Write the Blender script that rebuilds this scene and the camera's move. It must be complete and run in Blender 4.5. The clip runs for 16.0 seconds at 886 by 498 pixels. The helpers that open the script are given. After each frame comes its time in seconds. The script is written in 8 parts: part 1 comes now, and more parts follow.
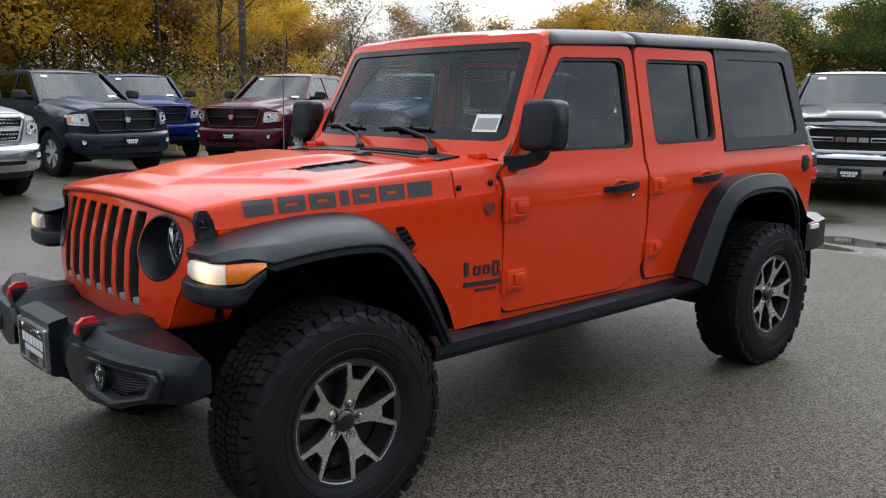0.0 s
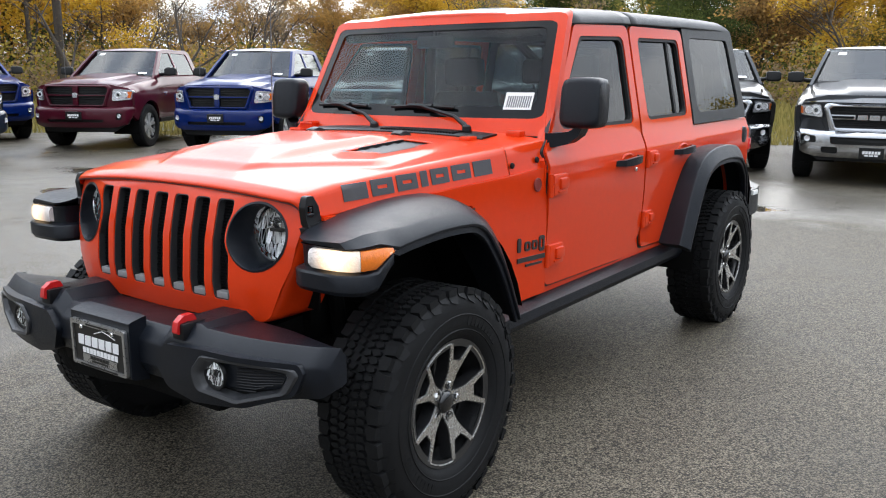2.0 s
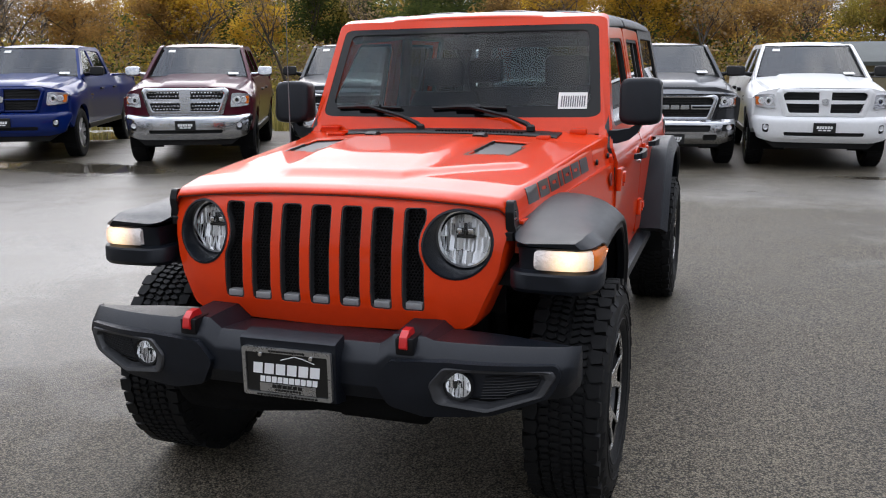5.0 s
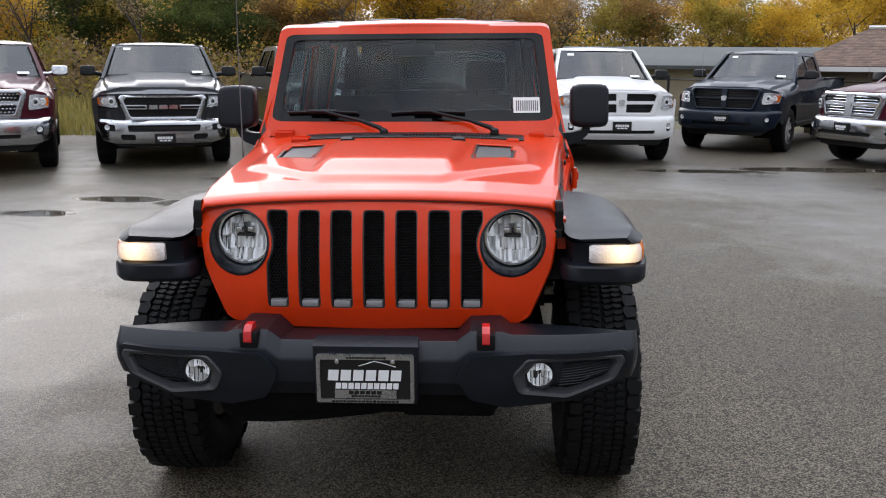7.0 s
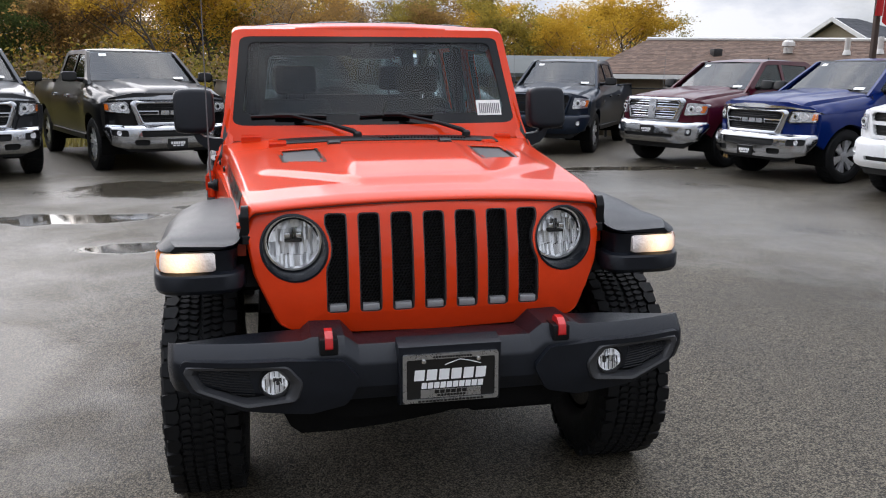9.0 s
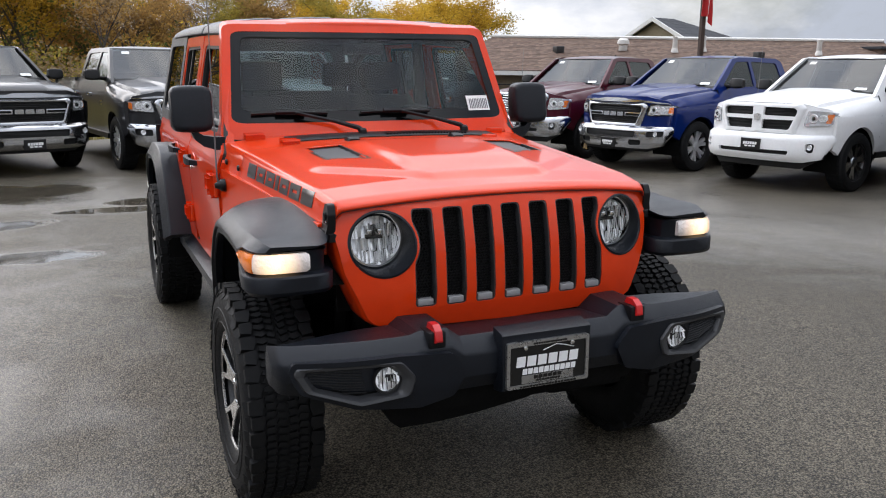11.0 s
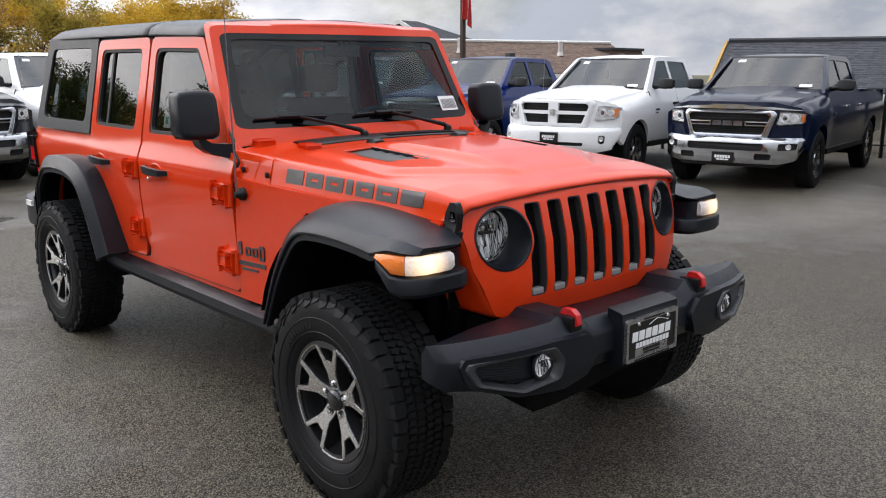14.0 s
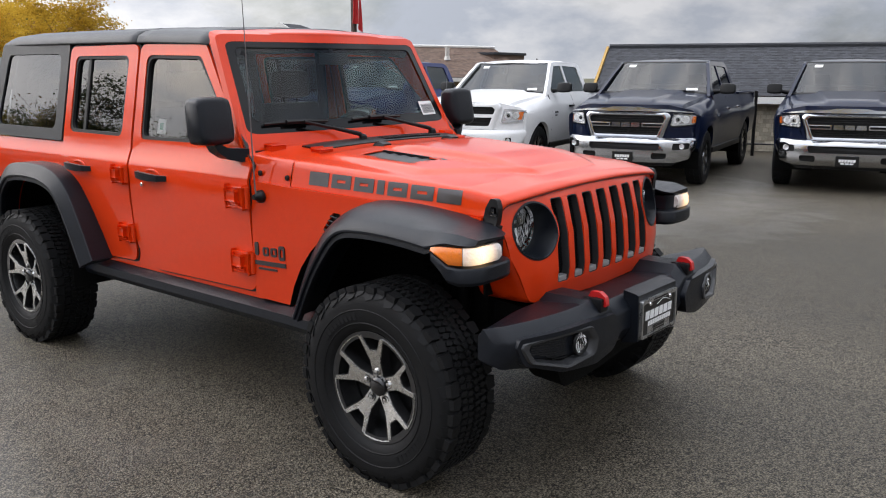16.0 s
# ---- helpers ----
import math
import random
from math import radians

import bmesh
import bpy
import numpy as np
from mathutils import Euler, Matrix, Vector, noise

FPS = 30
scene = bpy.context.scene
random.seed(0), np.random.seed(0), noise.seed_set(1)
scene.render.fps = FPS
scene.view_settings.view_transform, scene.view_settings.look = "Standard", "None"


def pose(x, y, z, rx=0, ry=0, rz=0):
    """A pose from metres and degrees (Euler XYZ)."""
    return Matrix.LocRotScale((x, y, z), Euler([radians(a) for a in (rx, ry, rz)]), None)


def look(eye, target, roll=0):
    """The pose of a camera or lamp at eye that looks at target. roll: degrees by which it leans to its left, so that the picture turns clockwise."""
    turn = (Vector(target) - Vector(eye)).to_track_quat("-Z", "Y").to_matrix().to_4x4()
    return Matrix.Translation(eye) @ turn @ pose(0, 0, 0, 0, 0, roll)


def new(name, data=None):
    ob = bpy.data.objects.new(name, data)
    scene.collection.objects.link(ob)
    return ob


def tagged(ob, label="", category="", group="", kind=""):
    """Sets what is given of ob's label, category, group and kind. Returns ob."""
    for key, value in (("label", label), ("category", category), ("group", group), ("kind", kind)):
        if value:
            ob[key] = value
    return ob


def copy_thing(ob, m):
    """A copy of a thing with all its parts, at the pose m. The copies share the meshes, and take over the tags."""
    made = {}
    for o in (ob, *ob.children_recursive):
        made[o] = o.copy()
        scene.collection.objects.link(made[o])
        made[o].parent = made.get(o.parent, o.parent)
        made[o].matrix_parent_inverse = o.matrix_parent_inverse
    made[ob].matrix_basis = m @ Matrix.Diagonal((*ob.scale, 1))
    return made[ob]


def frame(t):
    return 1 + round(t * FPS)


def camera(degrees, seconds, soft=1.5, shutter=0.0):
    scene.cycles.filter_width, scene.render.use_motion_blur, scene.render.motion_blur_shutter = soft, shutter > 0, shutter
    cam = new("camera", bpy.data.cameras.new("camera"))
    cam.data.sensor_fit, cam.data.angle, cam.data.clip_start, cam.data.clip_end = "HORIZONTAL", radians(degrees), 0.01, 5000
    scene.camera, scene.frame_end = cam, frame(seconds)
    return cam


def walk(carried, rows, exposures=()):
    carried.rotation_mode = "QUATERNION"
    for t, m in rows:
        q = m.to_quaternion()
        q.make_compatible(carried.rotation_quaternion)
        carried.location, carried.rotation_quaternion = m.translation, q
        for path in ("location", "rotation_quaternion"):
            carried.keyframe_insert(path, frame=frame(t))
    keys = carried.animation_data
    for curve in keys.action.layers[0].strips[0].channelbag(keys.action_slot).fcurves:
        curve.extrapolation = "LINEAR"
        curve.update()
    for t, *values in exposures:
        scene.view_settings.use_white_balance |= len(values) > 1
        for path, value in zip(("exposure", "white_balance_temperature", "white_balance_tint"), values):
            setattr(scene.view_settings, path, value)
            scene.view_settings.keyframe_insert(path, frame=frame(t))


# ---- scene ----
cam = camera(54.5, 16.0, soft=1.1)

PATH = [
    (0, (3.333, -1.625, 1.574), (1.849, -0.335, 1.211), 0.4),
    (0.5, (3.18, -1.861, 1.581), (1.767, -0.5, 1.195), 0.2),
    (1, (3.042, -2.026, 1.585), (1.704, -0.594, 1.186), 0.2),
    (1.5, (2.834, -2.161, 1.574), (1.574, -0.663, 1.164), 0.1),
    (2, (2.641, -2.292, 1.584), (1.467, -0.728, 1.168), 0.3),
    (2.5, (2.44, -2.478, 1.596), (1.353, -0.853, 1.176), 0.2),
    (3, (2.26, -2.615, 1.607), (1.265, -0.932, 1.185), 0.2),
    (3.5, (2.049, -2.705, 1.603), (1.138, -0.976, 1.179), 0.2),
    (4, (1.822, -2.794, 1.606), (1.008, -1.017, 1.184), 0.2),
    (4.2, (1.735, -2.849, 1.607), (0.941, -1.063, 1.184), 0.1),
    (6.3, (0.722, -3.266, 1.633), (0.414, -1.337, 1.202), 0.4),
    (6.5, (0.631, -3.301, 1.635), (0.371, -1.365, 1.204), 0.5),
    (7, (0.441, -3.355, 1.642), (0.313, -1.405, 1.216), 0.5),
    (7.5, (0.221, -3.335, 1.621), (0.223, -1.379, 1.203), 0.5),
    (8, (-0.009, -3.294, 1.621), (0.111, -1.34, 1.211), 0.6),
    (8.5, (-0.269, -3.327, 1.607), (-0.028, -1.384, 1.201), 0.7),
    (9, (-0.512, -3.357, 1.613), (-0.14, -1.434, 1.208), 0.8),
    (9.2, (-0.597, -3.338, 1.609), (-0.182, -1.424, 1.202), 1.3),
    (11.3, (-1.49, -3.15, 1.597), (-0.676, -1.37, 1.191), 0.4),
    (11.5, (-1.56, -3.127, 1.591), (-0.705, -1.365, 1.186), 0.2),
    (12, (-1.755, -3.001, 1.592), (-0.797, -1.292, 1.187), 0.2),
    (12.5, (-1.942, -2.903, 1.588), (-0.881, -1.256, 1.186), 0.3),
    (13, (-2.217, -2.829, 1.604), (-1.077, -1.235, 1.204), 0.4),
    (13.5, (-2.413, -2.733, 1.596), (-1.214, -1.184, 1.196), 0.2),
    (14, (-2.575, -2.577, 1.588), (-1.295, -1.093, 1.189), 0.2),
    (14.5, (-2.705, -2.464, 1.59), (-1.354, -1.044, 1.191), 0.1),
    (15, (-2.866, -2.412, 1.595), (-1.465, -1.041, 1.198), 0.1),
    (15.5, (-3.06, -2.376, 1.609), (-1.617, -1.049, 1.215), 0.1),
    (16, (-3.207, -2.339, 1.604), (-1.719, -1.061, 1.213), 0.2),
]
walk(cam, [(t, look(eye, target, roll)) for t, eye, target, roll in PATH], exposures=[(0, -0.04, 6250, 10), (1.2, 0.50, 6250, 10), (3, 0.47, 6300, 11), (4, 0.14, 6300, 13), (6.5, 0.0, 6350, 14), (9, 0.03, 6350, 14), (11.5, 0.09, 6450, 13), (16.0, 0.06, 6500, 13)])

# ---- world, sun, exposure ----
world = bpy.data.worlds.new("sky")
scene.world = world
world.use_nodes = True
wn, wl = world.node_tree.nodes, world.node_tree.links
wn.clear()
SUN_AZ, SUN_EL = radians(-27.0), radians(27.0)   # azimuth from +y, turning to -x


def wnode(kind, **values):
    node = wn.new(kind)
    for key, value in values.items():
        node.inputs[key.replace("_", " ")].default_value = value
    return node


sky = wn.new("ShaderNodeTexSky")
sky.sky_type, sky.sun_disc = "NISHITA", False
sky.sun_elevation, sky.sun_rotation = SUN_EL, SUN_AZ
sky.air_density, sky.dust_density, sky.ozone_density = 1.0, 2.0, 1.0
co = wn.new("ShaderNodeTexCoord")
stretch = wn.new("ShaderNodeMapping")
stretch.inputs["Scale"].default_value = (1.0, 1.0, 2.3)
big = wnode("ShaderNodeTexNoise", Scale=2.6, Detail=9.0, Roughness=0.6, Distortion=0.25)
cover = wn.new("ShaderNodeValToRGB")
cover.color_ramp.elements[0].position, cover.color_ramp.elements[1].position = 0.26, 0.50
shade = wnode("ShaderNodeTexNoise", Scale=3.9, Detail=9.0, Roughness=0.58)
tone = wn.new("ShaderNodeValToRGB")
tone.color_ramp.elements[0].position, tone.color_ramp.elements[1].position = 0.42, 0.57
tone.color_ramp.elements[0].color = (0.52, 0.57, 0.645, 1)
tone.color_ramp.elements[1].color = (0.85, 0.87, 0.885, 1)
skylight = wnode("ShaderNodeMixRGB", Fac=1.0, Color2=(0.085, 0.085, 0.085, 1))
skylight.blend_type = "MULTIPLY"
both = wn.new("ShaderNodeMixRGB")
# a brighter part of the cloud cover, where the low sun stands behind it
sunward = wn.new("ShaderNodeVectorMath")
sunward.operation = "DOT_PRODUCT"
sunward.inputs[1].default_value = (math.sin(SUN_AZ) * math.cos(SUN_EL), math.cos(SUN_AZ) * math.cos(SUN_EL), math.sin(SUN_EL))
glow = wn.new("ShaderNodeMapRange")
glow.inputs["From Min"].default_value, glow.inputs["From Max"].default_value = 0.0, 1.0
glow.inputs["To Min"].default_value, glow.inputs["To Max"].default_value = 0.72, 1.42
lit = wn.new("ShaderNodeVectorMath")
lit.operation = "SCALE"
# an overcast sky is brighter overhead than at the horizon
height = wn.new("ShaderNodeSeparateXYZ")
dome = wn.new("ShaderNodeMapRange")
dome.inputs["From Min"].default_value, dome.inputs["From Max"].default_value = 0.08, 1.0
dome.inputs["To Min"].default_value, dome.inputs["To Max"].default_value = 0.83, 2.95
domed = wn.new("ShaderNodeMath")
domed.operation = "MULTIPLY"
out, back = wn.new("ShaderNodeOutputWorld"), wnode("ShaderNodeBackground", Strength=1.23)
for a, b in ((co.outputs["Generated"], stretch.inputs[0]), (stretch.outputs[0], big.inputs["Vector"]), (stretch.outputs[0], shade.inputs["Vector"]),
             (big.outputs["Fac"], cover.inputs[0]), (shade.outputs["Fac"], tone.inputs[0]), (sky.outputs[0], skylight.inputs["Color1"]),
             (cover.outputs[0], both.inputs["Fac"]), (skylight.outputs[0], both.inputs["Color1"]), (tone.outputs[0], both.inputs["Color2"]),
             (co.outputs["Generated"], sunward.inputs[0]), (sunward.outputs["Value"], glow.inputs["Value"]),
             (co.outputs["Generated"], height.inputs[0]), (height.outputs["Z"], dome.inputs["Value"]), (dome.outputs[0], domed.inputs[0]), (glow.outputs[0], domed.inputs[1]),
             (both.outputs[0], lit.inputs[0]), (domed.outputs[0], lit.inputs["Scale"]), (lit.outputs[0], back.inputs["Color"]), (back.outputs[0], out.inputs[0])):
    wl.new(a, b)
sun = new("sun", bpy.data.lights.new("sun", "SUN"))
sun.data.energy, sun.data.angle, sun.data.color = 0.9, radians(50.0), (1.0, 0.965, 0.92)
sun.matrix_world = look((0, 0, 0), (-math.sin(SUN_AZ) * math.cos(SUN_EL), -math.cos(SUN_AZ) * math.cos(SUN_EL), -math.sin(SUN_EL)))

# ---- materials ----


def material(name, base, rough=0.5, metal=0.0, coat=0.0, vary=0.0, scale=8.0, bump=0.0, grain=200.0, spec=0.5, wear=0.0, alpha=1.0, per_object=0.0, emit=0.0):
    """A principled surface whose colour and roughness wander at two scales, with a fine relief."""
    m = bpy.data.materials.new(name)
    m.use_nodes = True
    n, l = m.node_tree.nodes, m.node_tree.links
    p = n["Principled BSDF"]
    p.inputs["Base Color"].default_value = (*base, 1)
    p.inputs["Roughness"].default_value, p.inputs["Metallic"].default_value = rough, metal
    p.inputs["Coat Weight"].default_value, p.inputs["Coat Roughness"].default_value = coat, 0.03
    p.inputs["Specular IOR Level"].default_value = spec
    if emit:
        p.inputs["Emission Color"].default_value, p.inputs["Emission Strength"].default_value = (*base, 1), emit
    c = n.new("ShaderNodeTexCoord")
    if vary or wear:
        a, b = n.new("ShaderNodeTexNoise"), n.new("ShaderNodeTexNoise")
        a.inputs["Scale"].default_value, b.inputs["Scale"].default_value = scale, scale * 9
        a.inputs["Detail"].default_value = b.inputs["Detail"].default_value = 5
        l.new(c.outputs["Object"], a.inputs["Vector"]), l.new(c.outputs["Object"], b.inputs["Vector"])
        add = n.new("ShaderNodeMath")
        add.operation = "ADD"
        l.new(a.outputs["Fac"], add.inputs[0]), l.new(b.outputs["Fac"], add.inputs[1])
        last = add.outputs[0]
        if per_object:
            info, more = n.new("ShaderNodeObjectInfo"), n.new("ShaderNodeMath")
            more.operation = "MULTIPLY_ADD"
            more.inputs[1].default_value = per_object
            l.new(info.outputs["Random"], more.inputs[0]), l.new(last, more.inputs[2])
            last = more.outputs[0]
        r = n.new("ShaderNodeMapRange")
        r.inputs["From Min"].default_value, r.inputs["From Max"].default_value = 0.6, 1.4 + per_object
        r.inputs["To Min"].default_value, r.inputs["To Max"].default_value = 1 - vary, 1 + vary
        l.new(last, r.inputs["Value"])
        s = n.new("ShaderNodeVectorMath")
        s.operation = "SCALE"
        s.inputs[0].default_value = base
        l.new(r.outputs[0], s.inputs["Scale"]), l.new(s.outputs[0], p.inputs["Base Color"])
        if wear:
            q = n.new("ShaderNodeMapRange")
            q.inputs["From Min"].default_value, q.inputs["From Max"].default_value = 0.6, 1.4
            q.inputs["To Min"].default_value, q.inputs["To Max"].default_value = max(0.02, rough - wear), min(1, rough + wear)
            l.new(last, q.inputs["Value"]), l.new(q.outputs[0], p.inputs["Roughness"])
    if bump:
        t, k = n.new("ShaderNodeTexNoise"), n.new("ShaderNodeBump")
        t.inputs["Scale"].default_value, t.inputs["Detail"].default_value = grain, 4
        k.inputs["Strength"].default_value, k.inputs["Distance"].default_value = bump, 0.01
        l.new(c.outputs["Object"], t.inputs["Vector"]), l.new(t.outputs["Fac"], k.inputs["Height"]), l.new(k.outputs[0], p.inputs["Normal"])
    return m


def paint(name, base, metal=0.35, coat=0.6, spec=0.4):
    m = material(name, base, 0.34, metal, coat, spec=spec, vary=0.05, scale=30, wear=0.03, bump=0.004, grain=900)
    m.node_tree.nodes["Principled BSDF"].inputs["Coat Roughness"].default_value = 0.075
    return m


def glass(name, tint, rough=0.0, base=0.08):
    """Thin tinted glass: mostly clear dark film with a mirror-like face."""
    m = bpy.data.materials.new(name)
    m.use_nodes = True
    n, l = m.node_tree.nodes, m.node_tree.links
    n.clear()
    o, mix, clear, gloss, face, power, lift = (n.new("ShaderNode" + k) for k in ("OutputMaterial", "MixShader", "BsdfTransparent", "BsdfGlossy", "LayerWeight", "Math", "MapRange"))
    clear.inputs["Color"].default_value = (*tint, 1)
    gloss.inputs["Roughness"].default_value = rough
    face.inputs["Blend"].default_value = 0.5
    power.operation = "POWER"
    power.inputs[1].default_value = 5.0
    lift.inputs["To Min"].default_value, lift.inputs["To Max"].default_value = base, 1.0
    for a, b in ((face.outputs["Facing"], power.inputs[0]), (power.outputs[0], lift.inputs["Value"]), (lift.outputs[0], mix.inputs[0]), (clear.outputs[0], mix.inputs[1]), (gloss.outputs[0], mix.inputs[2]), (mix.outputs[0], o.inputs[0])):
        l.new(a, b)
    return m


ORANGE = paint("orange_paint", (0.66, 0.040, 0.0033), 0.0, 0.70, 0.06)
BLACK_PLASTIC = material("grained_black_plastic", (0.0068, 0.0086, 0.0128), 0.34, spec=0.30, vary=0.25, scale=14, bump=0.12, grain=700, wear=0.07)
DARK_PLASTIC = material("smooth_dark_plastic", (0.006, 0.006, 0.007), 0.38, spec=0.28, vary=0.2, scale=20, wear=0.08)
GLOSS_BLACK = material("gloss_black", (0.008, 0.008, 0.009), 0.12, coat=0.6, vary=0.15, scale=20)
UNDERBODY = material("underbody_black", (0.004, 0.004, 0.004), 0.8, spec=0.1, vary=0.4, scale=12, bump=0.2, grain=90)
RUBBER = material("tyre_rubber", (0.0092, 0.0094, 0.0100), 0.58, spec=0.16, vary=0.35, scale=9, bump=0.15, grain=260, wear=0.12)
RUBBER_SEAL = material("rubber_seal", (0.008, 0.008, 0.008), 0.6, vary=0.2)
ALLOY = material("machined_alloy", (0.80, 0.795, 0.78), 0.27, 1.0, vary=0.04, scale=25, wear=0.03)
ALLOY_DARK = material("dark_grey_wheel_paint", (0.017, 0.017, 0.018), 0.26, 0.0, 0.35, vary=0.15)
CHROME = material("chrome", (0.80, 0.81, 0.82), 0.07, 1.0, vary=0.04, scale=15, wear=0.04)
TRUCK_CHROME = material("truck_chrome", (0.54, 0.55, 0.57), 0.17, 1.0, vary=0.06, scale=12, wear=0.05)
SATIN_GREY = material("satin_grey_trim", (0.16, 0.16, 0.165), 0.42, 0.55, vary=0.1, scale=30, wear=0.06)
SILVER_SILL = material("silver_sill", (0.36, 0.36, 0.37), 0.4, 0.5, vary=0.1, scale=30)
RED_HOOK = material("red_powder_coat", (0.52, 0.012, 0.012), 0.35, coat=0.3, vary=0.1, scale=40, bump=0.05)
HARDTOP = material("grained_hardtop", (0.024, 0.0255, 0.028), 0.46, vary=0.18, scale=10, bump=0.10, grain=650, wear=0.06)
WINDSHIELD = glass("clear_windscreen", (0.52, 0.65, 0.68), base=0.042)
TINTED = glass("privacy_glass", (0.13, 0.15, 0.15), base=0.085)
DOOR_GLASS = glass("door_glass", (0.32, 0.36, 0.355), base=0.09)
TRUCK_GLASS = glass("truck_glass", (0.13, 0.16, 0.18), base=0.085)
TRUCK_SIDE_GLASS = glass("truck_side_glass", (0.34, 0.42, 0.42), 0.05, base=0.05)
FRIT = material("black_glass_border", (0.003, 0.0035, 0.004), 0.12, spec=0.3, vary=0.1)
LAMP_GLASS = glass("lamp_lens", (0.97, 0.97, 0.97), base=0.07)
LAMP_CHROME = material("bright_lamp_reflector", (0.95, 0.96, 0.97), 0.28, 0.55, vary=0.04, scale=60)
AMBER = material("amber_lens", (0.85, 0.20, 0.015), 0.12, coat=0.8, vary=0.15, scale=90, bump=0.2, grain=150)
RED_LENS = material("red_lens", (0.55, 0.01, 0.012), 0.12, coat=0.8, vary=0.1, emit=0.15)


def lit_lens(name, base, spot, reach, glow, strength):
    """A clear ribbed lens lit from behind by a bulb at one spot, the same on both sides of the car."""
    m = material(name, base, 0.14, coat=0.8, vary=0.2, scale=45, bump=0.4, grain=110)
    n, l = m.node_tree.nodes, m.node_tree.links
    c, s, a, j = n.new("ShaderNodeTexCoord"), n.new("ShaderNodeSeparateXYZ"), n.new("ShaderNodeMath"), n.new("ShaderNodeCombineXYZ")
    a.operation = "ABSOLUTE"
    d, r, q, k = n.new("ShaderNodeVectorMath"), n.new("ShaderNodeMapRange"), n.new("ShaderNodeMath"), n.new("ShaderNodeMath")
    d.operation, q.operation, k.operation = "DISTANCE", "POWER", "MULTIPLY"
    d.inputs[1].default_value = spot
    r.inputs["From Min"].default_value, r.inputs["From Max"].default_value = reach, 0.0
    q.inputs[1].default_value, k.inputs[1].default_value = 1.8, strength
    for x, y in ((c.outputs["Object"], s.inputs[0]), (s.outputs[0], a.inputs[0]), (a.outputs[0], j.inputs[0]), (s.outputs[1], j.inputs[1]), (s.outputs[2], j.inputs[2]), (j.outputs[0], d.inputs[0]), (d.outputs["Value"], r.inputs["Value"]), (r.outputs[0], q.inputs[0]), (q.outputs[0], k.inputs[0]), (k.outputs[0], n["Principled BSDF"].inputs["Emission Strength"])):
        l.new(x, y)
    n["Principled BSDF"].inputs["Emission Color"].default_value = (*glow, 1)
    return m


MARKER_LIT = lit_lens("lit_marker_lens", (0.80, 0.72, 0.68), (0.848, -0.475, 0.990), 0.105, (1.0, 0.66, 0.32), 2.1)
SLOT_TRIM = material("dark_slot_trim", (0.045, 0.046, 0.048), 0.45, 0.3, vary=0.15, scale=30)
FOG_TRIM = material("satin_bezel_plastic", (0.030, 0.031, 0.034), 0.36, vary=0.15, scale=20, bump=0.05, grain=700)
SEAT = material("black_seat_cloth", (0.012, 0.012, 0.012), 0.8, vary=0.3, scale=20, bump=0.3, grain=500)
CABIN = material("dark_cabin_trim", (0.014, 0.014, 0.015), 0.6, vary=0.25, scale=10, bump=0.15, grain=400)
PAPER = material("white_paper", (0.80, 0.80, 0.78), 0.6, vary=0.04, scale=20)
DECAL = material("dark_grey_decal", (0.045, 0.040, 0.042), 0.34, 0.5, coat=0.6, vary=0.12, scale=40)
PLATE_WHITE = material("plate_print_white", (0.82, 0.82, 0.82), 0.45, vary=0.05)
PLATE_BLACK = material("plate_black", (0.006, 0.006, 0.006), 0.35, vary=0.2)
BRUSHED = material("brushed_plate_frame", (0.46, 0.46, 0.46), 0.3, 0.9, vary=0.12, scale=30, wear=0.08)

# ---- mesh helpers ----


def part(name, bm, mat, parent=None, label="", sharp=32):
    """Links a bmesh as one mesh object under a thing or a part."""
    bmesh.ops.recalc_face_normals(bm, faces=bm.faces)
    for f in bm.faces:
        f.smooth = True
    me = bpy.data.meshes.new(name)
    bm.to_mesh(me)
    bm.free()
    for m in (mat if isinstance(mat, (list, tuple)) else (mat,)):
        me.materials.append(m)
    me.set_sharp_from_angle(angle=radians(sharp))
    ob = new(name, me)
    ob.parent = parent
    if label:
        ob["label"] = label
    return ob


def thing(name, label, category, m=None, group="", kind=""):
    ob = new(name)
    ob.empty_display_size = 0.2
    if m is not None:
        ob.matrix_world = m
    return tagged(ob, label, category, group, kind)


def box(bm, lo, hi, bevel=0.0, seg=2, m=None):
    lo, hi = Vector(lo), Vector(hi)
    made = bmesh.ops.create_cube(bm, size=1.0)["verts"]
    for v in made:
        v.co = Vector((lo[i] + (v.co[i] + 0.5) * (hi[i] - lo[i]) for i in range(3)))
    if bevel:
        edges = {e for v in made for e in v.link_edges}
        made = bmesh.ops.bevel(bm, geom=list(edges), offset=bevel, segments=seg, profile=0.6, affect="EDGES", clamp_overlap=True)["verts"]
    if m is not None:
        bmesh.ops.transform(bm, matrix=m, verts=made)
    return bm


def loft(bm, rings, caps=True, closed=True):
    """Skins a row of rings, each with the same number of points."""
    rows = [[bm.verts.new(p) for p in ring] for ring in rings]
    n = len(rows[0])
    for a, b in zip(rows, rows[1:]):
        for i in range(n if closed else n - 1):
            j = (i + 1) % n
            bm.faces.new((a[i], a[j], b[j], b[i]))
    if caps and closed:
        bm.faces.new(rows[0][::-1])
        bm.faces.new(rows[-1])
    return bm


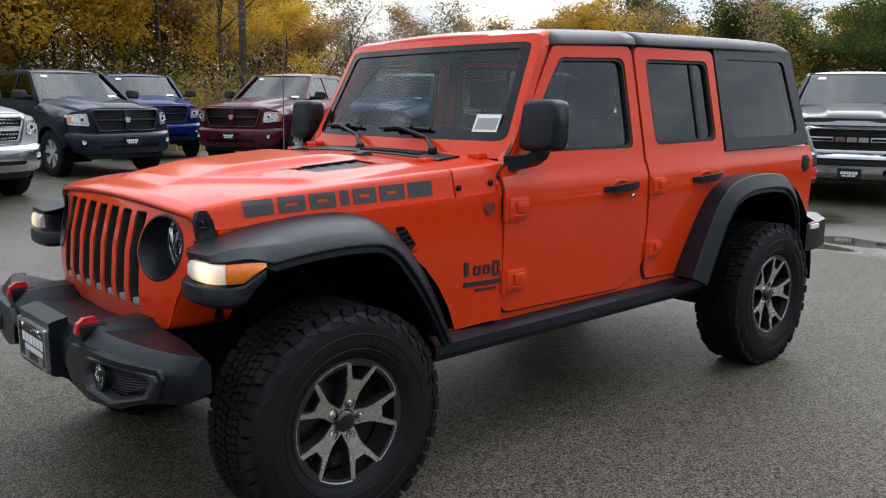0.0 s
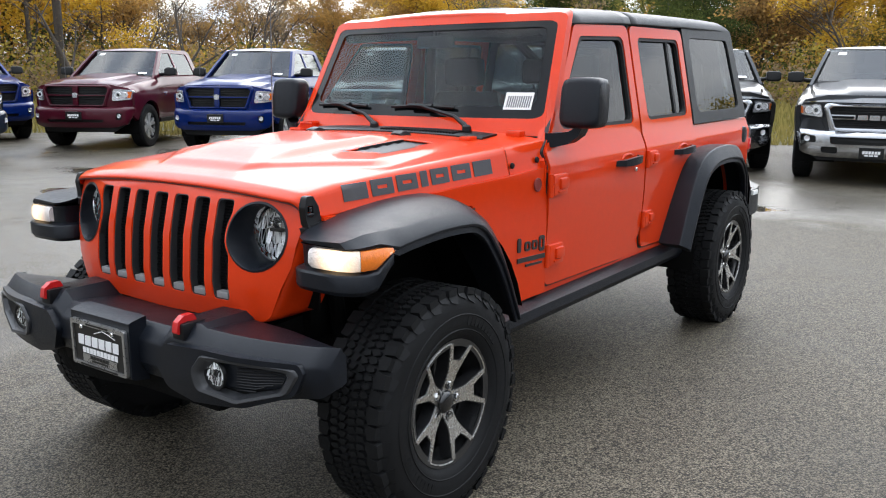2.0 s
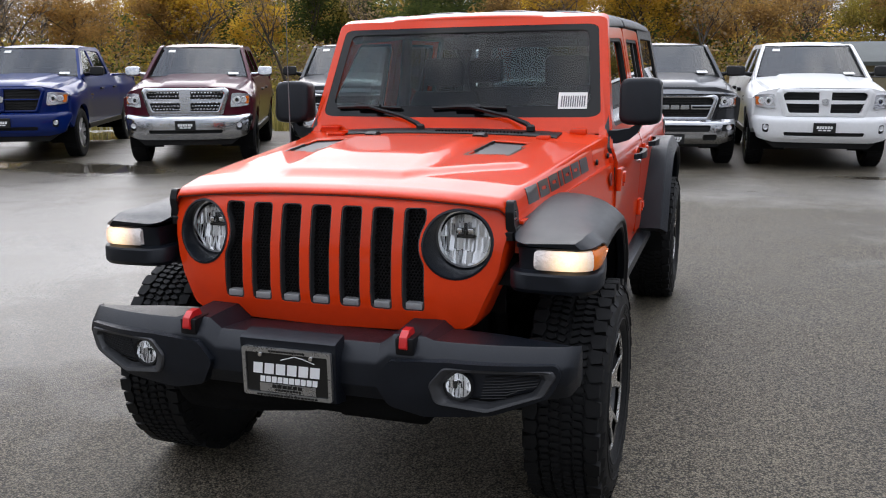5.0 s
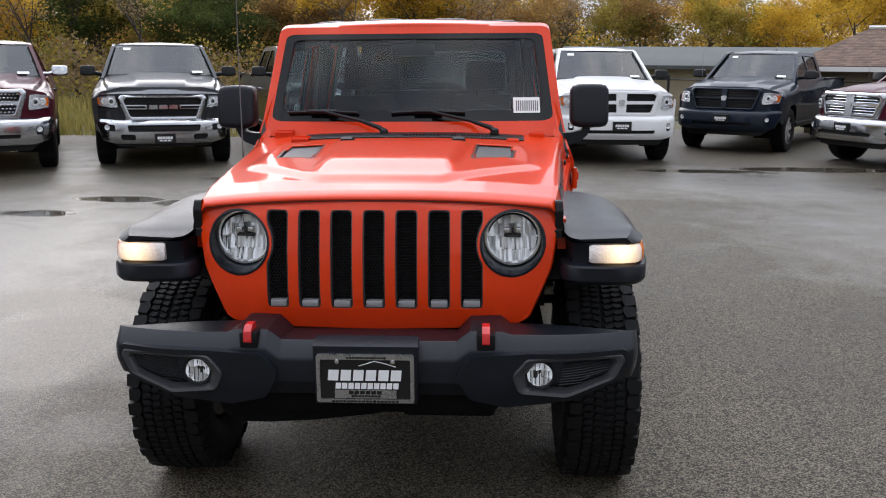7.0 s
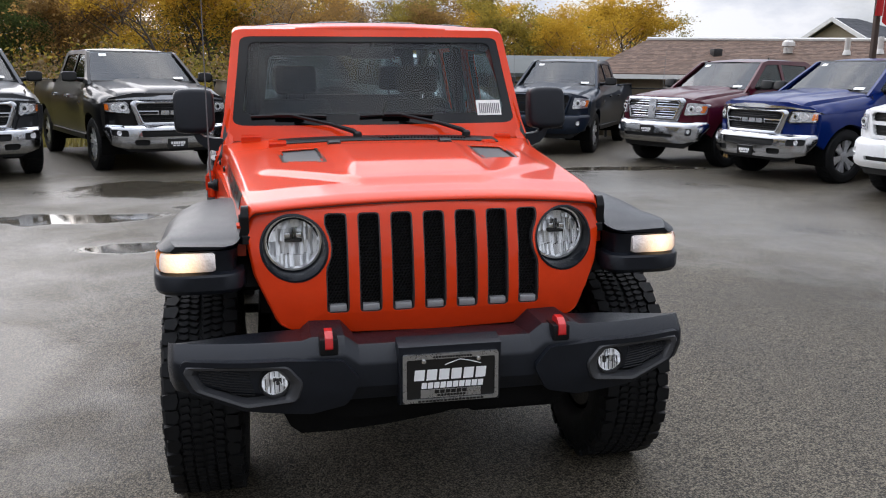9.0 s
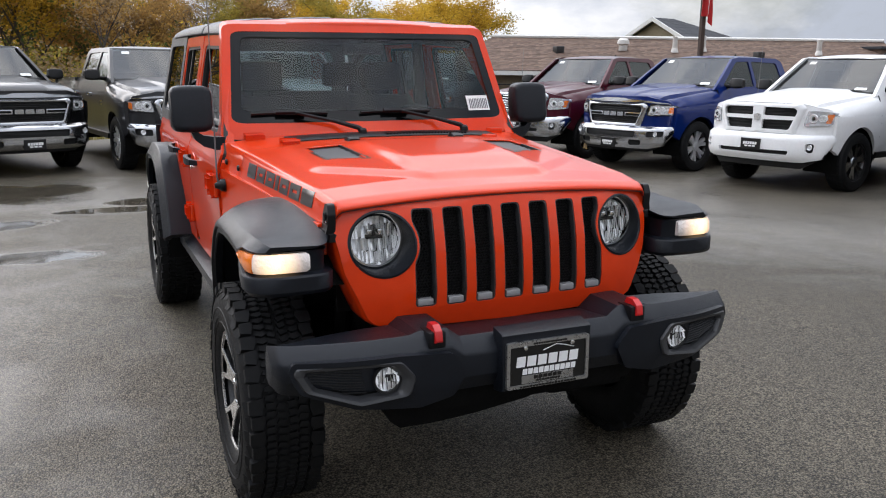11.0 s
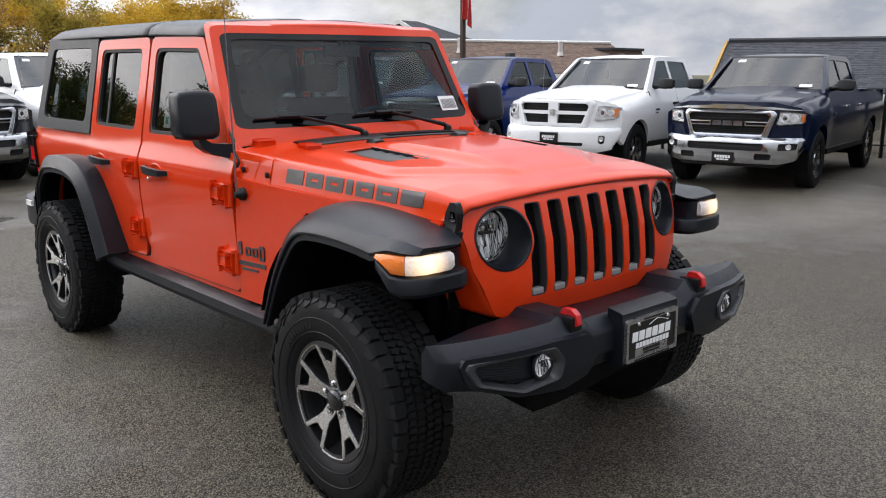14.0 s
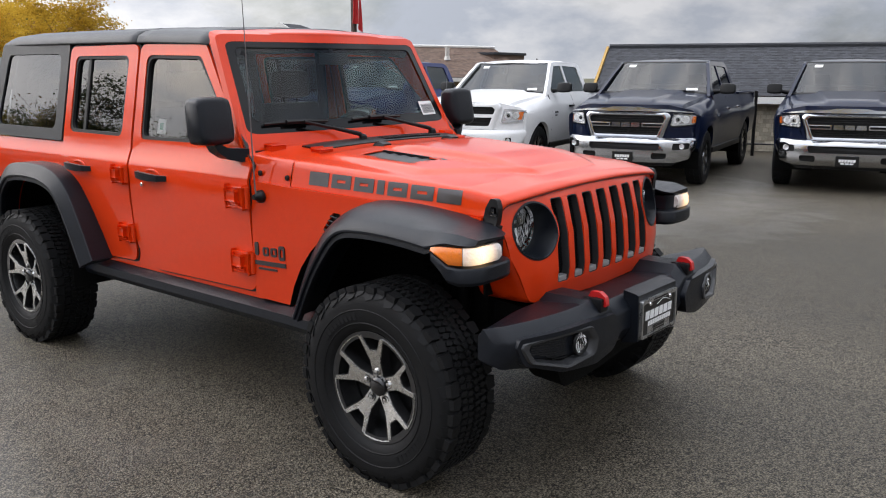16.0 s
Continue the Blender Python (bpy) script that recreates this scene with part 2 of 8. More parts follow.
def rounded(poly, r, n=4):
    """A closed polygon with rounded corners; r is one radius or one for each corner."""
    out = []
    for i, p in enumerate(poly):
        p, a, b = Vector(p), Vector(poly[i - 1]), Vector(poly[(i + 1) % len(poly)])
        rad = r[i] if isinstance(r, (list, tuple)) else r
        da, db = a - p, b - p
        if rad <= 0 or da.length < 1e-6 or db.length < 1e-6:
            out.append((p.x, p.y))
            continue
        half = da.angle(db) / 2
        d = min(rad / math.tan(max(half, 0.05)), da.length * 0.48, db.length * 0.48)
        s, e = p + da.normalized() * d, p + db.normalized() * d
        for k in range(n + 1):
            t = k / n
            q = s * (1 - t) ** 2 + p * 2 * t * (1 - t) + e * t * t
            out.append((q.x, q.y))
    return out


def slab(bm, outer, holes, at, cuts=(), thick=True, across=()):
    """A sheet with openings: loops in a plane (a, b), cut at levels of b and of a, and laid out by at(a, b, k), k = 1 on its face and 0 on its back."""
    tmp = bmesh.new()
    for ring in (outer, *holes):
        vs = [tmp.verts.new((a, b, 0)) for a, b in ring]
        for i, v in enumerate(vs):
            tmp.edges.new((vs[i - 1], v))
    bmesh.ops.triangle_fill(tmp, use_beauty=True, use_dissolve=False, edges=list(tmp.edges))
    for level in cuts:
        bmesh.ops.bisect_plane(tmp, geom=list(tmp.verts) + list(tmp.edges) + list(tmp.faces), plane_co=(0, level, 0), plane_no=(0, 1, 0), dist=1e-6)
    for level in across:
        bmesh.ops.bisect_plane(tmp, geom=list(tmp.verts) + list(tmp.edges) + list(tmp.faces), plane_co=(level, 0, 0), plane_no=(1, 0, 0), dist=1e-6)
    if thick:
        ext = bmesh.ops.extrude_face_region(tmp, geom=list(tmp.faces))
        for v in (g for g in ext["geom"] if isinstance(g, bmesh.types.BMVert)):
            v.co.z = 1
    else:
        for v in tmp.verts:
            v.co.z = 1
    made = {}
    for v in tmp.verts:
        made[v] = bm.verts.new(at(v.co.x, v.co.y, v.co.z))
    for f in tmp.faces:
        try:
            bm.faces.new([made[v] for v in f.verts])
        except ValueError:
            pass
    tmp.free()
    return bm


def tube(bm, pts, r, n=8, caps=True):
    pts = [Vector(p) for p in pts]
    rings, up = [], Vector((0.31, 0.17, 0.93))
    for i, p in enumerate(pts):
        d = (pts[min(i + 1, len(pts) - 1)] - pts[max(i - 1, 0)]).normalized()
        a = d.cross(up).normalized()
        b = d.cross(a)
        rad = r[i] if isinstance(r, (list, tuple)) else r
        rings.append([p + (a * math.cos(2 * math.pi * k / n) + b * math.sin(2 * math.pi * k / n)) * rad for k in range(n)])
    return loft(bm, rings, caps)


def lathe(bm, profile, n=32, at=lambda r, h, c, s: (h, r * c, r * s), closed=True):
    """Turns a profile of (radius, height) points round the x axis, or as at() lays it out."""
    rows = []
    for r, h in profile:
        rows.append([bm.verts.new(at(r, h, math.cos(2 * math.pi * k / n), math.sin(2 * math.pi * k / n))) for k in range(n)])
    for a, b in zip(rows, rows[1:]):
        for i in range(n):
            bm.faces.new((a[i], a[(i + 1) % n], b[(i + 1) % n], b[i]))
    if closed:
        bm.faces.new(rows[0][::-1]), bm.faces.new(rows[-1])
    return bm


def sheet(bm, fn, nu, nv):
    """A grid of points fn(u, v), u and v from 0 to 1."""
    rows = [[bm.verts.new(fn(i / nu, j / nv)) for i in range(nu + 1)] for j in range(nv + 1)]
    for a, b in zip(rows, rows[1:]):
        for i in range(nu):
            bm.faces.new((a[i], a[i + 1], b[i + 1], b[i]))
    return bm


def curve_at(table, x):
    """Smooth reading of a table of (x, value) pairs."""
    if x <= table[0][0]:
        return table[0][1]
    for (a, p), (b, q) in zip(table, table[1:]):
        if x <= b:
            t = (x - a) / (b - a)
            return p + (q - p) * t
    return table[-1][1]


def ease(t):
    t = min(1.0, max(0.0, t))
    return t * t * (3 - 2 * t)


def ground_height(x, y):
    """The lot falls gently across the place where the orange car stands."""
    return 0.0148 * x * math.exp(-((x / 4.8) ** 4) - (((y - 1.5) / 5.0) ** 4))

# ---- ground and the paved lot ----


def asphalt():
    """Wet asphalt: fine stone grain, moist and drying areas, standing water in shallow hollows, one patch of painted
    shade.
    """
    m = bpy.data.materials.new("wet_asphalt")
    m.use_nodes = True
    n, l = m.node_tree.nodes, m.node_tree.links
    p = n["Principled BSDF"]
    c = n.new("ShaderNodeTexCoord")

    def noise_node(scale, detail=4.0, rough=0.6, dist=0.0):
        t = n.new("ShaderNodeTexNoise")
        t.inputs["Scale"].default_value, t.inputs["Detail"].default_value = scale, detail
        t.inputs["Roughness"].default_value, t.inputs["Distortion"].default_value = rough, dist
        l.new(c.outputs["Object"], t.inputs["Vector"])
        return t.outputs["Fac"]

    def ranged(sock, a, b, lo, hi):
        r = n.new("ShaderNodeMapRange")
        for key, v in (("From Min", a), ("From Max", b), ("To Min", lo), ("To Max", hi)):
            r.inputs[key].default_value = v
        l.new(sock, r.inputs["Value"])
        return r.outputs[0]

    def maths(op, a, b):
        k = n.new("ShaderNodeMath")
        k.operation = op
        for i, v in enumerate((a, b)):
            if isinstance(v, float):
                k.inputs[i].default_value = v
            else:
                l.new(v, k.inputs[i])
        return k.outputs[0]

    stones = n.new("ShaderNodeTexVoronoi")
    stones.inputs["Scale"].default_value = 115.0
    l.new(c.outputs["Object"], stones.inputs["Vector"])
    chips = n.new("ShaderNodeTexVoronoi")
    chips.inputs["Scale"].default_value = 62.0
    l.new(c.outputs["Object"], chips.inputs["Vector"])
    grain = noise_node(95, 4, 0.75)
    damp_and_shade = noise_node(0.33, 5, 0.62, 0.6)
    streak = noise_node(1.7, 4, 0.6, 0.4)
    hollow = noise_node(0.55, 3, 0.5, 0.8)
    # puddles: hollows gathered at a few places of the lot
    def spot(x, y, rx, ry):
        vec, sc, ln = (n.new("ShaderNodeVectorMath") for q in range(3))
        vec.operation, sc.operation, ln.operation = "SUBTRACT", "MULTIPLY", "LENGTH"
        vec.inputs[1].default_value, sc.inputs[1].default_value = (x, y, 0), (1 / rx, 1 / ry, 0)
        l.new(c.outputs["Object"], vec.inputs[0]), l.new(vec.outputs[0], sc.inputs[0]), l.new(sc.outputs[0], ln.inputs[0])
        return maths("SUBTRACT", 1.0, ln.outputs["Value"])

    def gathered(spots):
        most = None
        for place in spots:
            most = spot(*place) if most is None else maths("MAXIMUM", most, spot(*place))
        return most

    pool = gathered(((-1.8, 4.8, 0.55, 0.30), (-2.65, 6.45, 1.0, 0.36), (-2.3, 8.7, 1.0, 0.9), (-4.6, 5.6, 0.55, 0.26), (-4.15, 6.6, 0.6, 0.26), (-1.0, 7.1, 0.7, 0.22), (-0.6, 7.65, 0.6, 0.26),
                     (5.6, 10.7, 1.6, 0.32), (3.4, 10.3, 1.1, 0.25), (-9.3, 4.9, 0.7, 0.3), (-14.6, 11.0, 1.6, 1.4), (-12.4, 12.6, 1.6, 1.2), (-7.6, 3.5, 0.7, 0.3), (-8.6, 7.6, 2.2, 0.6)))
    depth = maths("ADD", maths("MAXIMUM", pool, -0.6), ranged(hollow, 0.3, 0.7, -0.24, 0.34))
    depth = maths("ADD", depth, ranged(streak, 0.3, 0.7, -0.16, 0.16))
    water = ranged(depth, 0.10, 0.34, 0.0, 1.0)
    moist = ranged(depth, -0.80, 0.15, 0.0, 1.0)
    film = gathered(((-5.0, 2.6, 4.1, 6.2), (6.8, 4.8, 4.5, 4.2), (-9.5, 7.0, 7.0, 6.0), (-14.0, 11.5, 4.5, 4.0), (-1.2, 8.6, 5.0, 1.8), (5.0, 9.0, 4.5, 2.2)))
    film = ranged(maths("ADD", film, ranged(streak, 0.3, 0.7, -0.15, 0.15)), 0.0, 0.6, 0.0, 1.0)
    # a thin sheet of standing water with a clear edge
    sheet_water = ranged(maths("ADD", spot(-2.75, 1.45, 1.25, 1.35), ranged(streak, 0.3, 0.7, -0.09, 0.09)), 0.0, 0.22, 0.0, 0.75)
    wet = maths("MULTIPLY", maths("ADD", ranged(damp_and_shade, 0.38, 0.62, 0.15, 0.85), moist), 0.5)
    tone = n.new("ShaderNodeValToRGB")
    tone.color_ramp.elements[0].color, tone.color_ramp.elements[1].color = (0.020, 0.018, 0.016, 1), (0.42, 0.37, 0.28, 1)
    tone.color_ramp.elements[0].position, tone.color_ramp.elements[1].position = 0.10, 1.0
    for at, value in ((0.28, (0.068, 0.058, 0.043, 1)), (0.42, (0.130, 0.112, 0.083, 1)), (0.62, (0.200, 0.174, 0.130, 1)), (0.82, (0.270, 0.236, 0.178, 1))):
        tone.color_ramp.elements.new(at).color = value
    sep, sep2 = n.new("ShaderNodeSeparateColor"), n.new("ShaderNodeSeparateColor")
    l.new(stones.outputs["Color"], sep.inputs[0]), l.new(chips.outputs["Color"], sep2.inputs[0])
    pits = maths("MULTIPLY", ranged(stones.outputs["Distance"], 0.30, 0.62, 0.0, 1.0), 0.42)
    mixed = maths("ADD", maths("MULTIPLY", sep.outputs[0], 0.42), maths("ADD", maths("MULTIPLY", sep2.outputs[1], 0.16), maths("MULTIPLY", grain, 0.70)))
    l.new(maths("SUBTRACT", mixed, pits), tone.inputs[0])
    # Besides wetness, a broad patch left of the car has dimmer light painted in.
    dark = n.new("ShaderNodeVectorMath")
    dark.operation = "SCALE"
    l.new(tone.outputs[0], dark.inputs[0]), l.new(maths("MULTIPLY", ranged(wet, 0.1, 0.9, 0.82, 0.52), ranged(maths("ADD", spot(4.6, -0.2, 3.4, 4.6), ranged(damp_and_shade, 0.3, 0.7, -0.25, 0.25)), 0.0, 0.5, 1.0, 0.76)), dark.inputs["Scale"])
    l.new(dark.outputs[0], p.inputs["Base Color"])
    rough = maths("SUBTRACT", maths("ADD", ranged(wet, 0.05, 0.9, 0.60, 0.40), ranged(grain, 0.3, 0.7, -0.06, 0.08)), ranged(film, 0.0, 1.0, 0.0, 0.19))
    mixr = n.new("ShaderNodeMix")
    l.new(water, mixr.inputs[0]), l.new(rough, mixr.inputs[2])
    mixr.inputs[3].default_value = 0.05
    mixs = n.new("ShaderNodeMix")
    l.new(sheet_water, mixs.inputs[0]), l.new(mixr.outputs[0], mixs.inputs[2])
    mixs.inputs[3].default_value = 0.27
    l.new(mixs.outputs[0], p.inputs["Roughness"])
    l.new(ranged(maths("MAXIMUM", maths("MULTIPLY", sheet_water, 0.15), maths("MAXIMUM", maths("SUBTRACT", film, sheet_water), water)), 0.0, 1.0, 0.15, 0.75), p.inputs["Specular IOR Level"])
    height = maths("ADD", ranged(stones.outputs["Distance"], 0.0, 0.7, 1.0, 0.0), maths("MULTIPLY", grain, 0.7))
    bump = n.new("ShaderNodeBump")
    bump.inputs["Distance"].default_value = 0.0028
    l.new(height, bump.inputs["Height"]), l.new(maths("MULTIPLY", ranged(maths("MAXIMUM", water, maths("MULTIPLY", sheet_water, 0.8)), 0.0, 1.0, 1.0, 0.0), ranged(film, 0.0, 1.0, 1.0, 0.30)), bump.inputs["Strength"])
    l.new(bump.outputs[0], p.inputs["Normal"])
    return m


ASPHALT = asphalt()
SOIL = material("field_soil_and_grass", (0.075, 0.070, 0.028), 0.9, vary=0.55, scale=0.6, bump=0.6, grain=9)


def levels(near, far, fine, coarse):
    out, x = [], 0.0
    while x < near:
        out.append(x)
        x += fine
    while x < far:
        out.append(x)
        x *= coarse
    out.append(far)
    return sorted({-v for v in out} | set(out))


bm = bmesh.new()
xs = levels(8, 2500, 2.0, 1.35)
grid = [[bm.verts.new((x, y, -0.06)) for x in xs] for y in xs]
for a, b in zip(grid, grid[1:]):
    for i in range(len(xs) - 1):
        bm.faces.new((a[i], a[i + 1], b[i + 1], b[i]))
tagged(part("ground", bm, SOIL), "rough grass field reaching the horizon", "ground", kind="structure")

# the paved lot ends along a slanted edge behind the parked trucks
bm = bmesh.new()
LOT = [(-60, -16.5), (-19.5, 5.8), (-16.6, 8.9), (-15.4, 10.8), (-13.0, 14.3), (-9.0, 14.9), (-4.6, 15.2), (-2.2, 16.6), (1.5, 18.6), (6.0, 19.5), (14.0, 17.0), (21.0, 11.0), (24.0, -2.0), (40, -60), (-60, -60)]
near = [-9 + 0.75 * k for k in range(25)]
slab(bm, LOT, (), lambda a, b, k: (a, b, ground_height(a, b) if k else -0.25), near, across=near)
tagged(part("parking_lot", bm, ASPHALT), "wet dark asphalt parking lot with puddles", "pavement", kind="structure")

# ---- the orange off-road car ----
# own axes: x to the car's left, y to its rear, z up; front axle at y = 0, rear axle at y = 3.008
CAR = thing("off_road_car", "bright orange four-door off-road car with black hardtop and flares", "car",
            pose(0.022, 0, 0, 0, -0.85, 0.8))


def side_x(z):
    """Half width of the body at a height."""
    return curve_at(((0.50, 0.765), (0.62, 0.775), (0.95, 0.797), (1.15, 0.803), (1.19, 0.790), (1.235, 0.772), (1.30, 0.762), (1.80, 0.668), (1.90, 0.650)), z)


Z_CUTS = (0.70, 0.80, 0.95, 1.05, 1.15, 1.17, 1.19, 1.235, 1.30)


def side_sheet(bm, sgn, outer, holes=(), proud=0.0, thick=0.03):
    return slab(bm, outer, holes, lambda a, b, k: (sgn * (side_x(b) + proud - (0 if k else thick)), a, b), Z_CUTS)


WELL = [(3.008 + 0.50 * math.cos(radians(a)), 0.50 + 0.56 * math.sin(radians(a))) for a in range(0, 181, 12)]
FDOOR = rounded([(0.905, 1.215), (0.908, 0.622), (1.74, 0.607), (1.925, 0.70), (1.915, 1.24), (1.915, 1.782), (1.335, 1.768), (0.96, 1.262)], [0.02, 0.06, 0.12, 0.10, 0, 0.05, 0.05, 0.03])
FWIN = rounded([(1.03, 1.300), (1.845, 1.292), (1.850, 1.725), (1.372, 1.715)], [0.05, 0.035, 0.05, 0.06])
RDOOR = rounded([(1.937, 0.70), (1.955, 0.625), (2.25, 0.617), (2.40, 0.72), (2.48, 0.87), (2.665, 1.20), (2.655, 1.782), (1.935, 1.782)], [0.03, 0.05, 0.06, 0.05, 0.06, 0.04, 0.05, 0.05])
RWIN = rounded([(2.03, 1.298), (2.600, 1.302), (2.590, 1.728), (2.02, 1.725)], 0.045)
QPANEL = rounded([(2.685, 1.245), (3.66, 1.245), (3.54, 1.812), (2.670, 1.802)], [0.01, 0.05, 0.03, 0.01])
QWIN = rounded([(2.772, 1.310), (3.540, 1.312), (3.445, 1.746), (2.760, 1.744)], 0.055)

for sgn in (1, -1):
    bm = bmesh.new()
    side_sheet(bm, sgn, [(0.885, 0.585), (2.44, 0.585), (2.51, 0.72)] + [p for p in WELL[::-1] if p[1] > 0.72] + [(3.515, 0.70), (3.70, 0.70), (3.70, 1.238), (2.40, 1.238), (0.935, 1.238), (0.885, 1.178)], thick=0.05, proud=-0.004)
    part("body_side", bm, ORANGE, CAR)
    for name, outline, hole in (("front_door", FDOOR, FWIN), ("rear_door", RDOOR, RWIN)):
        bm = bmesh.new()
        side_sheet(bm, sgn, outline, [hole[::-1]], proud=0.010, thick=0.045)
        bmesh.ops.remove_doubles(bm, verts=bm.verts, dist=1e-5)
        door = part(name, bm, ORANGE, CAR, sharp=25)
        bm = bmesh.new()
        dx, dy = sum(p[0] for p in outline) / len(outline), sum(p[1] for p in outline) / len(outline)
        wide = [(dx + (p[0] - dx) * (1 + 0.0095 / max(0.2, abs(p[0] - dx))), dy + (p[1] - dy) * (1 + 0.0095 / max(0.2, abs(p[1] - dy)))) for p in outline]
        side_sheet(bm, sgn, wide, [outline[::-1]], proud=-0.0012, thick=0.02)
        part("door_gap", bm, RUBBER_SEAL, door)
        # rubber seal round the pane, standing a little inside the opening
        cx, cy = sum(p[0] for p in hole) / len(hole), sum(p[1] for p in hole) / len(hole)
        inner = [(cx + (p[0] - cx) * (1 - 0.016 / max(0.05, abs(p[0] - cx))) if abs(p[0] - cx) > 0.05 else p[0], cy + (p[1] - cy) * (1 - 0.016 / max(0.05, abs(p[1] - cy))) if abs(p[1] - cy) > 0.05 else p[1]) for p in hole]
        bm = bmesh.new()
        side_sheet(bm, sgn, hole, [inner[::-1]], proud=0.004, thick=0.03)
        part("window_seal", bm, RUBBER_SEAL, door)
        bm = bmesh.new()
        slab(bm, inner, (), lambda a, b, k: (sgn * (side_x(b) - 0.012), a, b), (1.35, 1.5), thick=False)
        pane = part("window_pane", bm, TINTED if name == "rear_door" else DOOR_GLASS, door, "dark privacy glass" if name == "rear_door" else "clear side glass")
        pane.visible_shadow = False
        if name == "rear_door":
            bm = bmesh.new()
            side_sheet(bm, sgn, [(2.445, 1.30), (2.472, 1.30), (2.464, 1.728), (2.437, 1.728)], proud=-0.004, thick=0.02)
            part("window_bar", bm, RUBBER_SEAL, door)
        # pull handle with its recess and lock
        hy = 1.565 if name == "front_door" else 2.315
        bm = bmesh.new()
        rings = []
        for k in range(9):
            t = k / 8
            y = hy + 0.262 * t
            lift = 0.052 * math.sin(math.pi * min(1, max(0, t))) ** 0.35
            z = 1.108 + 0.012 * t
            hgt = 0.013 + 0.006 * math.sin(math.pi * t)
            rings.append([(sgn * (side_x(z) + 0.012 + lift - 0.022 * (c < 0)), y, z + hgt * s) for c, s in ((1, -0.7), (1, 0.7), (0.3, 1), (-1, 1), (-1, -1), (0.3, -1))])
        loft(bm, rings)
        part("door_handle", bm, BLACK_PLASTIC, door, "black plastic pull handle")
        bm = bmesh.new()
        lathe(bm, [(0.060, 0.0), (0.058, 0.006), (0.050, 0.008), (0.030, 0.002), (0.012, 0.0)], 20, lambda r, h, c, s: (sgn * (side_x(1.115) + 0.009 + h), hy + 0.13 + 1.25 * r * c, 1.115 + 0.62 * r * s))
        part("handle_cup", bm, ORANGE, door)
        if name == "front_door":
            bm = bmesh.new()
            lathe(bm, [(0.012, 0.0), (0.012, 0.012), (0.008, 0.015)], 14, lambda r, h, c, s: (sgn * (side_x(1.06) + 0.008 + h), hy + 0.225 + r * c, 1.062 + r * s))
            part("door_lock", bm, CHROME, door, "chrome lock barrel")
        # two cast hinges at the leading edge
        y0 = 0.895 if name == "front_door" else 1.922
        for z0 in (1.075, 0.765) if name == "front_door" else (1.105, 0.785):
            bm = bmesh.new()
            x = side_x(z0)
            w, h = (0.145, 0.052) if name == "front_door" else (0.125, 0.045)
            box(bm, (sgn * (x + 0.002), y0 + 0.02, z0 - h), (sgn * (x + 0.030), y0 + w, z0 + h * 0.82), 0.011)
            box(bm, (sgn * (x + 0.010), y0 + 0.062, z0 - h * 0.45), (sgn * (x + 0.042), y0 + w * 0.93, z0 + h * 0.5), 0.010)
            box(bm, (sgn * (x + 0.020), y0 + 0.05, z0 - h * 0.75), (sgn * (x + 0.037), y0 + w * 0.8, z0 - h * 0.5), 0.006)
            tube(bm, [(sgn * (x + 0.016), y0 + 0.012, z0 - h * 1.05), (sgn * (x + 0.016), y0 + 0.012, z0 + h * 0.9)], 0.013, 10)
            part("door_hinge", bm, ORANGE, door, sharp=40)
    # hardtop side with the fixed quarter pane
    bm = bmesh.new()
    side_sheet(bm, sgn, QPANEL, [QWIN[::-1]], proud=0.012, thick=0.05)
    quarter = part("hardtop_side", bm, HARDTOP, CAR, "black grained hardtop quarter panel")
    bm = bmesh.new()
    slab(bm, QWIN, (), lambda a, b, k: (sgn * (side_x(b) + 0.002), a, b), (1.5,), thick=False)
    part("quarter_window", bm, TINTED, quarter, "dark privacy glass").visible_shadow = False
    # rocker rail
    bm = bmesh.new()
    prof = [(0.735, 0.585), (0.790, 0.580), (0.828, 0.560), (0.832, 0.520), (0.815, 0.492), (0.760, 0.488), (0.735, 0.50)]
    loft(bm, [[(sgn * a, y, b) for a, b in prof] for y in (0.50, 0.54, 1.2, 1.9, 2.42, 2.48)])
    part("rock_rail", bm, BLACK_PLASTIC, CAR, "black rocker rail")
    for y in (0.72, 1.25, 1.9, 2.25):
        bm = bmesh.new()
        tube(bm, [(sgn * 0.60, y, 0.50), (sgn * 0.76, y, 0.505)], 0.022, 8)
        part("rail_bracket", bm, UNDERBODY, CAR)

# fenders ahead of the doors, above the flares, and the cowl


def fender_x(y, z):
    return curve_at(((-0.45, 0.655), (0.10, 0.70), (0.66, 0.760), (0.90, 0.794)), y) + 0.006 * math.sin((z - 0.6) * 5)


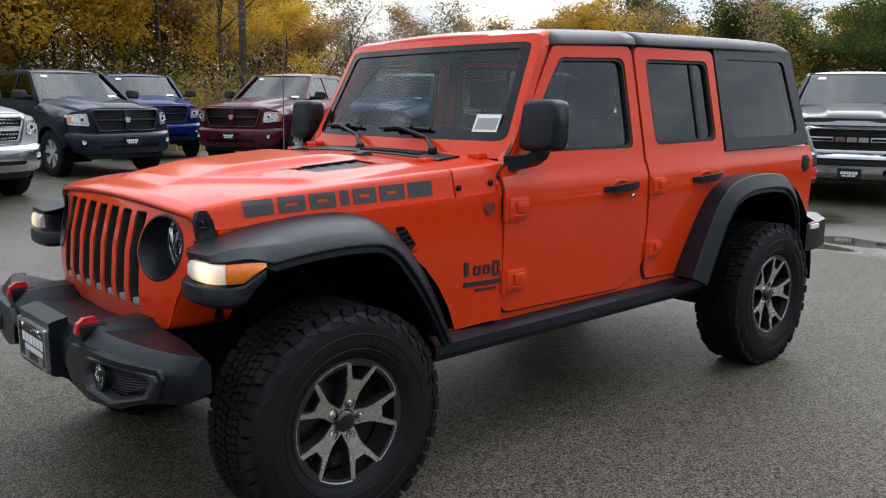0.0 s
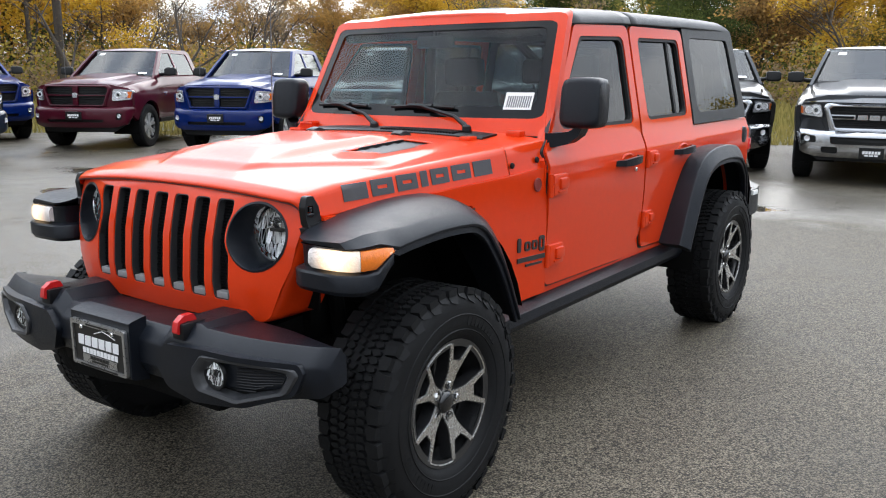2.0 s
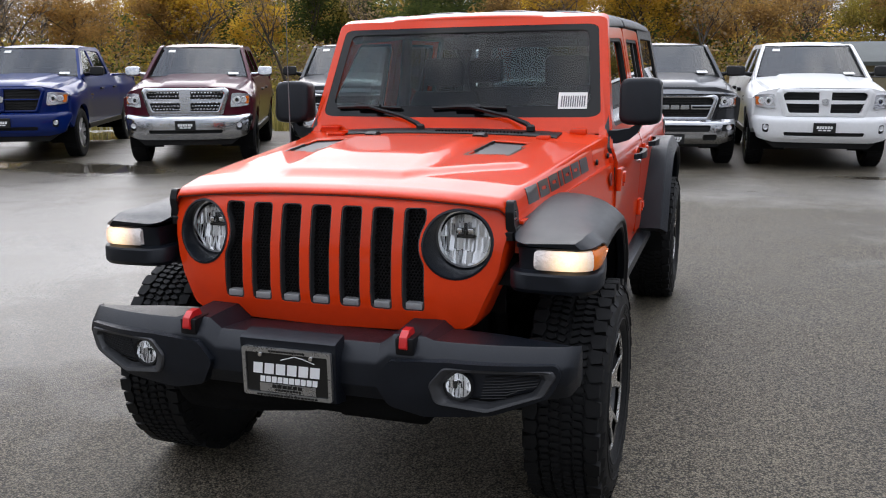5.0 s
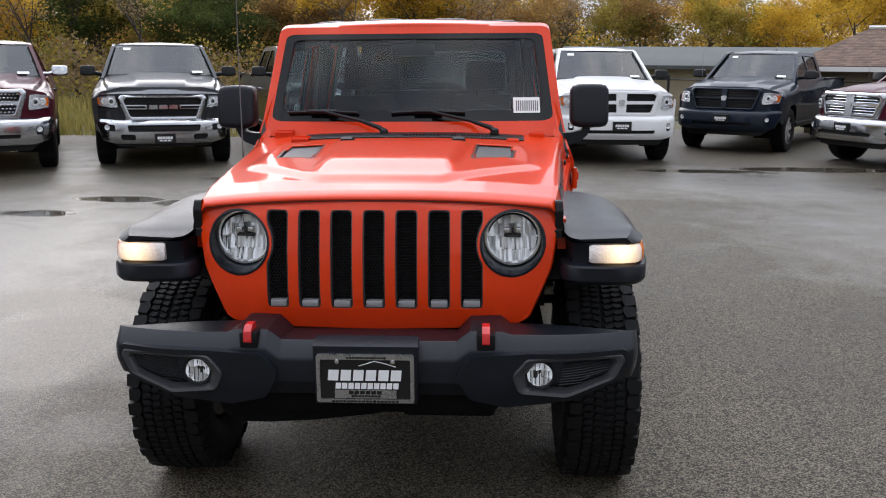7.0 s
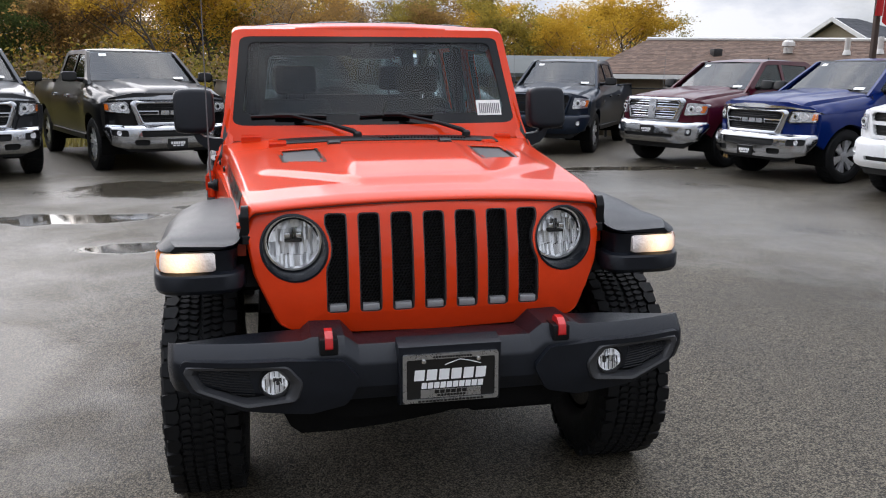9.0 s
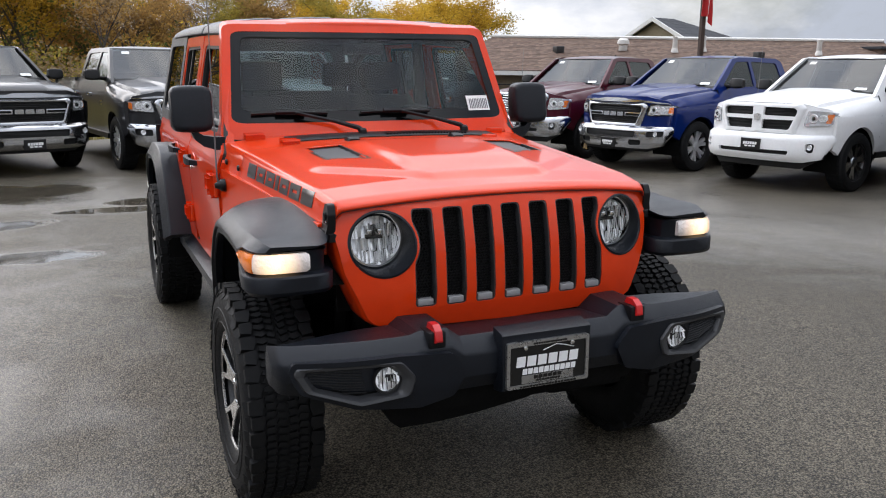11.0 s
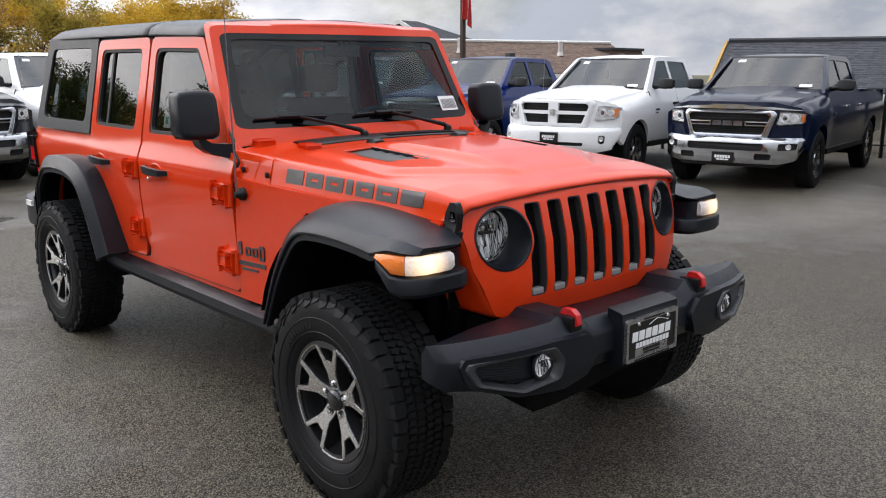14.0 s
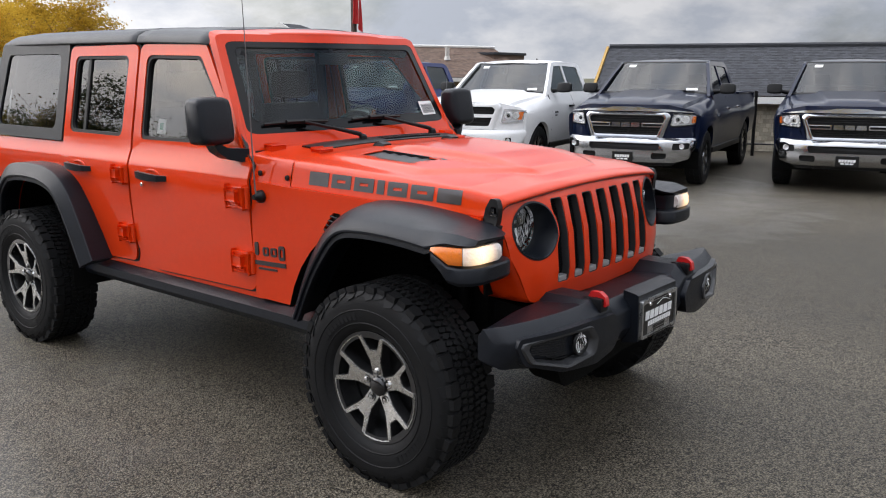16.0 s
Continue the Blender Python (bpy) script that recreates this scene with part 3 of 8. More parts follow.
for sgn in (1, -1):
    bm = bmesh.new()

    def fender_at(a, b, k, sgn=sgn):
        return (sgn * (fender_x(a, b) - (0 if k else 0.03)), a, b)

    vent = rounded([(0.372, 1.040), (0.436, 0.940), (0.450, 0.936), (0.474, 0.966), (0.418, 1.042)], 0.010)
    slab(bm, [(-0.33, 0.98), (-0.28, 1.02), (0.30, 1.02), (0.42, 0.86), (0.56, 0.60), (0.66, 0.585), (0.902, 0.600), (0.902, 1.150), (0.66, 1.132), (-0.33, 1.088)], [vent[::-1]], fender_at, (0.7, 0.9, 1.05), across=(-0.2, 0.0, 0.2, 0.4, 0.66, 0.78))
    fender = part("front_fender", bm, ORANGE, CAR)
    bm = bmesh.new()
    slab(bm, rounded([(0.36, 1.06), (0.45, 0.905), (0.52, 0.970), (0.435, 1.062)], 0.01), (), lambda a, b, k: (sgn * ((0.735 + 0.12 * (a - 0.5)) if k else 0.700), a, b))
    part("fender_vent", bm, DARK_PLASTIC, fender, "black mesh vent")
    for q in range(5):
        bm = bmesh.new()
        y, z = 0.390 + 0.014 * q, 1.030 - 0.021 * q
        tube(bm, [(sgn * 0.742, y - 0.010, z - 0.012), (sgn * 0.744, y + 0.040, z - 0.002)], 0.004, 6)
        part("vent_slat", bm, DARK_PLASTIC, fender)
    for y, z in ((0.700, 1.172), (0.858, 1.185)):
        bm = bmesh.new()
        lathe(bm, [(0.013, 0), (0.013, 0.006), (0.009, 0.009)], 12, lambda r, h, c, s: (sgn * (curve_at(((0.68, 0.742), (0.94, 0.782)), y) + h), y + r * c, z + r * s))
        part("cowl_bolt", bm, DARK_PLASTIC, CAR)
    # round trail badge and nameplates, as plain shapes
    bm = bmesh.new()
    lathe(bm, [(0.030, 0), (0.030, 0.004), (0.027, 0.006), (0.024, 0.004)], 24, lambda r, h, c, s: (sgn * (fender_x(0.836, 1.082) + 0.001 + h), 0.836 + r * c, 1.082 + r * s))
    if sgn > 0:
        part("round_badge", bm, material("dull_red_badge", (0.20, 0.025, 0.02), 0.4, vary=0.1), CAR, "small dull red round badge")
    else:
        bm.free()
        bm = bmesh.new()
        lathe(bm, [(0.030, 0), (0.028, 0.016), (0.018, 0.026), (0.012, 0.045)], 18, lambda r, h, c, s: (sgn * (fender_x(0.836, 1.082) + h), 0.836 + r * c, 1.082 + r * s))
        mount = part("antenna_base", bm, DARK_PLASTIC, CAR, "round black aerial base")
        bm = bmesh.new()
        tube(bm, [(-0.815, 0.836, 1.09), (-0.822, 0.838, 1.12), (-0.822, 0.850, 1.6), (-0.820, 0.868, 2.06)], [0.006, 0.004, 0.0026, 0.0018], 6)
        part("antenna_whip", bm, SATIN_GREY, mount, "thin grey aerial")
    for k, (w, h) in enumerate(((0.022, 0.062), (0.036, 0.042), (0.036, 0.042), (0.036, 0.056))):
        y = 0.705 + 0.048 * k if sgn > 0 else 0.888 - 0.048 * k - w
        bm = bmesh.new()
        ring = rounded([(y, 0.805 - (0.012 if k == 3 else 0)), (y + w, 0.805 - (0.012 if k == 3 else 0)), (y + w, 0.805 + h), (y, 0.805 + h)], 0.012)
        mid = [sum(p[i] for p in ring) / len(ring) for i in (0, 1)]
        slab(bm, ring, [[(mid[0] + (p[0] - mid[0]) * 0.45, mid[1] + (p[1] - mid[1]) * 0.55) for p in ring][::-1]] if k else (), lambda a, b, q: (sgn * (fender_x(a, b) + (0.005 if q else 0)), a, b))
        part("nameplate_bar", bm, DECAL, CAR)
    for y, w, z, h in ((0.705, 0.185, 0.760, 0.020), (0.76, 0.11, 0.738, 0.010)):
        bm = bmesh.new()
        slab(bm, [(y, z), (y + w, z), (y + w, z + h), (y, z + h)], (), lambda a, b, q: (sgn * (fender_x(a, b) + (0.005 if q else 0)), a, b))
        part("nameplate_bar", bm, DECAL, CAR)


# hood: a broad pressed panel with a raised centre and two vents
def hood_half(y):
    return curve_at(((-0.47, 0.620), (-0.40, 0.642), (-0.22, 0.665), (0.10, 0.690), (0.53, 0.724), (0.68, 0.738), (0.94, 0.778)), y)


def hood_top(y):
    return curve_at(((-0.45, 1.172), (-0.435, 1.186), (-0.40, 1.199), (-0.25, 1.219), (0.10, 1.242), (0.68, 1.278), (0.94, 1.300)), y)


def hood_foot(y):
    return curve_at(((-0.45, 1.120), (-0.38, 1.088), (0.20, 1.106), (0.68, 1.126), (0.94, 1.150)), y)


def hood_relief(x, y):
    """A low platform that carries the vents, its front edge sweeping back, and a steeper dome in its middle."""
    a = abs(x)
    front = -0.30 + 0.95 * max(0.0, a - 0.22)
    inside = 1 - ease((a - 0.535) / 0.075)
    plate = 0.015 * ease((y - front + 0.02) / 0.085) * inside * (1 - ease((y - 0.585) / 0.09))
    dome = 0.027 * ease((y + 0.28) / 0.30) * (1 - ease((a - 0.225 - 0.03 * ease(y / 0.5)) / 0.070)) * (1 - ease((y - 0.36) / 0.26))
    return plate + dome


def hood_z(x, y):
    return hood_top(y) - 0.030 * (abs(x) / (hood_half(y) * 0.94)) ** 2.6 + hood_relief(x, y)


def hood_point(u, v, y0=-0.447, y1=0.680):
    """u from -1 to 1 across, v from 0 to 1 from nose to cowl."""
    a = abs(u)
    nose = 0.072 * (a ** 4) * (1 - v) ** 3 if y0 < 0 else 0.0
    y = y0 + (y1 - y0) * v
    w = hood_half(y)
    top, foot = hood_top(y), hood_foot(y)
    if a < 0.80:
        x = w * 0.94 * a / 0.80
        z = hood_z(x, y)
    else:
        s = (a - 0.80) / 0.20
        q = min(1, s / 0.62) * math.pi / 2
        x = w * 0.94 + w * 0.052 * math.sin(q) + w * 0.020 * max(0, (s - 0.5) / 0.5)
        z = top - 0.030 - 0.030 * (1 - math.cos(q)) - (top - 0.060 - foot) * max(0, (s - 0.30) / 0.70)
    return (x if u >= 0 else -x, y + nose, z)


def hood_flank_x(y, z):
    """Half width of the hood's flank at a height."""
    best, last = None, None
    for k in range(200):
        u, v = 0.80 + 0.20 * k / 199, (y + 0.447) / 1.127
        for _ in range(3):
            v = (y - 0.072 * u ** 4 * (1 - v) ** 3 + 0.447) / 1.127
        p = hood_point(u, v)
        if last is not None and last[2] >= z >= p[2]:
            t = (last[2] - z) / max(1e-9, last[2] - p[2])
            best = last[0] + (p[0] - last[0]) * t
        last = p
    return best if best is not None else last[0]


# cowl skin between hood and screen
bm = bmesh.new()
sheet(bm, lambda u, v: hood_point(2 * u - 1, v, 0.686, 0.935), 60, 8)
cowl = part("cowl", bm, ORANGE, CAR, sharp=50)
bm = bmesh.new()
loft(bm, [[(x * k, 0.683, z) for x, k, z in ((p[0], 1.0, p[2] - 0.002), (p[0], 0.985, p[2] - 0.012))] for p in (hood_point(-1 + 2 * i / 60, 1.0) for i in range(61))], closed=False)
part("hood_gap", bm, RUBBER_SEAL, CAR)
bm = bmesh.new()
sheet(bm, lambda u, v: hood_point(2 * u - 1, v), 120, 110)
# openings of the two vents
vents = [f for f in bm.faces if 0.335 < abs(f.calc_center_median().x) < 0.495 and 0.135 + 0.38 * (abs(f.calc_center_median().x) - 0.335) < f.calc_center_median().y < 0.49]
bmesh.ops.delete(bm, geom=vents, context="FACES")
seam = bmesh.new()
tube(seam, [Vector(hood_point(-0.96 + 1.92 * k / 48, 0.0)) + Vector((0, -0.0002, -0.004)) for k in range(49)], 0.0014, 6)
hood = part("hood", bm, ORANGE, CAR, "orange hood with raised centre", sharp=50)
part("hood_gap", seam, RUBBER_SEAL, hood)
mod = hood.modifiers.new("thickness", "SOLIDIFY")
mod.thickness, mod.offset = 0.006, 0.0
for sgn in (1, -1):
    bm = bmesh.new()
    outline = rounded([(0.318, 0.105), (0.494, 0.175), (0.520, 0.520), (0.335, 0.505)], 0.02)
    slab(bm, outline, [[(0.417 + (p[0] - 0.417) * 0.86, 0.33 + (p[1] - 0.33) * 0.91) for p in outline][::-1]], lambda a, b, k: (sgn * a, b, hood_z(a, b) + (0.003 if k else -0.03)), (0.2, 0.3, 0.4), across=(0.36, 0.42, 0.48))
    vent = part("hood_vent", bm, DARK_PLASTIC, hood, "black louvred hood vent")
    for q in range(5):
        bm = bmesh.new()
        y = 0.165 + 0.066 * q
        x0, x1 = 0.334 + 0.012 * q / 4, 0.484 + 0.014 * q / 4
        y0 = y + 0.35 * (x1 - x0) * (1 - q / 4)
        vs = [bm.verts.new((sgn * x, yy + d, hood_z(x, yy) + h)) for x, yy in ((x0, y), (x1, y0)) for d, h in ((0.0, -0.014), (0.058, -0.001), (0.060, -0.006), (0.004, -0.022))]
        for f in ((0, 1, 5, 4), (1, 2, 6, 5), (2, 3, 7, 6), (3, 0, 4, 7), (0, 1, 2, 3), (4, 5, 6, 7)):
            bm.faces.new([vs[i] for i in f])
        part("vent_louvre", bm, SLOT_TRIM, vent)
    bm = bmesh.new()
    box(bm, (sgn * 0.31, 0.10, 1.18), (sgn * 0.53, 0.53, 1.19))
    part("vent_floor", bm, UNDERBODY, vent)
    # rubber buffers near the cowl
    bm = bmesh.new()
    rings = []
    for k in range(7):
        t = k / 6
        y, h = 0.545 + 0.075 * t, 0.024 * math.sin(math.pi * (0.15 + 0.7 * t))
        z = hood_z(0.255, y)
        rings.append([(sgn * 0.255 + dx * (0.9 if k in (0, 6) else 1), y, z + dz * h) for dx, dz in ((-0.034, -0.2), (0.034, -0.2), (0.026, 0.8), (0, 1), (-0.026, 0.8))])
    loft(bm, rings)
    part("hood_bumper", bm, DARK_PLASTIC, hood, "black rubber hood buffer")
    # spring latch on the hood's side: a tapered rubber strap with a pull hole over a foot on the flare
    bm = bmesh.new()
    x = hood_flank_x(-0.36, 1.12)
    strap = rounded([(-0.392, 1.052), (-0.322, 1.052), (-0.340, 1.128), (-0.360, 1.164), (-0.390, 1.164), (-0.402, 1.128)], [0.012, 0.012, 0.02, 0.014, 0.014, 0.02])
    pull = rounded([(-0.392, 1.098), (-0.362, 1.098), (-0.366, 1.134), (-0.388, 1.134)], 0.006)
    slab(bm, strap, [pull[::-1]], lambda a, b, k: (sgn * (x - 0.012 + (0.028 - 0.10 * max(0.0, b - 1.13) + 0.010 * max(0.0, (1.09 - b) / 0.04) if k else 0.0)), a, b), (1.07, 1.09, 1.11, 1.13, 1.15))
    latch = part("hood_latch", bm, DARK_PLASTIC, CAR, "black rubber hood latch", sharp=35)
    bm = bmesh.new()
    box(bm, (sgn * (x + 0.002), -0.394, 1.100), (sgn * (x + 0.016), -0.360, 1.110), 0.003)
    box(bm, (sgn * (x + 0.006), -0.384, 1.112), (sgn * (x + 0.018), -0.370, 1.130), 0.004)
    part("latch_bar", bm, GLOSS_BLACK, latch)
    bm = bmesh.new()
    loft(bm, [[(sgn * (x + a), y, z) for a, z in ((-0.03, 1.035), (w, 1.035), (w * 0.8, z1), (-0.03, z1))] for y, w, z1 in ((-0.400, 0.012, 1.060), (-0.385, 0.026, 1.072), (-0.335, 0.034, 1.078), (-0.285, 0.030, 1.083), (-0.255, 0.006, 1.086))])
    part("latch_base", bm, DARK_PLASTIC, latch, sharp=35)
    # name decal on the hood's flank: seven plain slanted blocks
    n = 7
    widths = (0.112, 0.108, 0.106, 0.038, 0.100, 0.112, 0.114)
    y = -0.228
    gap = (0.80 - sum(widths)) / 6
    for k in range(n):
        idx = k if sgn > 0 else 6 - k
        wk = widths[idx]
        bm = bmesh.new()
        z0 = 1.128 + 0.030 * (y + 0.228)
        zt = z0 + 0.056 + 0.004 * (y + 0.228)
        ring = rounded([(y, z0), (y + wk, z0 + 0.026 * wk), (y + wk, zt + 0.02 * wk), (y, zt)], 0.003)

        def decal_at(a, b, q, sgn=sgn):
            return (sgn * (hood_flank_x(a, b) + 0.0042 + (0.0012 if q else 0)), a, b)

        holes = []
        if idx in (1, 2, 4, 5):
            cx, hz = y + wk / 2, (z0 + zt) / 2 + 0.002
            holes = [rounded([(cx - wk * 0.22, hz - 0.006), (cx + wk * 0.22, hz - 0.006), (cx + wk * 0.22, hz + 0.006), (cx - wk * 0.22, hz + 0.006)], 0.001)[::-1]]
        slab(bm, ring, holes, decal_at, [z0 + 0.012 * q for q in range(1, 6)], across=(y + wk * 0.33, y + wk * 0.66))
        part("decal_block", bm, DECAL, hood)
        y += wk + gap

# grille with seven slots and two lamp openings


def grille_y(x, z):
    return curve_at(((0.70, -0.470), (0.76, -0.500), (0.86, -0.510), (1.00, -0.497), (1.12, -0.466), (1.18, -0.440)), z) + 0.10 * (abs(x) / 0.62) ** 4 * 0.8


GRILLE = rounded([(-0.640, 1.105), (-0.608, 0.930), (-0.525, 0.745), (-0.40, 0.728), (0, 0.722), (0.40, 0.728), (0.525, 0.745), (0.608, 0.930), (0.640, 1.105), (0.590, 1.168), (0, 1.172), (-0.590, 1.168)],
                 [0.05, 0.1, 0.07, 0.02, 0.1, 0.02, 0.07, 0.1, 0.05, 0.06, 0.1, 0.06], 6)
HEAD_X, HEAD_Z, HEAD_R = 0.479, 1.026, 0.111
SLOT_X = [-0.3375 + 0.1125 * k for k in range(7)]


def slot_ring(k, grow=0.0):
    c, hw = SLOT_X[k], 0.0345 + grow
    ring = rounded([(c - hw, 0.806 - grow), (c + hw, 0.806 - grow), (c + hw, 1.137 + grow), (c - hw, 1.137 + grow)], 0.016, 4)
    if k in (0, 6):
        s = 1 if k else -1
        dense = []
        for i, p in enumerate(ring):
            q = ring[(i + 1) % len(ring)]
            m = max(1, int((Vector(q) - Vector(p)).length / 0.02))
            dense += [(p[0] + (q[0] - p[0]) * j / m, p[1] + (q[1] - p[1]) * j / m) for j in range(m)]
        ring = []
        for a, b in dense:
            limit = HEAD_R + 0.016 - grow
            dz = b - HEAD_Z
            if abs(dz) < limit:
                edge = HEAD_X - math.sqrt(limit ** 2 - dz ** 2)
                if s * a > edge:
                    a = s * edge
            ring.append((a, b))
    return ring


head_rings = [[(s * HEAD_X + HEAD_R * math.cos(2 * math.pi * k / 36), HEAD_Z + HEAD_R * math.sin(2 * math.pi * k / 36)) for k in range(36)] for s in (1, -1)]
bm = bmesh.new()
slab(bm, GRILLE, [slot_ring(k, 0.004)[::-1] for k in range(7)] + [h[::-1] for h in head_rings], lambda a, b, k: (a, grille_y(a, b) + (0 if k else 0.035), b), (0.80, 0.86, 0.93, 1.0, 1.06, 1.12, 1.15), across=(-0.55, -0.45, 0.45, 0.55))
grille = part("grille", bm, ORANGE, CAR, "orange grille with seven upright slots", sharp=40)
# shell that runs back from the grille's edge
bm = bmesh.new()
rings = []
for t, grow in ((0.0, -0.002), (0.012, 0.008), (0.04, 0.012), (0.10, 0.014), (0.22, 0.014)):
    ring = []
    for a, b in GRILLE:
        r = Vector((a, b - 0.95))
        d = r.normalized() * grow
        ring.append((a + d.x, grille_y(a, b) + t, min(b + d.y, 1.176) if b > 1.1 else b + d.y))
    rings.append(ring)
loft(bm, rings, caps=False)
part("grille_shell", bm, ORANGE, grille, sharp=50)
for k in range(7):
    bm = bmesh.new()
    slab(bm, slot_ring(k, 0.004), [slot_ring(k, -0.0005)[::-1]], lambda a, b, q: (a, grille_y(a, b) + (0.004 if q else 0.05), b), (0.86, 0.95, 1.04))
    bezel = part("slot_frame", bm, SLOT_TRIM, grille, "dark grey slot surround")
    bm = bmesh.new()
    c = SLOT_X[k]
    box(bm, (c - 0.029, grille_y(c, 0.82) + 0.004, 0.806), (c + 0.029, grille_y(c, 0.82) + 0.05, 0.829), 0.004)
    part("slot_sill", bm, SILVER_SILL, bezel, "silver sill")
    # honeycomb insert
    bm = bmesh.new()
    r = 0.0068
    row = 0
    z = 0.815
    while z < 1.14:
        x = c - 0.034 + (0 if row % 2 else r * 0.866)
        while x < c + 0.034:
            y = grille_y(c, z) + 0.030
            o = [bm.verts.new((x + r * math.sin(radians(60 * q)), y, z + r * math.cos(radians(60 * q)))) for q in range(6)]
            i = [bm.verts.new((x + r * 0.74 * math.sin(radians(60 * q)), y, z + r * 0.74 * math.cos(radians(60 * q)))) for q in range(6)]
            e = [bm.verts.new((x + r * 0.70 * math.sin(radians(60 * q)), y + 0.012, z + r * 0.70 * math.cos(radians(60 * q)))) for q in range(6)]
            for q in range(6):
                w = (q + 1) % 6
                bm.faces.new((o[q], o[w], i[w], i[q])), bm.faces.new((i[q], i[w], e[w], e[q]))
            x += r * 1.732
        z += r * 1.5
        row += 1
    part("slot_mesh", bm, DARK_PLASTIC, bezel, "black honeycomb mesh")
bm = bmesh.new()
box(bm, (-0.37, -0.40, 0.76), (0.37, -0.385, 1.15))
for sgn in (1, -1):
    box(bm, (sgn * 0.36, -0.30, 0.76), (sgn * 0.60, -0.29, 1.15))
part("radiator_panel", bm, UNDERBODY, grille)



def facets(bm, cx, cy, cz, radius, cols, depth, levels, seed):
    """Columns of small tilted mirrors inside a circle."""
    rnd = random.Random(seed)
    pitch = 2 * radius / cols
    for i in range(cols):
        xa, xb = -radius + pitch * i, -radius + pitch * (i + 1)
        half = math.sqrt(max(0.0, radius ** 2 - min(abs(xa), abs(xb)) ** 2)) if xa * xb > 0 else radius
        cuts = sorted([-half, half] + [v + rnd.uniform(-0.05, 0.05) * radius for v in levels if abs(v) < half * 0.9])
        for za, zb in zip(cuts, cuts[1:]):
            deep = depth * (1 - ((xa + xb) ** 2 / 4 + (za + zb) ** 2 / 4) / radius ** 2)
            tx, tz = rnd.uniform(-0.20, 0.20) * pitch, rnd.uniform(-0.04, 0.22) * (zb - za)
            vs = [bm.verts.new((cx + x, cy + deep + (tx if x == xb else -tx) + (tz if z == zb else -tz), cz + z)) for x, z in ((xa, za), (xb, za), (xb, zb), (xa, zb))]
            bm.faces.new(vs)
    return bm


for sgn in (1, -1):
    cx = sgn * HEAD_X
    ly = -0.368
    bm = bmesh.new()

    def bucket(r, h, c, s):
        x, z = cx + r * c, HEAD_Z + r * s
        return (x, (grille_y(x, z) - 0.002) * (1 - h) + (ly - 0.008) * h, z)

    lathe(bm, [(HEAD_R + 0.004, 0.0), (HEAD_R - 0.003, -0.02), (HEAD_R - 0.006, 0.05), (0.101, 0.8), (0.098, 1.0), (0.085, 1.1)], 40, bucket, closed=False)
    lamp = part("headlamp", bm, BLACK_PLASTIC, CAR, "round headlamp in a black bucket")
    HZ = HEAD_Z + 0.004
    bm = bmesh.new()
    lathe(bm, [(0.100, -0.004), (0.098, -0.016), (0.091, -0.016), (0.087, 0.0)], 40, lambda r, h, c, s: (cx + r * c, ly + h, HZ + r * s), closed=False)
    part("lamp_ring", bm, CHROME, lamp, "chrome ring")
    # faceted reflector: columns of small tilted mirrors round a dark middle
    bm = bmesh.new()
    facets(bm, cx, ly, HZ, 0.089, 24, 0.030, (-0.045, 0.004, 0.050), 11)
    part("reflector", bm, LAMP_CHROME, lamp, "faceted chrome reflector", sharp=2)
    bm = bmesh.new()
    lathe(bm, [(0.088, 0.06), (0.02, 0.075)], 24, lambda r, h, c, s: (cx + r * c, ly + h, HZ + r * s))
    part("lamp_back", bm, UNDERBODY, lamp)
    bm = bmesh.new()
    box(bm, (cx - 0.030, ly - 0.002, HZ + 0.000), (cx + 0.030, ly + 0.05, HZ + 0.010), 0.003)
    box(bm, (cx - 0.004, ly - 0.003, HZ + 0.012), (cx + 0.004, ly + 0.05, HZ + 0.050), 0.001)
    part("bulb_shield", bm, DARK_PLASTIC, lamp)
    bm = bmesh.new()
    box(bm, (cx - 0.030, ly - 0.004, HZ + 0.016), (cx - 0.010, ly + 0.045, HZ + 0.034), 0.005)
    box(bm, (cx + 0.010, ly - 0.004, HZ + 0.016), (cx + 0.030, ly + 0.045, HZ + 0.034), 0.005)
    part("lamp_projector", bm, CHROME, lamp)
    bm = bmesh.new()
    lathe(bm, [(0.088, -0.012), (0.075, -0.020), (0.050, -0.027), (0.020, -0.031), (0.004, -0.0315)], 40, lambda r, h, c, s: (cx + r * c, ly + h, HEAD_Z + 0.008 + r * s), closed=False)
    part("lens", bm, LAMP_GLASS, lamp, "clear lens").visible_shadow = False

# front and rear flares


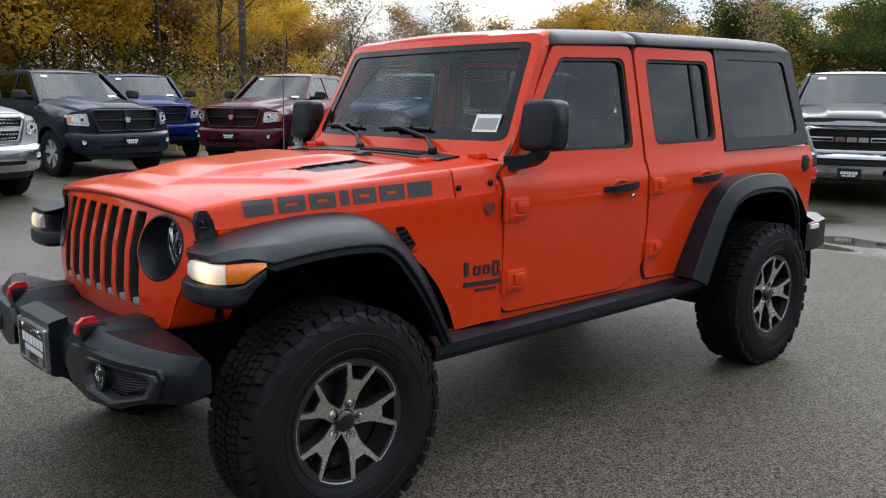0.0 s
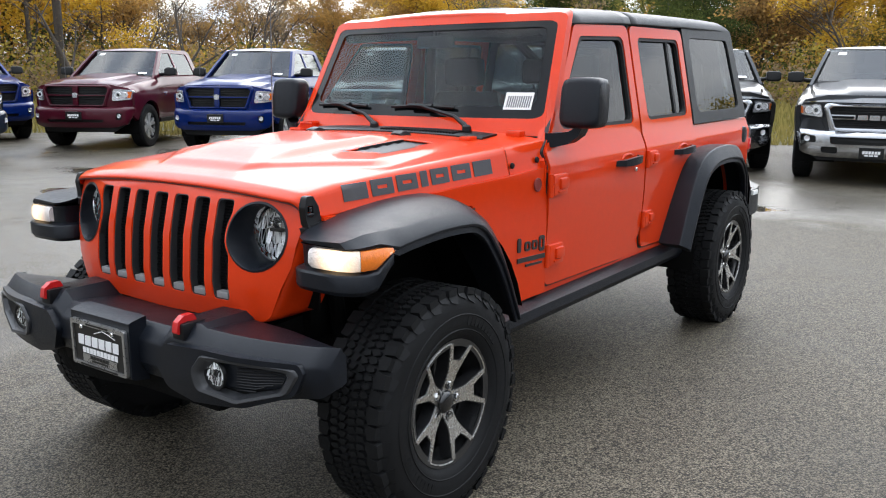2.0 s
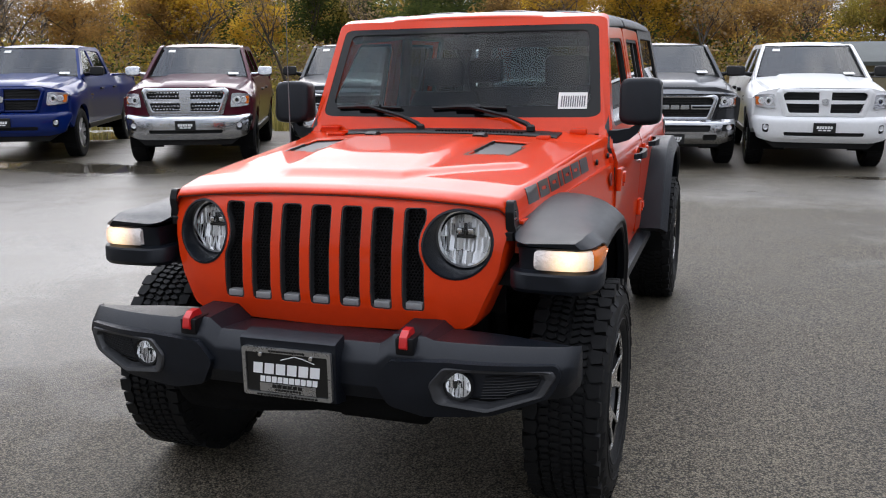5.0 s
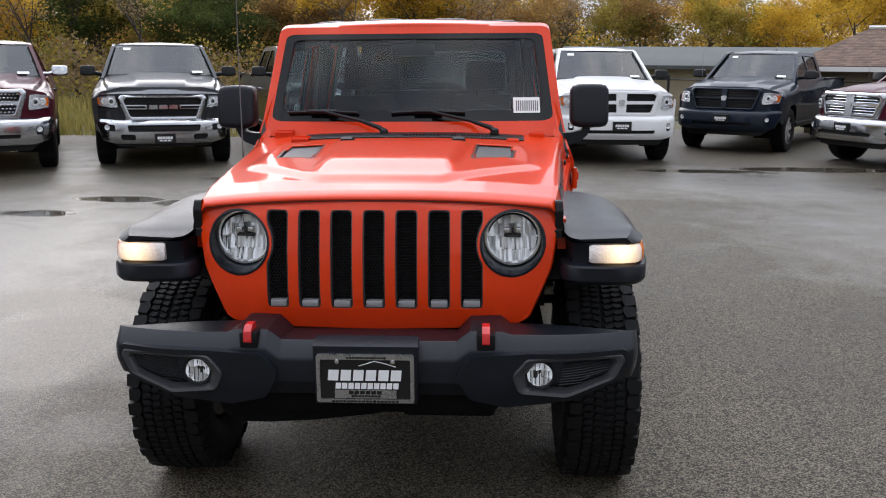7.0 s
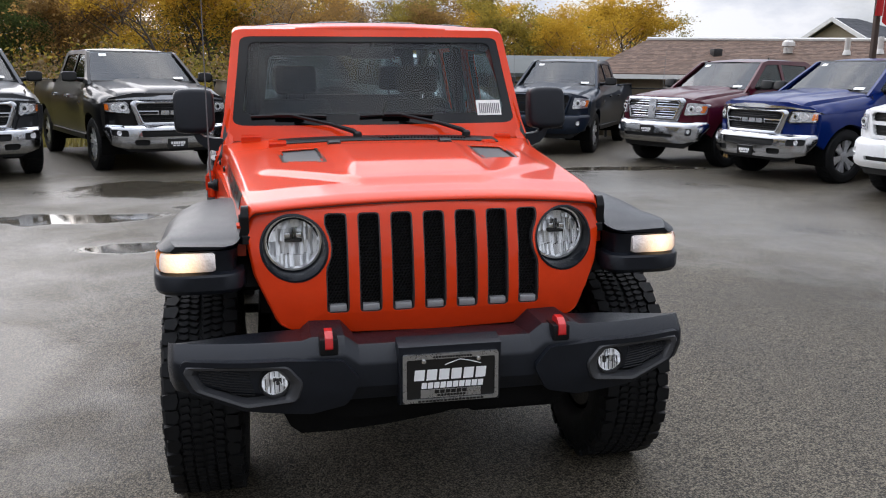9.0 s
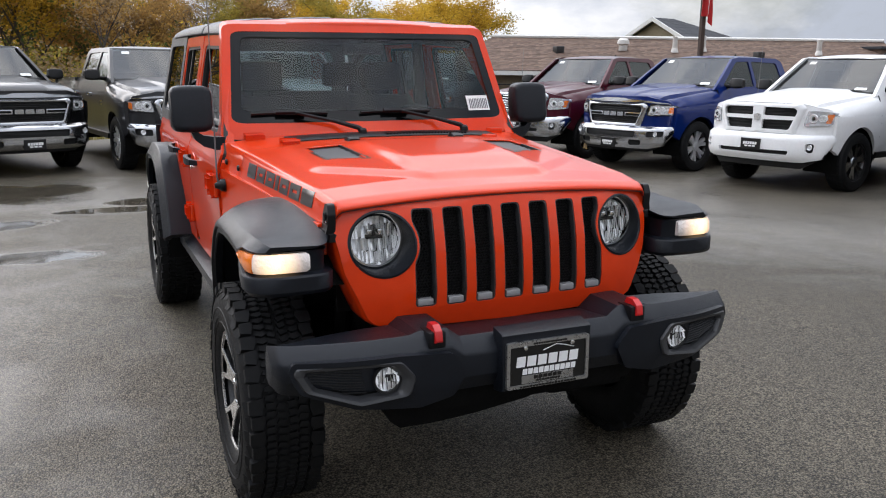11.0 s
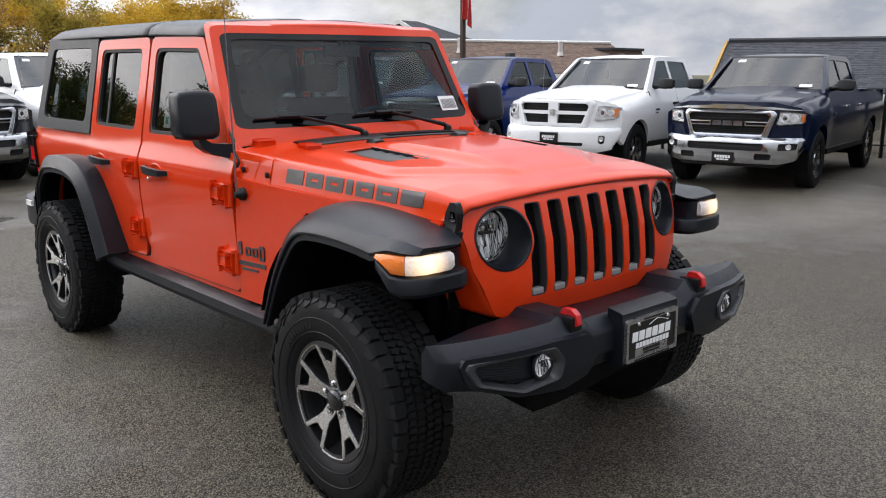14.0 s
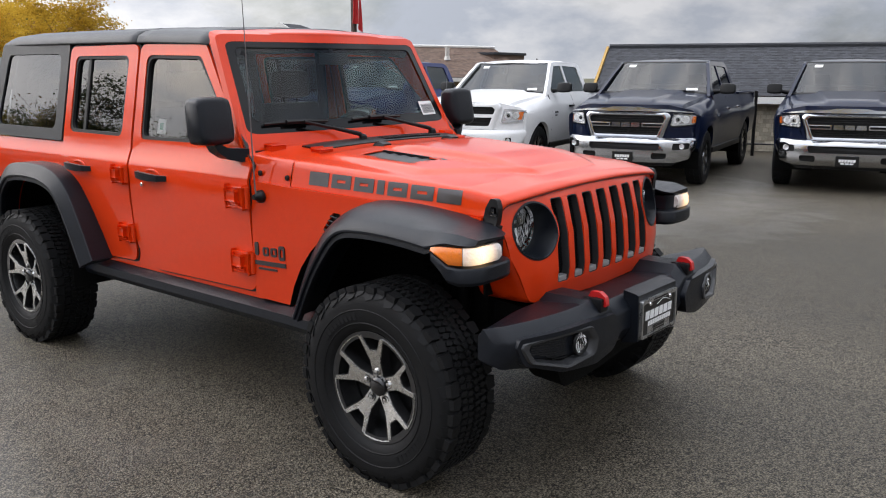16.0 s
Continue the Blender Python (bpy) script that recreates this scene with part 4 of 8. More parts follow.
def flare(path, x_in, name, label, lip=0.095, front=True):
    pts = [Vector((p[0], p[1])) for p in path]
    dense = []
    for i in range(len(pts) - 1):
        p0, p1, p2, p3 = pts[max(i - 1, 0)], pts[i], pts[i + 1], pts[min(i + 2, len(pts) - 1)]
        for k in range(5):
            t = k / 5
            dense.append(0.5 * ((2 * p1) + (p2 - p0) * t + (2 * p0 - 5 * p1 + 4 * p2 - p3) * t * t + (3 * p1 - p0 - 3 * p2 + p3) * t ** 3))
    dense.append(pts[-1])
    if front:
        dense = [p for p in dense if p.x >= -0.4705]
    for sgn in (1, -1):
        rings = []
        for i, p in enumerate(dense):
            d = (dense[min(i + 1, len(dense) - 1)] - dense[max(i - 1, 0)]).normalized()
            nrm = Vector((-d.y, d.x))
            if nrm.y < 0 and abs(d.x) > 0.3:
                nrm = -nrm
            s = i / (len(dense) - 1)
            xo, cw = (0.938 if front else 0.948) - 0.02 * ease((s - 0.8) / 0.2), 0.042
            if front:
                xo = min(xo, curve_at(((-0.471, 0.872), (-0.462, 0.897), (-0.440, 0.916), (-0.400, 0.931), (-0.345, 0.938)), p.x))
                cw = xo - min(curve_at(((-0.471, 0.862), (-0.43, 0.880), (-0.36, 0.896)), p.x), xo - 0.008) if p.x < -0.36 else 0.042
            lp = lip * (1.0 - 0.25 * ease((s - 0.75) / 0.25)) * ((0.16 + 0.84 * min(1.0, max(0.0, (p.x + 0.405) / 0.12))) if front else 1.0)
            if front and p.x < -0.25:
                lp = max(lp, p.y - 1.0265)
            fc = lp / lip
            xi = max(x_in(p.x), curve_at(((-0.473, 0.725), (-0.463, 0.690), (-0.448, 0.672), (-0.415, 0.660), (-0.375, 0.650)), p.x)) if front else x_in(p.x)
            up = nrm.y if front else 0.0
            hi, lo = 0.022 * max(0.0, up) * min(1.0, max(0.0, (p.x + 0.42) / 0.60)), 0.030 * max(0.0, up) * min(1.0, max(0.0, (p.x + 0.40) / 0.2))
            crown = lambda k: hi * (1 - 0.3 * k) * (1 - k ** 4) - lo * k ** 3
            sec = ((xi, 0.006 * fc + hi), *((xi + (xo - cw - xi) * k, 0.006 * fc + (0.008 - 0.006 * fc) * k + crown(k)) for k in (0.1, 0.25, 0.4, 0.55, 0.7, 0.8, 0.9)), (xo - cw, 0.008 - lo), (xo - cw * 0.86, 0.004 - lo), (xo - cw * 0.14, -0.052 * fc), (xo, -0.064 * fc), (xo - 0.001, -0.072 * fc), (xo - 0.26 * cw, -0.076 * fc), (xo - 0.008, -lp), (xo - 0.014, -lp - 0.003), (xo - 0.040, -lp), (xo - 0.055, -lp * 0.6), (xi + 0.01, -0.045 * fc))
            rings.append([(sgn * a, p.x + nrm.x * b, p.y + nrm.y * b) for a, b in sec])
        bm = bmesh.new()
        loft(bm, rings)
        yield sgn, part(name, bm, BLACK_PLASTIC, CAR, label, sharp=24)


FRONT_PATH = [(-0.485, 1.038), (-0.43, 1.050), (-0.36, 1.066), (-0.22, 1.086), (-0.05, 1.098), (0.10, 1.096), (0.20, 1.080), (0.285, 1.030), (0.365, 0.935), (0.455, 0.79), (0.545, 0.615)]
REAR_PATH = [(2.215, 0.605), (2.31, 0.78), (2.41, 0.940), (2.51, 1.038), (2.64, 1.088), (2.80, 1.105), (3.00, 1.100), (3.15, 1.068), (3.27, 0.965), (3.34, 0.82), (3.385, 0.62)]
for sgn, fl in flare(FRONT_PATH, lambda y: curve_at(((-0.490, 0.690), (-0.465, 0.668), (-0.405, 0.656), (-0.36, 0.650), (0.2, 0.69), (0.6, 0.755)), y), "front_flare", "black grained fender flare"):
    # lamp pod under the flare's nose
    bm = bmesh.new()
    stations = [Vector(q) for q in ((0.660, -0.345), (0.663, -0.415), (0.672, -0.448), (0.690, -0.463), (0.72, -0.469), (0.80, -0.473), (0.860, -0.47), (0.897, -0.457), (0.920, -0.427), (0.930, -0.385), (0.933, -0.35), (0.936, -0.307))]
    rings = []
    for i, q in enumerate(stations):
        d = (stations[min(i + 1, len(stations) - 1)] - stations[max(i - 1, 0)]).normalized()
        o = Vector((d.y, -d.x))
        y = q.y if q.x > 0.8 else -0.445
        rise = ease((y + 0.405) / 0.10)
        pr = 1 - ease((y + 0.375) / 0.09)
        sec = ((-0.004, 1.030), (-0.010, 1.022), (-0.012, 0.958 + 0.045 * rise), (0.012 * pr, 0.952 + 0.045 * rise), (0.017 * pr, 0.945 + 0.048 * rise), (0.017 * pr, 0.900 + 0.075 * rise), (0.006, 0.886 + 0.085 * rise), (-0.055, 0.886 + 0.085 * rise), (-0.07, 1.02))
        rings.append([(sgn * (q.x + o.x * a), q.y + o.y * a, b) for a, b in sec])
    loft(bm, rings)
    part("lamp_pod", bm, BLACK_PLASTIC, fl, sharp=35)
    # clear marker lamp that turns amber round the corner
    bm = bmesh.new()
    white = [Vector(q) for q in ((0.738, -0.47), (0.748, -0.4705), (0.77, -0.472), (0.80, -0.473), (0.860, -0.47), (0.897, -0.457), (0.913, -0.436))]
    rings = []
    for i, q in enumerate(white):
        d = (white[min(i + 1, len(white) - 1)] - white[max(i - 1, 0)]).normalized()
        o = Vector((d.y, -d.x))
        inset = 0.006 if i == 0 else 0.0
        rings.append([(sgn * (q.x + o.x * a), q.y + o.y * a, b) for a, b in ((-0.012, 0.958 + inset), (0.004, 0.962 + inset), (0.010, 0.976), (0.008, 1.008), (0.001, 1.023 - inset), (-0.014, 1.025 - inset))])
    loft(bm, rings)
    part("marker_lamp", bm, MARKER_LIT, fl, "lit clear marker lamp")
    bm = bmesh.new()
    amber = [Vector(q) for q in ((0.914, -0.434), (0.920, -0.427), (0.930, -0.385), (0.933, -0.355), (0.935, -0.33), (0.936, -0.307))]
    rings = []
    for i, q in enumerate(amber):
        d = (amber[min(i + 1, len(amber) - 1)] - amber[max(i - 1, 0)]).normalized()
        o = Vector((d.y, -d.x))
        up, dn = 0.042 * max(0, (q.y + 0.385) / 0.078), 0.006 * max(0, (q.y + 0.345) / 0.04)
        rings.append([(sgn * (q.x + o.x * a), q.y + o.y * a, b) for a, b in ((-0.012, 0.958 + up), (0.004, 0.962 + up), (0.010, 0.974 + 0.85 * up), (0.008, 1.008 - dn), (0.001, 1.023 - dn), (-0.014, 1.025 - dn))])
    loft(bm, rings)
    part("amber_lamp", bm, AMBER, fl, "amber turn signal")
for sgn, fl in flare(REAR_PATH, lambda y: 0.785, "rear_flare", "black grained fender flare", front=False):
    pass

# liners of the wheel wells and the dark underside
for sgn in (1, -1):
    for cy, r0 in ((0.0, 0.56), (3.0, 0.55)):
        bm = bmesh.new()
        arc = [(cy + r0 * math.cos(radians(a)), 0.47 + (0.60 if cy == 0 else 0.62) * math.sin(radians(a))) for a in (range(16, 146, 10) if cy == 0 else range(-5, 186, 10))]
        rings = [[(sgn * x, y, z) for y, z in arc] for x in (0.40, 0.70, 0.90)]
        loft(bm, rings, closed=False)
        part("wheel_liner", bm, UNDERBODY, CAR)
        bm = bmesh.new()
        slab(bm, [(cy - r0, 0.48), (cy + r0, 0.42)] + [p for p in arc if p[1] > 0.49], (), lambda a, b, k: (sgn * (0.42 if k else 0.40), a, b))
        part("wheel_liner", bm, UNDERBODY, CAR)
bm = bmesh.new()
box(bm, (-0.62, -0.30, 0.50), (0.62, 3.60, 0.62), 0.03)
box(bm, (-0.50, -0.24, 0.60), (0.50, 0.70, 1.08), 0.03)
part("floor_pan", bm, UNDERBODY, CAR)
for sgn in (1, -1):
    bm = bmesh.new()
    loft(bm, [[(sgn * x, y, z) for x, z in ((0.38, a), (0.46, a), (0.46, a + 0.13), (0.38, a + 0.13))] for y, a in ((-0.62, 0.56), (-0.2, 0.58), (0.4, 0.50), (0.8, 0.42), (2.2, 0.42), (2.6, 0.55), (3.6, 0.55))])
    part("frame_rail", bm, UNDERBODY, CAR)
    bm = bmesh.new()
    tube(bm, [(sgn * 0.55, -0.12, 0.44), (sgn * 0.52, -0.16, 0.95)], 0.03, 10)
    part("shock_absorber", bm, UNDERBODY, CAR)
    bm = bmesh.new()
    pts = [(sgn * 0.50 + 0.055 * math.cos(k * 0.6), 0.02 + 0.055 * math.sin(k * 0.6), 0.50 + 0.0055 * k) for k in range(70)]
    tube(bm, pts, 0.009, 6)
    part("coil_spring", bm, UNDERBODY, CAR)
for y in (0.0, 3.008):
    bm = bmesh.new()
    tube(bm, [(-0.74, y, 0.405), (0.74, y, 0.405)], 0.045, 12)
    bmesh.ops.create_uvsphere(bm, u_segments=16, v_segments=10, radius=0.14, matrix=Matrix.Translation((0.18 if y == 0 else 0.0, y, 0.405)))
    part("axle", bm, UNDERBODY, CAR)
bm = bmesh.new()
tube(bm, [(-0.60, -0.24, 0.44), (0.66, -0.22, 0.40)], 0.022, 8)
part("track_rod", bm, UNDERBODY, CAR)
bm = bmesh.new()
tube(bm, [(0.45, -0.22, 0.42), (0.45, -0.16, 0.52), (0.66, -0.10, 0.42)], 0.02, 8)
part("steering_link", bm, UNDERBODY, CAR)

# front bumper: a moulded bar with swept ends, two lamp pods and a plate holder


def bumper_y(x):
    a = abs(x)
    return -0.715 + 0.085 * max(0.0, (a - 0.42) / 0.43) ** 2 + 0.045 * max(0.0, (a - 0.862) / 0.038) ** 2


bm = bmesh.new()
rings = []
BX = [0.0, 0.12, 0.20, 0.245, 0.29, 0.335, 0.38, 0.42, 0.44, 0.47, 0.53, 0.58, 0.63, 0.68, 0.73, 0.77, 0.81, 0.845, 0.86, 0.872, 0.882, 0.890, 0.896, 0.900]
for x in [-v for v in BX[:0:-1]] + BX:
    a = abs(x)
    y = bumper_y(x)
    end = ease((a - 0.868) / 0.032) ** 2
    rise = min(1.0, max(0.0, (a - 0.29) / 0.045))
    hump = rise * (1 - min(1.0, max(0.0, (a - 0.44) / 0.03)))
    top = 0.742 + 0.024 * rise + 0.010 * hump - 0.014 * max(0.0, (a - 0.47) / 0.43) - 0.010 * end
    low = 0.560 + 0.035 * ease((a - 0.62) / 0.25) + 0.020 * end
    back = -0.46 - 0.035 * ease((a - 0.6) / 0.3)
    f1, f2 = min(y + 0.048, back - 0.016), min(y + 0.042, back - 0.018)
    g1, g2 = min(y + 0.006, back - 0.028), min(y + 0.002, back - 0.030)
    rings.append([(x, back, top - 0.030), (x, max(back - 0.012, y + 0.02), top - 0.020 * (1 - hump)), (x, f1, top - 0.001), (x, f2, top - 0.005), (x, g1, top - 0.046), (x, g2, top - 0.052), (x, y, top - 0.060), (x, y, low + 0.052), (x, min(y + 0.004, back - 0.03), low + 0.044), (x, min(y + 0.030, back - 0.02), low), (x, back, low + 0.01)])
loft(bm, rings)
bumper = part("front_bumper", bm, BLACK_PLASTIC, CAR, "black moulded bumper with swept ends", sharp=24)
bm = bmesh.new()
loft(bm, [[(x, y0, 0.60), (x, y0 + 0.02, 0.48 + dz), (x, y0 + 0.12, 0.465 + dz), (x, -0.40, 0.50), (x, -0.40, 0.60)] for x, y0, dz in ((-0.50, -0.62, 0.07), (-0.42, -0.655, 0.01), (-0.30, -0.665, 0.0), (0.30, -0.665, 0.0), (0.42, -0.655, 0.01), (0.50, -0.62, 0.07))])
part("skid_plate", bm, UNDERBODY, bumper, "black lower valance")
bm = bmesh.new()
box(bm, (0.10, -0.60, 0.445), (0.42, -0.40, 0.50), 0.02)
part("skid_tab", bm, UNDERBODY, bumper)
bm = bmesh.new()
loft(bm, [[(x, -0.625, 0.55), (x, -0.605, z), (x, -0.46, z + 0.012), (x, -0.42, 0.55)] for x, z in ((-0.545, 0.515), (-0.515, 0.450), (-0.480, 0.422), (-0.36, 0.420), (-0.20, 0.430), (0.0, 0.455), (0.10, 0.48))])
part("skid_tab", bm, UNDERBODY, bumper)
for sgn in (1, -1):
    POD = rounded([(0.290, 0.645), (0.345, 0.712), (0.52, 0.722), (0.846, 0.712), (0.860, 0.682), (0.832, 0.612), (0.66, 0.553), (0.45, 0.535), (0.335, 0.560)], [0.03, 0.03, 0.05, 0.02, 0.02, 0.05, 0.08, 0.05, 0.04], 6)
    BEZEL = rounded([(0.471, 0.650), (0.518, 0.706), (0.836, 0.696), (0.846, 0.676), (0.815, 0.618), (0.65, 0.570), (0.49, 0.590)], [0.03, 0.03, 0.012, 0.012, 0.03, 0.06, 0.03])

    def inset(ring, k):
        return [(0.66 + (a - 0.66) * (1 - 0.28 * k), 0.642 + (b - 0.642) * (1 - 0.32 * k)) for a, b in ring]

    HOLE = inset(BEZEL, 1.0)
    bm = bmesh.new()
    slab(bm, POD, [BEZEL[::-1]], lambda a, b, k: (sgn * a, bumper_y(a) - (0.020 * (1 - 0.6 * ease((a - 0.62) / 0.24)) + 0.004 if k else -0.03) + 0.03 * max(0, (0.60 - b) / 0.06) * 0.5, b), (0.58, 0.62, 0.67), across=(0.40, 0.5, 0.56, 0.6, 0.64, 0.68, 0.72, 0.75, 0.78, 0.80, 0.82, 0.84))
    bmesh.ops.bevel(bm, geom=[e for e in bm.edges if e.is_manifold and e.calc_face_angle(0) > 1.0], offset=0.006, segments=2, affect="EDGES", clamp_overlap=True)
    pod = part("bumper_pod", bm, BLACK_PLASTIC, bumper, sharp=30)
    bm = bmesh.new()
    face = lambda a: bumper_y(a) - 0.020 * (1 - 0.6 * ease((a - 0.62) / 0.24)) - 0.004
    rings = []
    for k, d in ((0.0, 0.012), (0.0, -0.005), (0.10, -0.010), (0.52, -0.006), (0.62, 0.0), (1.0, 0.026), (1.0, 0.06)):
        rings.append([(sgn * a, face(a) + d, b) for a, b in inset(BEZEL, k)])
    loft(bm, rings, caps=False)
    part("fog_bezel", bm, FOG_TRIM, pod, sharp=45)
    bm = bmesh.new()
    slab(bm, HOLE, (), lambda a, b, k: (sgn * a, bumper_y(a) + (0.004 if k else 0.03), b), (), across=(0.6, 0.66, 0.72, 0.78))
    part("fog_recess", bm, UNDERBODY, pod)
    for q in range(9):
        bm = bmesh.new()
        z = 0.604 + 0.009 * q
        tube(bm, [(sgn * (0.625 + 0.002 * q), bumper_y(0.64) - 0.002, z), (sgn * 0.70, bumper_y(0.70) - 0.002, z + 0.004), (sgn * min(0.795, 0.70 + 0.03 * q), bumper_y(min(0.795, 0.70 + 0.03 * q)) - 0.002, z + 0.014)], 0.0025, 5)
        part("pod_rib", bm, DARK_PLASTIC, pod)
    fx, fz, fy = sgn * 0.562, 0.648, bumper_y(0.57) - 0.012
    bm = bmesh.new()
    lathe(bm, [(0.050, 0.0), (0.048, -0.008), (0.041, -0.006), (0.040, 0.01)], 28, lambda r, h, c, s: (fx + r * c, fy + h, fz + r * s), closed=False)
    fog = part("fog_lamp", bm, DARK_PLASTIC, pod, "round fog lamp")
    bm = bmesh.new()
    facets(bm, fx, fy - 0.002, fz, 0.040, 9, 0.014, (-0.012, 0.014), 5)
    part("reflector", bm, LAMP_CHROME, fog, sharp=2)
    for q in range(-2, 3):
        bm = bmesh.new()
        half = math.sqrt(0.036 ** 2 - (0.0145 * q) ** 2)
        tube(bm, [(fx + 0.0145 * q, fy, fz - half), (fx + 0.0145 * q, fy + 0.006, fz), (fx + 0.0145 * q, fy, fz + half)], 0.0014, 5)
        part("reflector_rib", bm, DARK_PLASTIC, fog)
    bm = bmesh.new()
    lathe(bm, [(0.041, -0.005), (0.030, -0.011), (0.012, -0.014), (0.002, -0.0145)], 28, lambda r, h, c, s: (fx + r * c, fy + h, fz + r * s), closed=False)
    part("lens", bm, LAMP_GLASS, fog).visible_shadow = False
    # red tow hook in a dark pocket
    hx = sgn * 0.388
    bm = bmesh.new()
    box(bm, (hx - 0.030, -0.7185, 0.725), (hx + 0.030, -0.63, 0.780), 0.008)
    part("hook_pocket", bm, DARK_PLASTIC, bumper)
    bm = bmesh.new()
    prof = [(p, q - 0.012) for p, q in ((-0.645, 0.780), (-0.662, 0.815), (-0.70, 0.814), (-0.724, 0.797), (-0.732, 0.760), (-0.714, 0.757), (-0.706, 0.783), (-0.69, 0.795), (-0.672, 0.790), (-0.645, 0.766))]
    slab(bm, rounded(prof, 0.008), (), lambda a, b, k: (hx + (0.0125 if k else -0.0125), a, b))
    bmesh.ops.bevel(bm, geom=[e for e in bm.edges if e.is_manifold and e.calc_face_angle(0) > 1.0], offset=0.004, segments=1, affect="EDGES")
    part("tow_hook", bm, RED_HOOK, bumper, "red tow hook")

# plate holder with a dealer plate: lettering as plain bars
bm = bmesh.new()
loft(bm, [[(-0.170, y, 0.752 - d), (0.170, y, 0.752 - d), (0.166, y, 0.548 + d), (-0.166, y, 0.548 + d)] for y, d in ((-0.68, -0.01), (-0.735, 0.0), (-0.748, 0.006))])
part("plate_holder", bm, BLACK_PLASTIC, bumper)
PY = -0.756
bm = bmesh.new()
ring = rounded([(-0.158, 0.560), (0.158, 0.560), (0.158, 0.722), (-0.158, 0.722)], 0.01)
slab(bm, ring, [rounded([(-0.146, 0.571), (0.146, 0.571), (0.146, 0.706), (-0.146, 0.706)], 0.006)[::-1]], lambda a, b, k: (a, PY - (0.006 if k else -0.010), b))
plate_frame = part("plate_frame", bm, BRUSHED, bumper, "brushed metal plate frame")
bm = bmesh.new()
box(bm, (-0.150, PY, 0.566), (0.150, PY + 0.006, 0.712))
plate = part("dealer_plate", bm, PLATE_BLACK, bumper, "black dealer plate with white bars")


def bar_row(parent, x0, x1, z0, z1, count, mat, y, slant=0.0, name="print_bar"):
    pitch = (x1 - x0) / count
    for k in range(count):
        bm = bmesh.new()
        a, b = x0 + pitch * k, x0 + pitch * (k + 0.82)
        vs = [bm.verts.new((p + slant * (q - z0), r, q)) for r in (y, y - 0.0012) for p, q in ((a, z0), (b, z0), (b, z1), (a, z1))]
        for f in ((0, 1, 2, 3), (4, 5, 6, 7), (0, 1, 5, 4), (1, 2, 6, 5), (2, 3, 7, 6), (3, 0, 4, 7)):
            bm.faces.new([vs[i] for i in f])
        part(name, bm, mat, parent)


bar_row(plate, -0.122, 0.122, 0.634, 0.670, 6, PLATE_WHITE, PY - 0.001, 0.1)
bar_row(plate, -0.098, 0.110, 0.606, 0.626, 10, PLATE_WHITE, PY - 0.001, 0.1)
bm = bmesh.new()
box(bm, (-0.10, PY - 0.002, 0.574), (0.10, PY - 0.0005, 0.602))
tag = part("plate_tag", bm, BRUSHED, plate)
bar_row(tag, -0.055, 0.055, 0.588, 0.600, 6, PLATE_BLACK, PY - 0.0022, 0.1)
bar_row(tag, -0.045, 0.050, 0.578, 0.585, 9, PLATE_BLACK, PY - 0.0022, 0.1)
bar_row(plate_frame, -0.060, 0.070, 0.710, 0.716, 14, PLATE_BLACK, PY - 0.0065)
bar_row(plate_frame, -0.110, 0.110, 0.562, 0.568, 18, PLATE_BLACK, PY - 0.0065)
bm = bmesh.new()
tube(bm, [(-0.02, PY - 0.002, 0.684), (0.03, PY - 0.002, 0.700), (0.06, PY - 0.002, 0.694), (0.10, PY - 0.002, 0.682)], 0.0016, 5)
part("print_bar", bm, PLATE_WHITE, plate)
for x in (-0.09, 0.09):
    bm = bmesh.new()
    lathe(bm, [(0.008, 0), (0.007, -0.004), (0.003, -0.005)], 12, lambda r, h, c, s: (x + r * c, PY - 0.006 + h, 0.700 + r * s))
    part("plate_screw", bm, CHROME, plate_frame)

# screen frame, screen, header and roof
A_BASE, A_TOP = (0.945, 1.305), (1.205, 1.800)


def screen_at(a, b, k, off=0.0, thick=0.05):
    """a across, b from 0 at the base of the screen to 1 at its top."""
    y = A_BASE[0] + (A_TOP[0] - A_BASE[0]) * b + 0.045 * (a / 0.75) ** 2
    z = A_BASE[1] + (A_TOP[1] - A_BASE[1]) * b
    return (a, y - 0.03 * (1 - (a / 0.75) ** 2) + (0 if k else thick) + off, z + (0 if k else thick * 0.35))


frame_out = rounded([(-0.768, -0.06), (0.768, -0.06), (0.700, 1.035), (-0.700, 1.035)], [0.04, 0.04, 0.06, 0.06])
frame_in = rounded([(-0.716, 0.085), (0.716, 0.085), (0.664, 0.962), (-0.664, 0.962)], [0.07, 0.07, 0.06, 0.06], 6)
bm = bmesh.new()
slab(bm, frame_out, [frame_in[::-1]], lambda a, b, k: screen_at(a, b, k), (0.2, 0.5, 0.8), across=(-0.5, -0.25, 0, 0.25, 0.5))
bmesh.ops.bevel(bm, geom=[e for e in bm.edges if e.is_manifold and e.calc_face_angle(0) > 0.9], offset=0.008, segments=2, affect="EDGES")
part("screen_frame", bm, ORANGE, CAR, "orange windscreen frame", sharp=40)
bm = bmesh.new()
slab(bm, frame_in, (), lambda a, b, k: screen_at(a, b, 1, 0.009), (0.2, 0.5, 0.8), across=(-0.5, -0.25, 0, 0.25, 0.5), thick=False)
screen = part("windscreen", bm, WINDSHIELD, CAR, "clear windscreen with black border")
screen.visible_shadow = False
frit_in = rounded([(-0.664, 0.190), (0.664, 0.190), (0.620, 0.905), (-0.620, 0.905)], [0.06, 0.06, 0.05, 0.05], 6)
bm = bmesh.new()
slab(bm, frame_in, [frit_in[::-1]], lambda a, b, k: screen_at(a, b, k, 0.002, 0.003), (0.2, 0.5, 0.8), across=(-0.5, -0.25, 0, 0.25, 0.5))
